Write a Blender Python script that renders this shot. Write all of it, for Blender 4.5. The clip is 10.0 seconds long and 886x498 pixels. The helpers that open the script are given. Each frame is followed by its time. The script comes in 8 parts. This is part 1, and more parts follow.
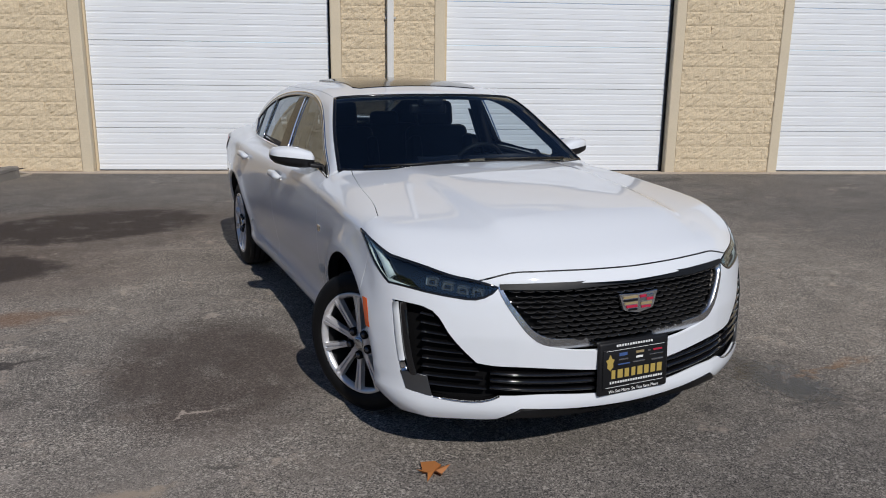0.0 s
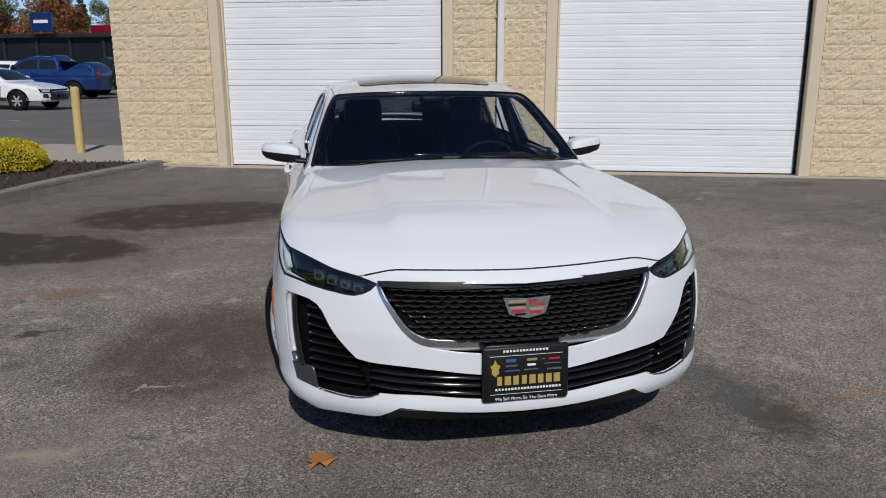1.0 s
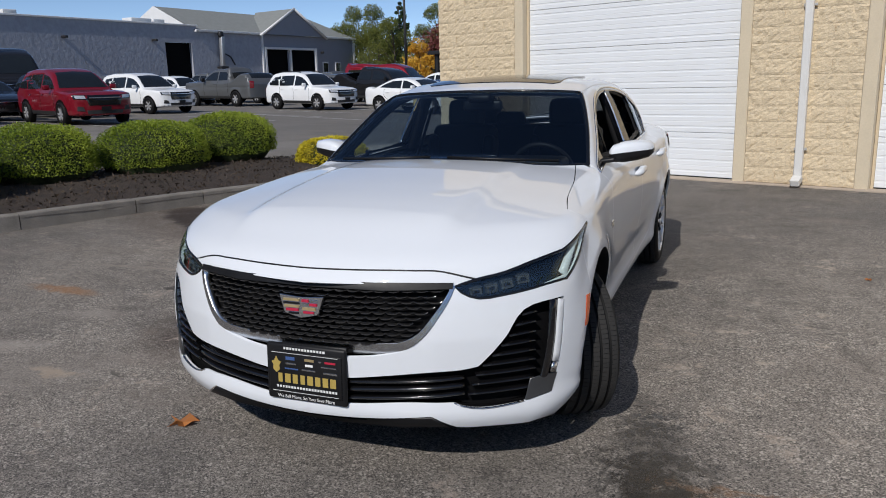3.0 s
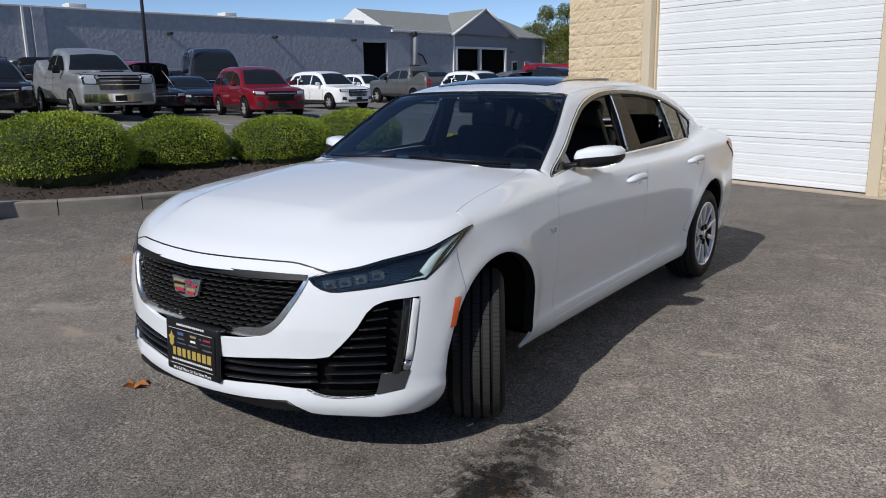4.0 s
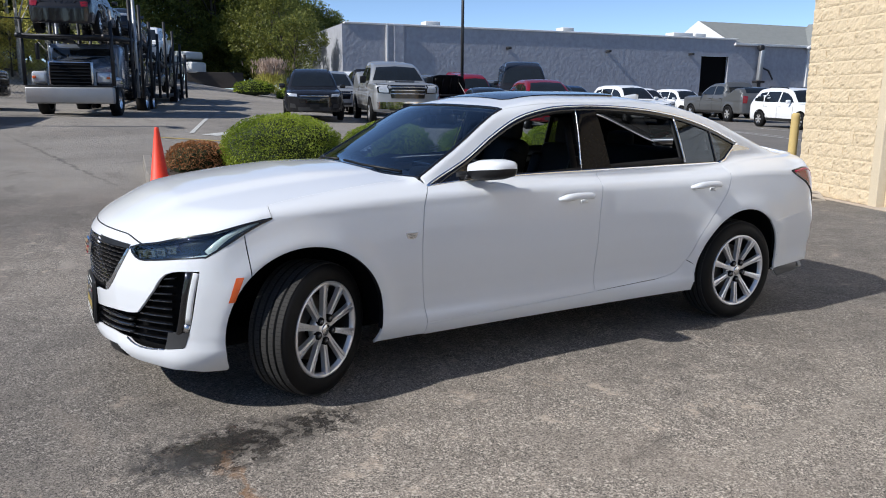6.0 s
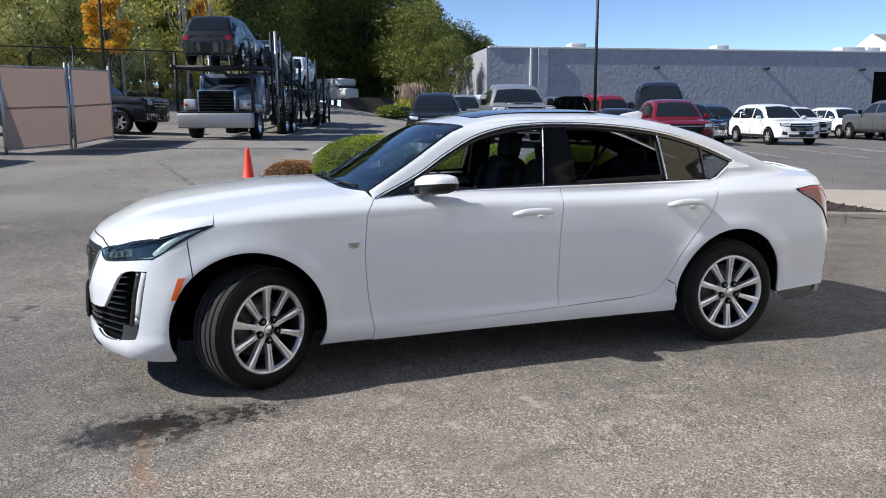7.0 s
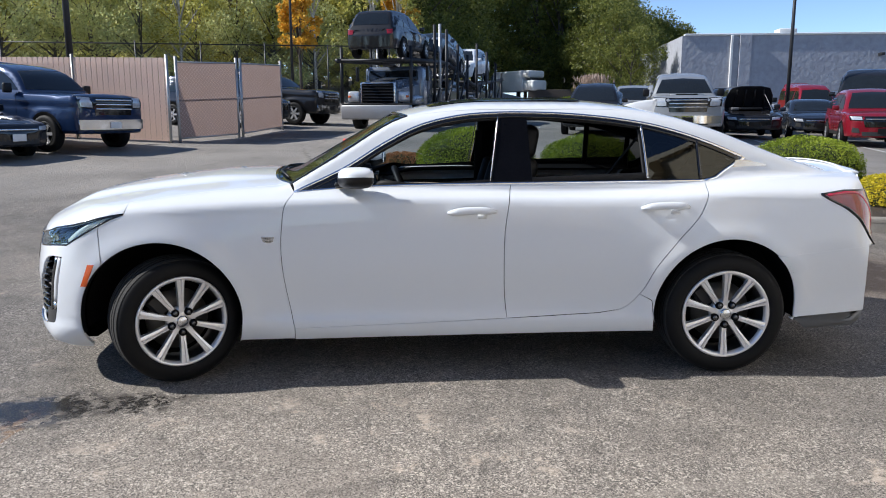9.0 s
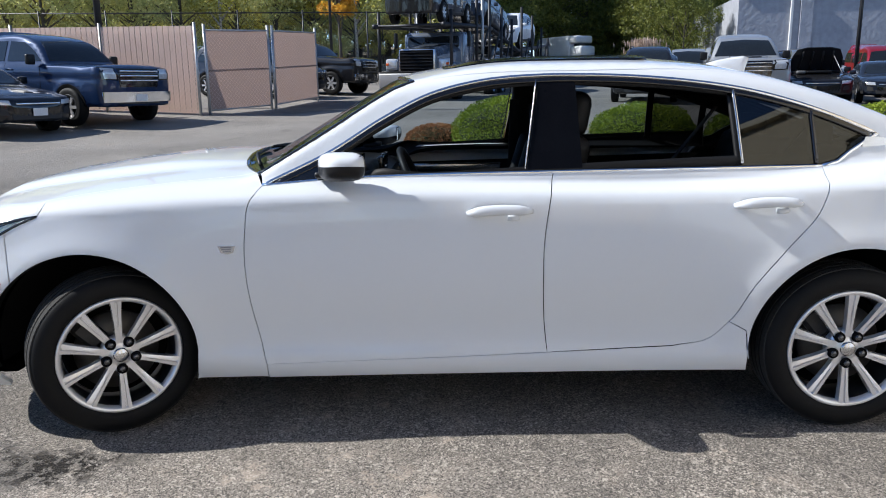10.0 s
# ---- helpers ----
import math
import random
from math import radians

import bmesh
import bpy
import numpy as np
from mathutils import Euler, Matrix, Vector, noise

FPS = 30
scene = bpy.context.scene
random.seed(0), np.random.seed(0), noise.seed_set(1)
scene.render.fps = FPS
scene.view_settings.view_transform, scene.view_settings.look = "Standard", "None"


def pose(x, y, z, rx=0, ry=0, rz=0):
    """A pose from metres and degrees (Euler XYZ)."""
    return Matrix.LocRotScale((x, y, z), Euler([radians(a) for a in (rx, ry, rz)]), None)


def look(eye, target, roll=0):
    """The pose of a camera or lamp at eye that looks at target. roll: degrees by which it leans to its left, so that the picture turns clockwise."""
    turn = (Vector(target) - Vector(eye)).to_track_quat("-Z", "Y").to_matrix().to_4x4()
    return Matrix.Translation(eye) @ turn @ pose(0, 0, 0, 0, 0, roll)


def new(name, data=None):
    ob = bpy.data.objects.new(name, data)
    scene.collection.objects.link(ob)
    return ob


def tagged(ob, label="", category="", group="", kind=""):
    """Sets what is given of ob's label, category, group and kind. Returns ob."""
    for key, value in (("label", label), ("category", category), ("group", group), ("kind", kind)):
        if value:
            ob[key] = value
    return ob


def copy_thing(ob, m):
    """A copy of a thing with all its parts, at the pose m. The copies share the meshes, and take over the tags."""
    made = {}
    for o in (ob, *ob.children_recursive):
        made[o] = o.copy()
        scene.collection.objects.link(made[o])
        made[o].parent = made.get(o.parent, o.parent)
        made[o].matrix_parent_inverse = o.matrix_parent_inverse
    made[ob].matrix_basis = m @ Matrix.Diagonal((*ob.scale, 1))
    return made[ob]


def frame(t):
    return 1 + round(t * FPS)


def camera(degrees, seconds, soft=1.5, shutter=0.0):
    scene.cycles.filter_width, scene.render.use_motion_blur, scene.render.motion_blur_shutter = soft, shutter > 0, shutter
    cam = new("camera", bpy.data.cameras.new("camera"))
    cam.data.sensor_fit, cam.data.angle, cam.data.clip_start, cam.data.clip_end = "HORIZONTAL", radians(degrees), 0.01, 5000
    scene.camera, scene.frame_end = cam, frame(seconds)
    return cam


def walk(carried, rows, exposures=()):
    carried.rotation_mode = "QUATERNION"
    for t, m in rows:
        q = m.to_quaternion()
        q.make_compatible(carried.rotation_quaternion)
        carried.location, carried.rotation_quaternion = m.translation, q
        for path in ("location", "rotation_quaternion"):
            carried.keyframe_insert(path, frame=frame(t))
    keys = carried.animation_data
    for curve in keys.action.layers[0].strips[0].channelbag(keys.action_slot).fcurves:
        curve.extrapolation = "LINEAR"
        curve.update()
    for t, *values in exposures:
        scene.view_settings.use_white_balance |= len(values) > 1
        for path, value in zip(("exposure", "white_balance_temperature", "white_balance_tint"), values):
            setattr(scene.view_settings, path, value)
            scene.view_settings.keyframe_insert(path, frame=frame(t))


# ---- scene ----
cam = camera(60.4, 10.0, soft=1.0)
PATH = [
    (0, (-1.869, -4.841, 1.578), (-1.103, -3.053, 1.115), 0.7),
    (0.5, (-1.33, -4.998, 1.567), (-0.771, -3.136, 1.099), 0.6),
    (1, (-0.754, -5.146, 1.566), (-0.441, -3.226, 1.1), -0.2),
    (1.5, (-0.149, -5.167, 1.556), (-0.112, -3.221, 1.093), -0.9),
    (2, (0.469, -5.167, 1.527), (0.223, -3.235, 1.072), -1.4),
    (2.5, (1.029, -5.001, 1.485), (0.509, -3.122, 1.04), -1.6),
    (2.7, (1.256, -4.904, 1.496), (0.63, -3.057, 1.055), -1.6),
    (3.8, (2.454, -4.348, 1.443), (1.348, -2.736, 1.02), -1.2),
    (4, (2.684, -4.215, 1.469), (1.496, -2.663, 1.044), -1.0),
    (4.5, (3.192, -3.857, 1.462), (1.832, -2.451, 1.048), -0.5),
    (5, (3.622, -3.459, 1.422), (2.106, -2.217, 1.024), -0.4),
    (5.2, (3.771, -3.28, 1.44), (2.201, -2.105, 1.048), -0.4),
    (6.3, (4.579, -2.339, 1.449), (2.782, -1.543, 1.082), 0.1),
    (6.5, (4.698, -2.138, 1.426), (2.864, -1.418, 1.082), -0.4),
    (7, (4.971, -1.641, 1.426), (3.075, -1.098, 1.095), -0.2),
    (7.5, (5.11, -1.152, 1.402), (3.172, -0.777, 1.082), 0.1),
    (8, (5.162, -0.658, 1.405), (3.201, -0.427, 1.089), 0.3),
    (8.5, (5.115, -0.263, 1.434), (3.145, -0.139, 1.109), 0.2),
    (9, (4.841, -0.145, 1.405), (2.872, -0.103, 1.056), -0.1),
    (9.5, (4.336, -0.109, 1.395), (2.374, -0.133, 1.009), -0.6),
    (10, (3.779, -0.012, 1.387), (1.827, -0.09, 0.961), -0.8),
]
EXPOSURE = [(0.0, -0.06, 6600, 10), (1.0, -0.08, 6600, 10), (2.5, 0.02, 6620, 10), (4.5, 0.32, 6600, 9), (6.5, 0.76, 6560, 9), (8.5, 0.90, 6560, 9), (10.0, 1.02, 6440, 8)]
walk(cam, [(t, look(eye, target, roll)) for t, eye, target, roll in PATH], EXPOSURE)

# ---- daylight ----
world = bpy.data.worlds.new("daylight")
scene.world = world
world.use_nodes = True
wn, wl = world.node_tree.nodes, world.node_tree.links
sky = wn.new("ShaderNodeTexSky")
sky.sky_type, sky.sun_disc = "NISHITA", False
SUN_TO = Vector((-0.025, -1.0, 0.86)).normalized()
sky.sun_elevation = math.asin(SUN_TO.z)
sky.sun_rotation = math.atan2(SUN_TO.x, SUN_TO.y)
sky.air_density, sky.dust_density, sky.ozone_density, sky.altitude = 0.58, 0.0, 3.0, 800
wn["Background"].inputs["Strength"].default_value = 0.105
wl.new(sky.outputs[0], wn["Background"].inputs["Color"])
sun_data = bpy.data.lights.new("sun", "SUN")
sun_data.energy, sun_data.angle, sun_data.color = 3.35, radians(0.5), (1.0, 0.975, 0.945)
sun = new("sun", sun_data)
sun.matrix_world = look((0, 0, 0), -SUN_TO)

# ---- materials ----
def mat(name, color, rough=0.5, metal=0.0, vary=0.08, scale=8.0, fine=90.0, bump=0.0, coat=0.0, spec=0.5, per_object=0.0, tint=None, world_space=False, gloss=0.2):
    """A surface with two scales of colour change, uneven gloss and an optional fine relief."""
    m = bpy.data.materials.new(name)
    m.use_nodes = True
    nt = m.node_tree
    n, k = nt.nodes, nt.links
    b = n["Principled BSDF"]
    b.inputs["Metallic"].default_value = metal
    b.inputs["Coat Weight"].default_value = coat
    b.inputs["Coat Roughness"].default_value = 0.03
    b.inputs["Specular IOR Level"].default_value = spec
    co = n.new("ShaderNodeTexCoord")
    src = co.outputs["Object"]
    if world_space:
        g = n.new("ShaderNodeNewGeometry")
        src = g.outputs["Position"]
    big, small = n.new("ShaderNodeTexNoise"), n.new("ShaderNodeTexNoise")
    big.inputs["Scale"].default_value, small.inputs["Scale"].default_value = scale, fine
    big.inputs["Detail"].default_value = 4
    k.new(src, big.inputs["Vector"]), k.new(src, small.inputs["Vector"])
    add = n.new("ShaderNodeMath")
    add.operation = "ADD"
    k.new(big.outputs["Fac"], add.inputs[0]), k.new(small.outputs["Fac"], add.inputs[1])
    ramp = n.new("ShaderNodeMapRange")
    ramp.inputs["From Min"].default_value, ramp.inputs["From Max"].default_value = 0.65, 1.35
    k.new(add.outputs[0], ramp.inputs["Value"])
    mix = n.new("ShaderNodeMix")
    mix.data_type = "RGBA"
    c2 = tint or color
    mix.inputs["A"].default_value = (*[max(0, c * (1 - vary)) for c in color], 1)
    mix.inputs["B"].default_value = (*[min(1, c * (1 + vary)) for c in c2], 1)
    k.new(ramp.outputs[0], mix.inputs["Factor"])
    out = mix.outputs["Result"]
    if per_object:
        info, hsv, mr = n.new("ShaderNodeObjectInfo"), n.new("ShaderNodeHueSaturation"), n.new("ShaderNodeMapRange")
        mr.inputs["To Min"].default_value, mr.inputs["To Max"].default_value = 1 - per_object, 1 + per_object
        k.new(info.outputs["Random"], mr.inputs["Value"]), k.new(mr.outputs[0], hsv.inputs["Value"]), k.new(out, hsv.inputs["Color"])
        out = hsv.outputs["Color"]
    k.new(out, b.inputs["Base Color"])
    mr = n.new("ShaderNodeMapRange")
    mr.inputs["To Min"].default_value, mr.inputs["To Max"].default_value = max(0.0, rough * (1 - gloss)), min(1, rough * (1 + gloss))
    k.new(big.outputs["Fac"], mr.inputs["Value"]), k.new(mr.outputs[0], b.inputs["Roughness"])
    if bump:
        bp = n.new("ShaderNodeBump")
        bp.inputs["Strength"].default_value, bp.inputs["Distance"].default_value = 1.0, bump
        k.new(small.outputs["Fac"], bp.inputs["Height"]), k.new(bp.outputs[0], b.inputs["Normal"])
    return m


def glass(name, color, shade):
    """Thin tinted glazing: part clear, part mirror by angle."""
    m = bpy.data.materials.new(name)
    m.use_nodes = True
    n, k = m.node_tree.nodes, m.node_tree.links
    n.remove(n["Principled BSDF"])
    tr, gl, mx, fr = n.new("ShaderNodeBsdfTransparent"), n.new("ShaderNodeBsdfGlossy"), n.new("ShaderNodeMixShader"), n.new("ShaderNodeLayerWeight")
    tr.inputs[0].default_value = (*[c * shade for c in color], 1)
    gl.inputs["Roughness"].default_value = 0.005
    # bluish mirror colour adds sky blue to what the glass reflects
    gl.inputs["Color"].default_value = (0.84, 0.92, 1.0, 1)
    fr.inputs["Blend"].default_value = 0.5
    pw, ma = n.new("ShaderNodeMath"), n.new("ShaderNodeMath")
    pw.operation, ma.operation = "POWER", "MULTIPLY_ADD"
    pw.inputs[1].default_value, ma.inputs[1].default_value, ma.inputs[2].default_value = 4.2, 0.92, 0.068
    k.new(fr.outputs["Facing"], pw.inputs[0]), k.new(pw.outputs[0], ma.inputs[0]), k.new(ma.outputs[0], mx.inputs[0]), k.new(tr.outputs[0], mx.inputs[1]), k.new(gl.outputs[0], mx.inputs[2])
    k.new(mx.outputs[0], n["Material Output"].inputs[0])
    return m


WHITE_PAINT = mat("white_paint", (0.70, 0.725, 0.76), 0.45, 0, 0.004, 1.2, 30, coat=1.0, spec=0.12, gloss=0.03)
PILLAR_BLACK = mat("pillar_black", (0.004, 0.004, 0.005), 0.05, 0, 0.3, 10, 90, spec=0.12)
BLACK_GLOSS = mat("gloss_black", (0.006, 0.006, 0.007), 0.12, 0, 0.3, 10, 90, coat=0.5)
BLACK_PLASTIC = mat("black_plastic", (0.008, 0.008, 0.009), 0.45, 0, 0.25, 10, 400, 0.0002, spec=0.3)
# near-black of real liners, also the painted shade of openings and recesses
DARK_VOID = mat("liner_and_shade", (0.004, 0.004, 0.0045), 0.9, 0, 0.3, 10, 90, spec=0.1)
CHROME = mat("chrome", (0.82, 0.83, 0.85), 0.08, 1.0, 0.04, 6, 60)
SATIN_METAL = mat("satin_metal", (0.60, 0.61, 0.63), 0.22, 1.0, 0.05, 6, 60)
ALLOY = mat("alloy_paint", (0.76, 0.76, 0.78), 0.24, 0.6, 0.06, 14, 120, coat=0.3)
ALLOY_DARK = mat("alloy_inner", (0.035, 0.035, 0.037), 0.45, 0.5, 0.2, 14, 120)
RUBBER = mat("tyre_rubber", (0.006, 0.006, 0.0065), 0.65, 0, 0.25, 14, 300, 0.0003, spec=0.2)
DARK_CHROME = mat("dark_chrome", (0.055, 0.055, 0.058), 0.10, 0.6, 0.2, 30, 200, coat=1.0)
TREAD = mat("tyre_tread", (0.022, 0.021, 0.020), 0.9, 0, 0.25, 20, 260, 0.0005)
GLASS_CLEAR = glass("clear_glass", (0.86, 0.95, 0.92), 0.93)
GLASS_TINT = glass("tinted_glass", (0.72, 0.82, 0.88), 0.80)
GLASS_DARK = glass("privacy_glass", (0.3, 0.32, 0.33), 0.35)
AMBER = mat("amber_lens", (0.75, 0.12, 0.02), 0.15, 0, 0.1, 30, 200, coat=0.6)
RED_LENS = mat("red_lens", (0.22, 0.008, 0.013), 0.12, 0, 0.15, 20, 120, coat=0.8)
LIGHT_PIPE = mat("light_pipe", (0.60, 0.62, 0.64), 0.12, 0, 0.05, 20, 120, coat=0.6)
LAMP_GUIDE = mat("lamp_guide", (0.78, 0.80, 0.84), 0.15, 0.1, 0.1, 30, 120, coat=0.6)
LAMP_BLOCK = mat("lamp_block", (0.33, 0.34, 0.36), 0.12, 0.9, 0.1, 30, 120, coat=0.6)
PALE_GOLD = mat("pale_gold_enamel", (0.50, 0.38, 0.20), 0.3, 0.5, 0.08, 40, 200)
LEATHER = mat("black_leather", (0.008, 0.008, 0.009), 0.55, 0, 0.2, 12, 500, 0.0003, spec=0.25)
SUEDE = mat("grey_headliner", (0.07, 0.068, 0.066), 0.95, 0, 0.1, 12, 400)
STEEL_DISC = mat("brake_disc_steel", (0.10, 0.095, 0.09), 0.5, 0.8, 0.1, 30, 200)
BLOCK_GREY = mat("grey_trim_metal", (0.075, 0.077, 0.082), 0.3, 0.5, 0.05, 6, 60)
VALANCE_GREY = mat("valance_grey", (0.11, 0.113, 0.118), 0.5, 0, 0.1, 10, 200)
NUT_STEEL = mat("nut_steel", (0.12, 0.12, 0.125), 0.25, 0.8, 0.1, 20, 90)
LOGO_BLUE = mat("blue_print", (0.05, 0.10, 0.26), 0.4, 0, 0.08, 40, 200)
GOLD = mat("gold_print", (0.40, 0.29, 0.075), 0.4, 0, 0.08, 40, 200)
PRINT_WHITE = mat("white_print", (0.75, 0.75, 0.74), 0.5, 0, 0.05, 40, 200)
BADGE_RED = mat("badge_red", (0.42, 0.02, 0.05), 0.2, 0, 0.1, 40, 200, coat=0.5)

# ---- mesh kit ----
def mesh_of(name, verts, faces, smooth=False):
    me = bpy.data.meshes.new(name)
    me.from_pydata([tuple(v) for v in verts], [], [tuple(f) for f in faces])
    if smooth:
        me.polygons.foreach_set("use_smooth", [True] * len(me.polygons))
    me.update()
    return me


def part(name, data, material, parent, label=""):
    """Links a bmesh or mesh as one mesh object under a thing or a part."""
    if isinstance(data, bmesh.types.BMesh):
        me = bpy.data.meshes.new(name)
        data.to_mesh(me)
        data.free()
    else:
        me = data
    ob = new(name, me)
    if material and not me.materials:
        me.materials.append(material)
    ob.parent = parent
    return tagged(ob, label=label)


def thing(name, label, category, m=None, group="", kind=""):
    ob = new(name)
    ob.empty_display_size = 0.1
    if m is not None:
        ob.matrix_basis = m
    return tagged(ob, label, category, group, kind)


def add_box(bm, c, s, bevel=0.0, turn=None, seg=1):
    """A box of size s round c, with rounded edges, into bm."""
    got = bmesh.ops.create_cube(bm, size=1.0)["verts"]
    bmesh.ops.scale(bm, vec=s, verts=got)
    if bevel:
        edges = list({e for v in got for e in v.link_edges})
        out = bmesh.ops.bevel(bm, geom=edges, offset=bevel, segments=seg, affect="EDGES", profile=0.5)
        got = list({v for f in out["faces"] for v in f.verts} | {v for v in got if v.is_valid})
    if turn is not None:
        bmesh.ops.rotate(bm, cent=(0, 0, 0), matrix=turn, verts=got)
    bmesh.ops.translate(bm, vec=c, verts=got)
    return got


def box(c, s, bevel=0.0, turn=None, seg=1):
    bm = bmesh.new()
    add_box(bm, c, s, bevel, turn, seg)
    return bm


def rod(points, radius, seg=10, caps=True):
    """A round bar along points; radius may be a list."""
    pts = [Vector(p) for p in points]
    rs = radius if isinstance(radius, (list, tuple)) else [radius] * len(pts)
    verts, faces = [], []
    ref = Vector((0, 0, 1))
    for i, p in enumerate(pts):
        d = (pts[min(i + 1, len(pts) - 1)] - pts[max(i - 1, 0)]).normalized()
        if abs(d.dot(ref)) > 0.95:
            ref = Vector((1, 0, 0))
        a = d.cross(ref).normalized()
        b = a.cross(d)
        for j in range(seg):
            t = 2 * math.pi * j / seg
            verts.append(p + (a * math.cos(t) + b * math.sin(t)) * rs[i])
    for i in range(len(pts) - 1):
        for j in range(seg):
            q = (j + 1) % seg
            faces.append((i * seg + j, i * seg + q, (i + 1) * seg + q, (i + 1) * seg + j))
    if caps:
        faces.append(tuple(range(seg))[::-1])
        faces.append(tuple(range((len(pts) - 1) * seg, len(pts) * seg)))
    return mesh_of("rod", verts, faces, True)


def lathe(profile, seg=48, axis="x", close=False):
    """Turns a profile of (radius, along) round an axis."""
    verts, faces = [], []
    for r, h in profile:
        for j in range(seg):
            t = 2 * math.pi * j / seg
            c, s = r * math.cos(t), r * math.sin(t)
            verts.append((h, c, s) if axis == "x" else (c, s, h))
    n = len(profile)
    for i in range(n if close else n - 1):
        i2 = (i + 1) % n
        for j in range(seg):
            q = (j + 1) % seg
            f = (i * seg + j, i2 * seg + j, i2 * seg + q, i * seg + q)
            faces.append(f if axis == "x" else f[::-1])
    return mesh_of("lathe", verts, faces, True)


def prism(outline, depth, bevel=0.0, m=None):
    """A plate with the given outline in xz and a thickness along y."""
    bm = bmesh.new()
    f = bm.faces.new([bm.verts.new((x, 0, z)) for x, z in outline])
    out = bmesh.ops.extrude_face_region(bm, geom=[f])
    bmesh.ops.translate(bm, vec=(0, depth, 0), verts=[v for v in out["geom"] if isinstance(v, bmesh.types.BMVert)])
    bmesh.ops.recalc_face_normals(bm, faces=bm.faces)
    if bevel:
        bmesh.ops.bevel(bm, geom=list(bm.edges), offset=bevel, segments=1, affect="EDGES")
    if m is not None:
        bm.transform(m)
    return bm


def merge(parts):
    """Joins meshes and bmeshes into one bmesh."""
    bm = bmesh.new()
    for p in parts:
        if isinstance(p, bmesh.types.BMesh):
            me = bpy.data.meshes.new("tmp")
            p.to_mesh(me)
            p.free()
        else:
            me = p
        bm.from_mesh(me)
        bpy.data.meshes.remove(me)
    return bm


def curve(*knots):
    """A smooth curve through (t, value) knots, straight beyond them."""
    t, v = np.array([k[0] for k in knots], float), np.array([k[1] for k in knots], float)
    d = np.gradient(v, t)

    def at(x):
        x = np.asarray(x, float)
        i = np.clip(np.searchsorted(t, x) - 1, 0, len(t) - 2)
        h = t[i + 1] - t[i]
        s = np.clip((x - t[i]) / h, 0, 1)
        out = v[i] * (1 + 2 * s) * (1 - s) ** 2 + d[i] * h * s * (1 - s) ** 2 + v[i + 1] * s * s * (3 - 2 * s) + d[i + 1] * h * s * s * (s - 1)
        return out + np.where(x < t[0], (x - t[0]) * d[0], 0) + np.where(x > t[-1], (x - t[-1]) * d[-1], 0)
    return at


def smax(a, b, k):
    h = np.clip(k - np.abs(a - b), 0, None) / k
    return np.maximum(a, b) + h * h * k / 4


def smin(a, b, k):
    return -smax(-a, -b, k)


class Skin:
    """A smooth closed form given by a field (below zero inside), on which panels are draped along parallel rays."""

    def __init__(self, field, reach=3.2):
        self.field, self.reach = field, reach

    def cast(self, starts, way):
        """Where parallel rays first enter the form."""
        starts, way = np.asarray(starts, float), np.asarray(way, float)
        n = len(starts)
        s, lo, hit = np.zeros(n), np.zeros(n), np.zeros(n, bool)
        best, best_f = np.zeros(n), np.full(n, 1e9)
        live = np.arange(n)
        for _ in range(90):
            f = self.field(starts[live] + way * s[live, None])
            near = f < best_f[live]
            best[live[near]], best_f[live[near]] = s[live[near]], f[near]
            hit[live[f < 0]] = True
            go = (f >= 0) & (s[live] < self.reach)
            live, f = live[go], f[go]
            if not len(live):
                break
            lo[live] = s[live]
            s[live] += np.clip(f * 0.6, 0.004, 0.5)
        hi = s.copy()
        for _ in range(12):
            mid = (lo + hi) / 2
            f = self.field(starts + way * mid[:, None])
            hi, lo = np.where(f < 0, mid, hi), np.where(f < 0, lo, mid)
        return starts + way * np.where(hit, hi, best)[:, None]

    def normal(self, p):
        e, out = 0.004, np.zeros_like(p)
        for a in range(3):
            d = np.zeros(3)
            d[a] = e
            out[:, a] = self.field(p + d) - self.field(p - d)
        return out / np.maximum(np.linalg.norm(out, axis=1), 1e-9)[:, None]

    def side(self, pts, sign=1):
        p = np.array([(1.5 * sign, y, z) for y, z in pts])
        return self.cast(p, (-sign, 0, 0))

    def front(self, pts):
        return self.cast(np.array([(x, -3.4, z) for x, z in pts]), (0, 1, 0))

    def back(self, pts):
        return self.cast(np.array([(x, 3.6, z) for x, z in pts]), (0, -1, 0))

    def top(self, pts):
        return self.cast(np.array([(x, y, 2.6) for x, y in pts]), (0, 0, -1))


def smooth_path(pts, step=0.03, smooth=True):
    """Points at even steps along a smooth line through pts."""
    p = np.array(pts, float)
    if len(p) < 3 or not smooth:
        out = []
        for a, b in zip(p[:-1], p[1:]):
            m = max(1, int(np.linalg.norm(b - a) / step))
            out += [a + (b - a) * i / m for i in range(m)]
        return np.array(out + [p[-1]])
    s = np.concatenate([[0], np.cumsum(np.linalg.norm(np.diff(p, axis=0), axis=1))])
    q = np.linspace(0, s[-1], max(3, int(s[-1] / step)) + 1)
    return np.stack([curve(*zip(s, p[:, a]))(q) for a in range(p.shape[1])], 1)


def inside(poly, pts):
    """Which pts lie in the polygon."""
    x, y = pts[:, 0], pts[:, 1]
    r = np.zeros(len(pts), bool)
    for (x1, y1), (x2, y2) in zip(poly, np.roll(poly, -1, axis=0)):
        hit = (y1 > y) != (y2 > y)
        r ^= hit & (x < (x2 - x1) * (y - y1) / (y2 - y1 + 1e-12) + x1)
    return r


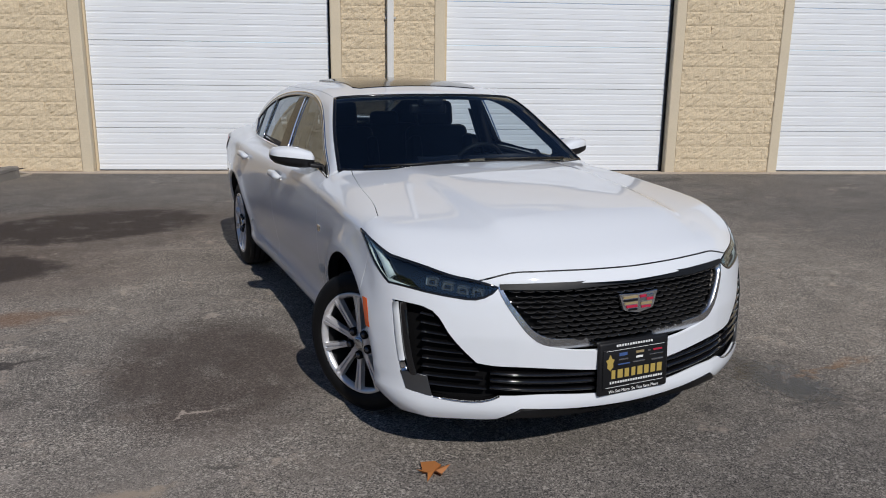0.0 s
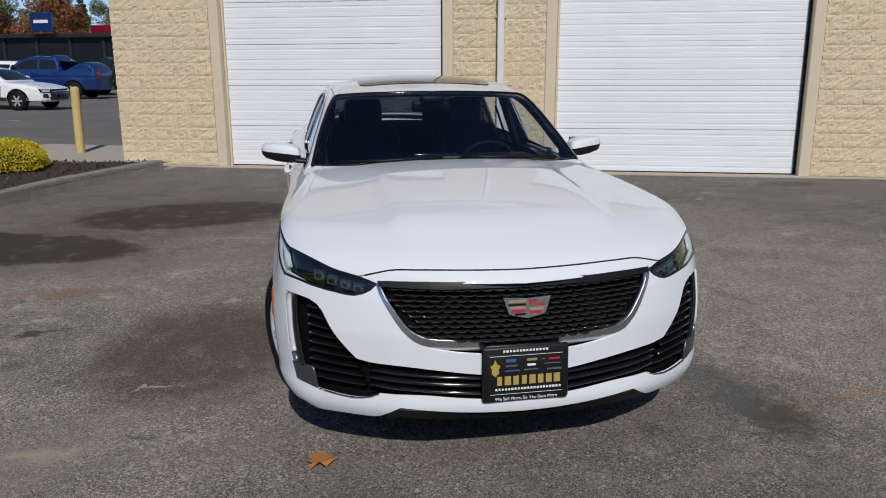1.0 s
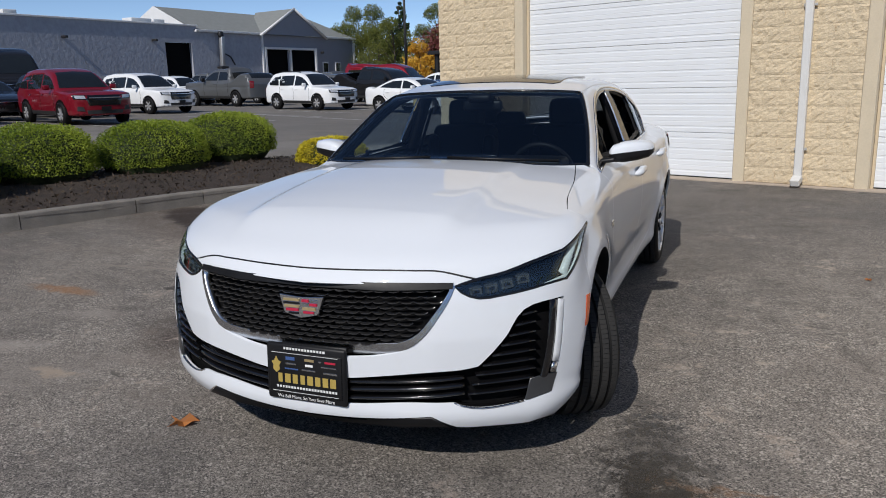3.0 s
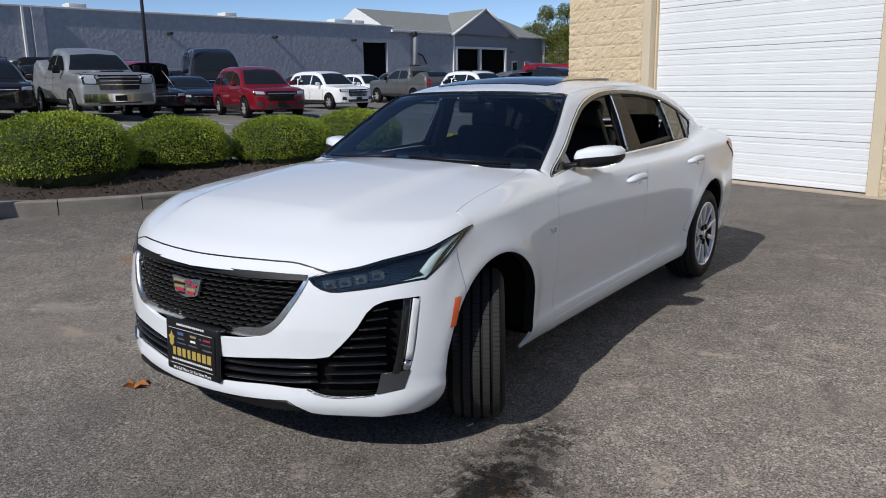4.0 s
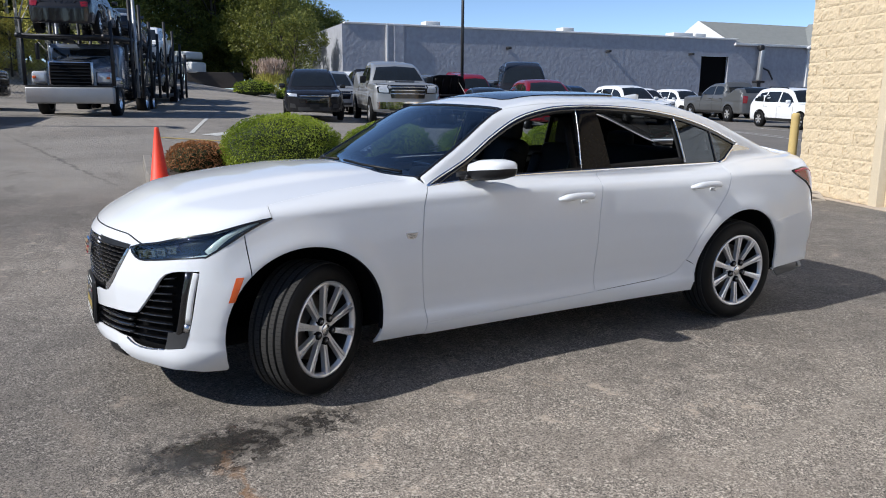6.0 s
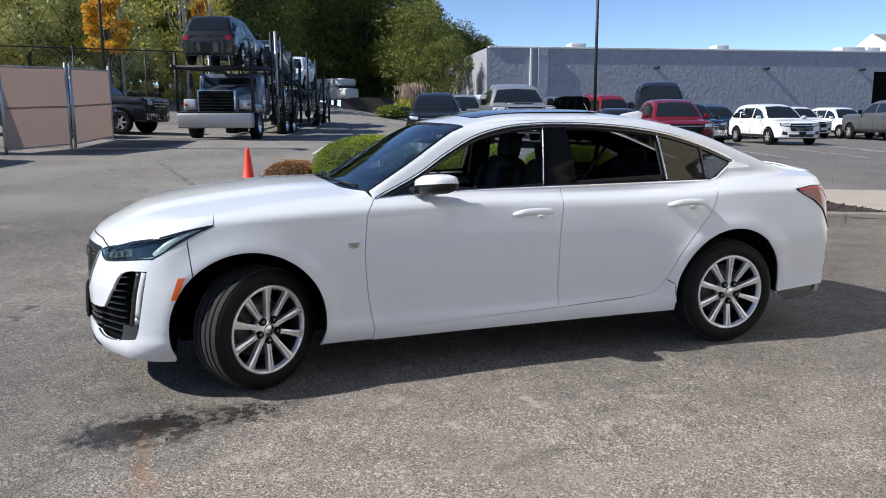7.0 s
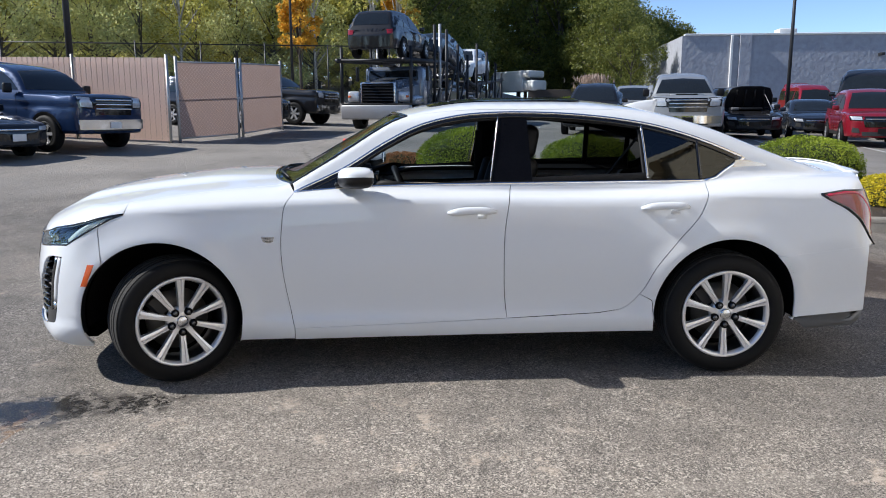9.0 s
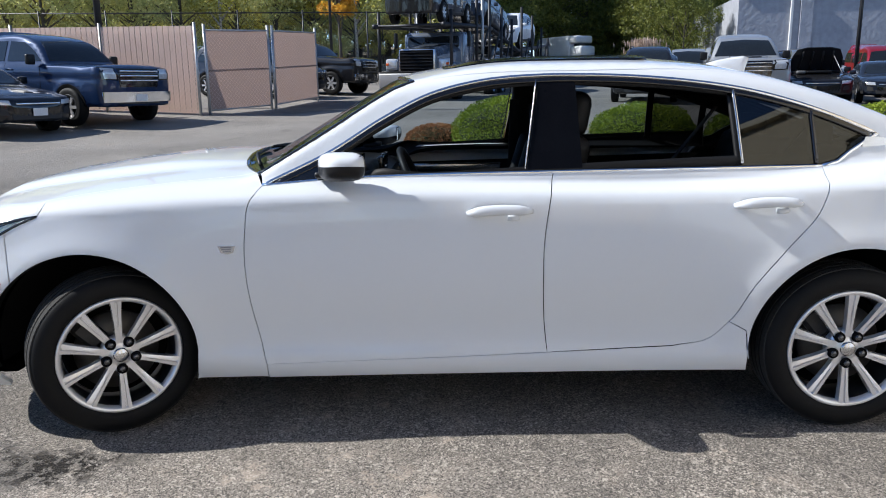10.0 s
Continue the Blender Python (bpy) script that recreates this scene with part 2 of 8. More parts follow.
def edge_distance(poly, pts):
    d = np.full(len(pts), 1e9)
    for a, b in zip(poly, np.roll(poly, -1, axis=0)):
        ab = b - a
        t = np.clip(((pts - a) @ ab) / max(ab @ ab, 1e-12), 0, 1)
        d = np.minimum(d, np.linalg.norm(pts - a - t[:, None] * ab, axis=1))
    return d


def inset(poly, by):
    """Moves a closed outline inwards by a small step."""
    area = 0.5 * np.sum(poly[:, 0] * np.roll(poly[:, 1], -1) - np.roll(poly[:, 0], -1) * poly[:, 1])
    if area < 0:
        poly = poly[::-1]
    e = np.roll(poly, -1, axis=0) - poly
    e /= np.maximum(np.linalg.norm(e, axis=1), 1e-9)[:, None]
    nrm = np.stack([-e[:, 1], e[:, 0]], 1)
    both = nrm + np.roll(nrm, 1, axis=0)
    both /= np.maximum(np.linalg.norm(both, axis=1), 0.35)[:, None]
    return poly + both * by


def clean(poly, least=0.004):
    keep = [poly[0]]
    for p in poly[1:]:
        if np.linalg.norm(p - keep[-1]) > least:
            keep.append(p)
    if len(keep) > 3 and np.linalg.norm(keep[0] - keep[-1]) < least:
        keep.pop()
    return np.array(keep)


def drape(skin, outline, holes=(), way=(-1, 0, 0), step=0.03, gap=0.0026, rim=0.018, lift=0.0, mirror=False, both=False, name="panel", far=2.4):
    """A panel of the skin inside an outline of surface points, minus holes, with turned-in edges. both: with its mirror half."""
    from mathutils.geometry import delaunay_2d_cdt
    way = np.array(way, float) / np.linalg.norm(way)
    a = np.cross((0, 0, 1), way) if abs(way[2]) < 0.9 else np.array((1.0, 0, 0))
    a /= np.linalg.norm(a)
    b = np.cross(way, a)
    flat = lambda p: np.stack([np.asarray(p) @ a, np.asarray(p) @ b], 1)
    outer = clean(inset(clean(flat(outline)), gap))
    inner = [clean(inset(clean(flat(h)), -gap)) for h in holes]
    pts, edges = [], []
    for loop in [outer] + inner:
        n0 = len(pts)
        pts += list(loop)
        edges += [(n0 + i, n0 + (i + 1) % len(loop)) for i in range(len(loop))]
    lo, hi = outer.min(0), outer.max(0)
    gx, gy = np.meshgrid(np.arange(lo[0], hi[0], step), np.arange(lo[1], hi[1], step * 0.87))
    gx[1::2] += step / 2
    g = np.stack([gx.ravel(), gy.ravel()], 1)
    ok = inside(outer, g) & (edge_distance(outer, g) > step * 0.45)
    for h in inner:
        ok &= ~inside(h, g) & (edge_distance(h, g) > step * 0.45)
    pts += list(g[ok])
    out = delaunay_2d_cdt([Vector(p) for p in pts], edges, [], 0, 1e-6)
    v2 = np.array([(v.x, v.y) for v in out[0]])
    tris = np.array([f for f in out[2]])
    mid = v2[tris].mean(1)
    ok = inside(outer, mid)
    for h in inner:
        ok &= ~inside(h, mid)
    tris = tris[ok]
    p3 = skin.cast(v2[:, :1] * a + v2[:, 1:] * b - way * far, way)
    nrm = skin.normal(p3)
    p3 = p3 + nrm * lift
    if both:
        mid_line = np.abs(p3[:, 0]) < 0.007
        p3[mid_line, 0] = 0
        nrm[mid_line, 0] = 0
    flip = np.einsum("ij,ij->i", np.cross(p3[tris[:, 1]] - p3[tris[:, 0]], p3[tris[:, 2]] - p3[tris[:, 0]]), nrm[tris[:, 0]]) < 0
    tris[flip] = tris[flip][:, ::-1]
    verts, normals, faces = list(p3), list(nrm), [tuple(t) for t in tris]
    if rim:
        count = {}
        for t in faces:
            for i in range(3):
                count[(t[i], t[(i + 1) % 3])] = 1
        border = [e for e in count if (e[1], e[0]) not in count]
        if both:
            border = [e for e in border if abs(p3[e[0], 0]) > 0.004 or abs(p3[e[1], 0]) > 0.004]
        ring = {}
        for i, j in border:
            side_n = np.cross(p3[j] - p3[i], nrm[i])
            side_n /= max(np.linalg.norm(side_n), 1e-9)
            for v in (i, j):
                ring.setdefault(v, []).append(side_n)
        idx = {}
        for v, ns in ring.items():
            s = np.mean(ns, 0)
            s /= max(np.linalg.norm(s), 1e-9)
            idx[v] = len(verts)
            soft = s + nrm[v]
            verts += [p3[v] + s * 0.0008 - nrm[v] * 0.002, p3[v] - nrm[v] * rim]
            normals += [soft / np.linalg.norm(soft), s]
        for i, j in border:
            faces += [(j, i, idx[i], idx[j]), (idx[j], idx[i], idx[i] + 1, idx[j] + 1)]
    verts, normals = np.array(verts), np.array(normals)
    if mirror or both:
        flip3 = np.array((-1, 1, 1))
        mv, mn, mf = verts * flip3, normals * flip3, [f[::-1] for f in faces]
        if both:
            n = len(verts)
            verts, normals = np.concatenate([verts, mv]), np.concatenate([normals, mn])
            faces = faces + [tuple(i + n for i in f) for f in mf]
        else:
            verts, normals, faces = mv, mn, mf
    me = mesh_of(name, verts.tolist(), faces, True)
    me.normals_split_custom_set_from_vertices(normals.tolist())
    return me


def ribbon(skin, line, width, lift=0.004, mirror=False, round_off=True):
    """A raised strip along surface points, half-round across."""
    p = np.array(line)
    nrm = skin.normal(p)
    t = np.gradient(p, axis=0)
    t /= np.maximum(np.linalg.norm(t, axis=1), 1e-9)[:, None]
    s = np.cross(nrm, t)
    w = np.broadcast_to(np.asarray(width, float), (len(p),))[:, None]
    rows = [p + s * w * u + nrm * (lift * h) for u, h in ((-0.5, -1.5), (-0.5, 0.35), (-0.3, 0.85), (0, 1.0), (0.3, 0.85), (0.5, 0.35), (0.5, -1.5))]
    verts = np.concatenate(rows)
    n = len(p)
    if mirror:
        verts = verts * np.array((-1, 1, 1))
    faces = []
    for r in range(len(rows) - 1):
        for i in range(n - 1):
            f = (r * n + i, r * n + i + 1, (r + 1) * n + i + 1, (r + 1) * n + i)
            faces.append(f[::-1] if mirror else f)
    faces += [tuple(r * n for r in range(7)), tuple(r * n + n - 1 for r in range(7))[::-1]]
    me = mesh_of("strip", verts.tolist(), faces, True)
    return me


def soft_box(c, s, r, turn=None, seg=3):
    bm = box(c, s, r, turn, seg)
    for f in bm.faces:
        f.smooth = True
    return bm

# ---- ground ----
RISE = curve((-200, 5.6), (-120, 5.2), (-80, 4.3), (-60, 3.0), (-45, 2.1), (-36, 1.4), (-30, 1.1), (-19, 0.75), (-13, 0.47), (-9, 0.27), (-6.5, 0.13), (-5, 0.04), (-3, 0.0), (0, 0.0), (20, 0.0))
FADE = curve((-40, 1.25), (-8, 1.2), (0, 1.03), (5, 1.0), (12.7, 0.62), (28, 0.4), (80, 0.4))


def ground_z(x, y):
    """Height of the ground: level by the building, rising across the car park."""
    return float(max(0.0, RISE(max(-200.0, min(x, 20.0)))) * FADE(max(-40.0, min(y, 80.0)))) - 0.018


def asphalt_material():
    m = bpy.data.materials.new("worn_sunlit_asphalt")
    m.use_nodes = True
    n, k = m.node_tree.nodes, m.node_tree.links
    b = n["Principled BSDF"]
    pos = n.new("ShaderNodeNewGeometry").outputs["Position"]

    def noise_of(scale, detail=4, rough=0.55, src=pos):
        t = n.new("ShaderNodeTexNoise")
        t.inputs["Scale"].default_value, t.inputs["Detail"].default_value, t.inputs["Roughness"].default_value = scale, detail, rough
        k.new(src, t.inputs["Vector"])
        return t.outputs["Fac"]

    def rng(v, a, c, lo=0.0, hi=1.0):
        t = n.new("ShaderNodeMapRange")
        t.interpolation_type = "SMOOTHSTEP"
        for key, val in zip(("From Min", "From Max", "To Min", "To Max"), (a, c, lo, hi)):
            t.inputs[key].default_value = val
        k.new(v, t.inputs["Value"])
        return t.outputs[0]

    def math_of(op, a, c):
        t = n.new("ShaderNodeMath")
        t.operation = op
        for i, v in enumerate((a, c)):
            if isinstance(v, (int, float)):
                t.inputs[i].default_value = v
            else:
                k.new(v, t.inputs[i])
        return t.outputs[0]

    def blend(fac, a, c):
        t = n.new("ShaderNodeMix")
        t.data_type = "RGBA"
        if isinstance(fac, (int, float)):
            t.inputs["Factor"].default_value = fac
        else:
            k.new(fac, t.inputs["Factor"])
        for key, v in (("A", a), ("B", c)):
            if isinstance(v, tuple):
                t.inputs[key].default_value = (*v, 1)
            else:
                k.new(v, t.inputs[key])
        return t.outputs["Result"]

    warp = n.new("ShaderNodeTexNoise")
    warp.inputs["Scale"].default_value, warp.inputs["Detail"].default_value = 1.6, 3
    k.new(pos, warp.inputs["Vector"])
    off = n.new("ShaderNodeVectorMath")
    off.operation = "MULTIPLY_ADD"
    k.new(warp.outputs["Color"], off.inputs[0])
    off.inputs[1].default_value, off.inputs[2].default_value = (0.9, 0.9, 0), (-0.45, -0.45, 0)
    bent = n.new("ShaderNodeVectorMath")
    k.new(pos, bent.inputs[0]), k.new(off.outputs[0], bent.inputs[1])

    torn = n.new("ShaderNodeTexNoise")
    torn.inputs["Scale"].default_value, torn.inputs["Detail"].default_value, torn.inputs["Roughness"].default_value = 4.5, 6, 0.7
    k.new(pos, torn.inputs["Vector"])
    off2 = n.new("ShaderNodeVectorMath")
    off2.operation = "MULTIPLY_ADD"
    k.new(torn.outputs["Color"], off2.inputs[0])
    off2.inputs[1].default_value, off2.inputs[2].default_value = (0.45, 0.45, 0), (-0.225, -0.225, 0)
    rough_edge = n.new("ShaderNodeVectorMath")
    k.new(pos, rough_edge.inputs[0]), k.new(off2.outputs[0], rough_edge.inputs[1])

    def spot(x, y, rx, ry, soft=0.5, turn=0.0):
        """A blot of its own uneven shape."""
        mp = n.new("ShaderNodeMapping")
        mp.vector_type = "TEXTURE"
        mp.inputs["Location"].default_value, mp.inputs["Scale"].default_value = (x, y, 0), (rx, ry, 100)
        mp.inputs["Rotation"].default_value = (0, 0, radians(turn))
        k.new(rough_edge.outputs[0], mp.inputs["Vector"])
        ln = n.new("ShaderNodeVectorMath")
        ln.operation = "LENGTH"
        k.new(mp.outputs[0], ln.inputs[0])
        return rng(ln.outputs["Value"], 1.0 + soft, 1.0 - soft)

    def cells(scale):
        v = n.new("ShaderNodeTexVoronoi")
        v.inputs["Scale"].default_value = scale
        k.new(pos, v.inputs["Vector"])
        sc = n.new("ShaderNodeSeparateColor")
        k.new(v.outputs["Color"], sc.inputs[0])
        return sc.outputs[0]

    chip, pebble, stone = cells(240), cells(130), cells(70)
    wide, mid, patchy = noise_of(0.32, 5), noise_of(2.3, 6, 0.65), noise_of(7.0, 5, 0.7)
    base = blend(rng(mid, 0.3, 0.7), (0.108, 0.103, 0.098), (0.165, 0.156, 0.146))
    base = blend(rng(wide, 0.38, 0.62), base, blend(0.5, base, (0.19, 0.176, 0.160)))
    base = blend(rng(patchy, 0.54, 0.72, 0, 0.26), base, (0.27, 0.25, 0.225))
    base = blend(rng(patchy, 0.48, 0.30, 0, 0.48), base, (0.048, 0.046, 0.044))
    dense = rng(noise_of(1.7, 5, 0.7), 0.36, 0.62, 0.45, 1.0)
    base = blend(math_of("MULTIPLY", dense, rng(chip, 0.66, 0.92, 0, 0.70)), base, (0.385, 0.365, 0.34))
    base = blend(rng(chip, 0.36, 0.08, 0, 0.82), base, (0.024, 0.023, 0.022))
    base = blend(math_of("MULTIPLY", dense, rng(pebble, 0.88, 0.94, 0, 0.62)), base, (0.48, 0.46, 0.43))
    base = blend(rng(pebble, 0.13, 0.06, 0, 0.7), base, (0.03, 0.029, 0.028))
    base = blend(math_of("MULTIPLY", dense, rng(stone, 0.975, 0.985, 0, 0.45)), base, (0.50, 0.475, 0.44))
    worn = math_of("MULTIPLY", rng(noise_of(4.5, 8, 0.78), 0.555, 0.625), rng(noise_of(0.9, 3), 0.46, 0.60))
    base = blend(math_of("MULTIPLY", worn, 0.62), base, (0.36, 0.315, 0.275))
    xs = n.new("ShaderNodeSeparateXYZ")
    k.new(bent.outputs[0], xs.inputs[0])
    far = math_of("MAXIMUM", rng(xs.outputs[0], -5.5, -8.0), rng(xs.outputs[1], 9.0, 11.0))
    lot = blend(rng(noise_of(0.5, 6), 0.3, 0.7), (0.22, 0.212, 0.20), (0.31, 0.298, 0.28))
    base = blend(math_of("MULTIPLY", far, 0.85), base, lot)
    base = blend(rng(xs.outputs[1], 8.0, 14.0, 0, 0.6), base, (0.135, 0.131, 0.126))

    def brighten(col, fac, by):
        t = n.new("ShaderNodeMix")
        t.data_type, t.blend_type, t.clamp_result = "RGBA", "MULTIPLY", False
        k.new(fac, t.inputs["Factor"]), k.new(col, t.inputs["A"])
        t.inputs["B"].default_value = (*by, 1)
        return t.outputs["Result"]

    # broad gains put the sunlit ground's brightness beside the car into the colour
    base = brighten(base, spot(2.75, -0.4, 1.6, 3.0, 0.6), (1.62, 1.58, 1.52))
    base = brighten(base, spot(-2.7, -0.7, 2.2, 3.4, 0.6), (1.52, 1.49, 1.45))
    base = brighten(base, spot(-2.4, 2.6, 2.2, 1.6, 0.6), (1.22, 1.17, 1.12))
    streak = n.new("ShaderNodeMapping")
    streak.inputs["Scale"].default_value, streak.inputs["Rotation"].default_value = (0.5, 2.2, 1), (0, 0, radians(18))
    k.new(bent.outputs[0], streak.inputs["Vector"])
    smear = noise_of(1.0, 5, 0.6, streak.outputs[0])
    base = blend(rng(smear, 0.57, 0.66, 0, 0.24), base, (0.28, 0.245, 0.215))
    base = blend(rng(smear, 0.43, 0.30, 0, 0.24), base, (0.052, 0.047, 0.044))
    crack = n.new("ShaderNodeTexVoronoi")
    crack.feature = "DISTANCE_TO_EDGE"
    crack.inputs["Scale"].default_value = 0.33
    k.new(bent.outputs[0], crack.inputs["Vector"])
    line = math_of("MULTIPLY", rng(crack.outputs["Distance"], 0.006, 0.0015), rng(noise_of(0.7, 2), 0.60, 0.66))
    base = blend(math_of("MULTIPLY", line, 0.25), base, (0.03, 0.029, 0.028))
    uneven = rng(noise_of(3.2, 7, 0.72), 0.34, 0.50, 0.5, 1.0)
    dribble = rng(noise_of(16.0, 5, 0.7), 0.45, 0.52)
    for x, y, rx, ry, soft, amount, turn, colour in (
            (-2.2, 3.5, 1.15, 0.75, 0.10, 1.0, 10, (0.020, 0.018, 0.017)),
            (-2.2, 3.4, 1.6, 1.15, 0.25, 0.45, 10, (0.085, 0.062, 0.050)),
            (-3.7, 2.1, 1.4, 0.60, 0.10, 1.0, -15, (0.020, 0.018, 0.017)),
            (-3.6, 2.0, 1.9, 0.95, 0.25, 0.45, -15, (0.085, 0.062, 0.050)),
            (-1.50, -0.8, 0.55, 0.8, 0.3, 0.7, 0, (0.058, 0.040, 0.032)),
            (1.27, -2.06, 0.13, 0.26, 0.45, 0.9, 8, (0.014, 0.013, 0.0125)),
            (1.20, -1.66, 0.09, 0.20, 0.7, 0.4, 15, (0.026, 0.025, 0.024)),
            (1.66, -2.03, 0.30, 0.028, 0.8, 0.55, 5, (0.30, 0.15, 0.055)),
            (2.9, -0.6, 0.012, 0.42, 0.6, 0.5, 20, (0.34, 0.32, 0.29)),
            (2.3, 0.9, 0.010, 0.30, 0.6, 0.5, -12, (0.34, 0.32, 0.29)),
            (-2.6, -1.1, 0.20, 0.10, 0.7, 0.5, 0, (0.36, 0.33, 0.30)),
            (-2.0, -2.0, 0.5, 0.25, 0.9, 0.4, 30, (0.30, 0.275, 0.25)),
            (-2.6, 0.5, 0.34, 0.12, 0.8, 0.55, 0, (0.23, 0.120, 0.060)),
            (-2.0, 1.3, 2.0, 0.10, 0.9, 0.4, 4, (0.21, 0.185, 0.165)),
            (3.4, 3.6, 0.22, 0.12, 0.6, 0.5, 0, (0.05, 0.048, 0.046)),
            (5.6, 4.3, 0.5, 0.2, 0.5, 0.5, 0, (0.035, 0.034, 0.033)),
            (-18.6, -3.9, 3.2, 0.95, 0.2, 0.75, -20, (0.085, 0.082, 0.08)),
            (-12.5, 3.0, 0.05, 5.0, 0.6, 0.5, 30, (0.07, 0.068, 0.065)),
            (-11.0, -2.5, 3.5, 0.035, 0.6, 0.55, 12, (0.07, 0.068, 0.065)),
            (-1.62, -1.35, 0.10, 0.022, 0.3, 0.9, 4, (0.46, 0.40, 0.35)),
            (-1.95, -2.0, 0.16, 0.05, 0.5, 0.8, -8, (0.40, 0.33, 0.26)),
            (-2.55, -1.75, 0.22, 0.09, 0.6, 0.6, 12, (0.38, 0.35, 0.32)),
            (-3.0, -2.5, 0.25, 0.08, 0.6, 0.6, -5, (0.38, 0.35, 0.32)),
            (-2.5, -0.35, 0.16, 0.035, 0.3, 0.8, 10, (0.035, 0.03, 0.028)),
            (-3.35, -0.72, 0.30, 0.07, 0.7, 0.7, 0, (0.33, 0.17, 0.075)),
            (-2.9, 0.1, 0.9, 0.04, 0.8, 0.5, 6, (0.34, 0.30, 0.26)),
            (-1.25, 2.1, 0.8, 0.03, 0.6, 0.5, -8, (0.36, 0.32, 0.28)),
            (-1.55, -1.9, 0.10, 0.03, 0.4, 0.6, 0, (0.05, 0.047, 0.044)),
            (-1.55, -3.15, 0.07, 0.045, 0.5, 0.8, 0, (0.045, 0.043, 0.041)),
            (-1.2, -3.2, 0.10, 0.035, 0.5, 0.7, 0, (0.05, 0.048, 0.046)),
            (-3.4, 1.05, 0.16, 0.06, 0.3, 0.7, 10, (0.04, 0.036, 0.033)),
            (2.2, 0.6, 0.05, 0.9, 0.9, 0.35, 10, (0.29, 0.27, 0.24))):
        base = blend(math_of("MULTIPLY", math_of("MULTIPLY", spot(x, y, rx, ry, soft, turn), uneven), amount), base, colour)
    base = brighten(base, rng(wide, -1.0, -0.5), (1.05, 1.0, 0.95))
    splash = math_of("MULTIPLY", dribble, math_of("MAXIMUM", spot(1.27, -2.04, 0.24, 0.36, 0.5, 8), spot(1.20, -1.60, 0.16, 0.26, 0.6, 15)))
    base = blend(math_of("MULTIPLY", splash, 0.8), base, (0.016, 0.015, 0.0145))
    wet = math_of("MAXIMUM", spot(1.27, -2.06, 0.13, 0.26, 0.45, 8), splash)
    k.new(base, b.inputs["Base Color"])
    k.new(rng(wet, 0.2, 0.9, 0.85, 0.22), b.inputs["Roughness"])
    b.inputs["Specular IOR Level"].default_value = 0.4
    bp = n.new("ShaderNodeBump")
    bp.inputs["Strength"].default_value, bp.inputs["Distance"].default_value = 0.8, 0.006
    h = math_of("ADD", math_of("MULTIPLY", chip, 0.8), math_of("MULTIPLY", pebble, 0.6))
    k.new(h, bp.inputs["Height"]), k.new(bp.outputs[0], b.inputs["Normal"])
    return m


def build_ground():
    xs = np.concatenate([[-1500, -600, -300], np.arange(-150, -30, 8), np.arange(-30, -2, 0.7), np.arange(-2, 12, 2), [20, 60, 200, 600, 1500]])
    ys = np.concatenate([[-1500, -600, -200, -80], np.arange(-40, 60, 1.4), [70, 90, 130, 250, 600, 1500]])
    verts = [(x, y, ground_z(x, y)) for y in ys for x in xs]
    w = len(xs)
    faces = [(j * w + i, j * w + i + 1, (j + 1) * w + i + 1, (j + 1) * w + i) for j in range(len(ys) - 1) for i in range(w - 1)]
    ob = new("ground", mesh_of("ground", verts, faces, True))
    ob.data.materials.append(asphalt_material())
    tagged(ob, "grey worn asphalt car park with oil stains, patches and painted sunlit areas", "ground", kind="structure")


build_ground()

# ---- garage building ----
WALL = pose(-3.947, 8.234, -0.018, 0, 0, -18.4)      # x along the wall, y into the building
BLOCK = mat("split_block", (0.62, 0.505, 0.345), 0.92, 0, 0.12, 9, 45, 0.010, per_object=0.03)
MORTAR = mat("block_wall_paint", (0.58, 0.47, 0.32), 0.9, 0, 0.08, 3, 50, 0.002)
JAMB = mat("cream_jamb_paint", (0.60, 0.51, 0.37), 0.7, 0, 0.06, 3, 60)
DOOR_WHITE = mat("white_door_enamel", (0.74, 0.76, 0.78), 0.45, 0, 0.03, 2, 60)
PIPE_WHITE = mat("white_pipe", (0.68, 0.67, 0.64), 0.45, 0, 0.05, 4, 80)
CONCRETE_STRIP = mat("threshold_concrete", (0.40, 0.33, 0.26), 0.9, 0, 0.15, 4, 80)
GALV_STRAP = mat("strap_steel", (0.55, 0.54, 0.52), 0.4, 0.5, 0.1, 9, 60)
DOORS = ((1.80, 5.40), (7.05, 10.62), (12.42, 16.0))
WALL_TOP = 6.2




def split_block_mesh(w, h, seed):
    """A block with a rough riven face."""
    nx, nz = 10, 6
    verts, faces = [], []
    for j in range(nz + 1):
        for i in range(nx + 1):
            edge = j in (0, nz)
            rigid = edge or i in (0, nx)
            p = Vector((i / nx * w * 9, j / nz * h * 9, seed * 7.3))
            d = 0.0145 + 0.004 * noise.noise(p) if edge else 0.020 + 0.012 * noise.noise(p * 1.5) + 0.013 * noise.noise(p * 3.1)
            jx = 0 if rigid else 0.25 * w / nx * noise.noise(p + Vector((5, 0, 0)))
            jz = 0 if rigid else 0.25 * h / nz * noise.noise(p + Vector((0, 9, 0)))
            verts.append((i / nx * w - w / 2 + jx, -d, j / nz * h - h / 2 + jz))
    m = nx + 1
    faces = [(j * m + i, j * m + i + 1, (j + 1) * m + i + 1, (j + 1) * m + i) for j in range(nz) for i in range(nx)]
    rim = [i for i in range(m)] + [j * m + nx for j in range(1, nz + 1)] + [nz * m + i for i in range(nx - 1, -1, -1)] + [j * m for j in range(nz - 1, 0, -1)]
    b = len(verts)
    verts += [(verts[i][0], 0.012, verts[i][2]) for i in rim]
    k = len(rim)
    faces += [(rim[(i + 1) % k], rim[i], b + i, b + (i + 1) % k) for i in range(k)]
    me = mesh_of("block", verts, faces)
    me.materials.append(BLOCK)
    return me


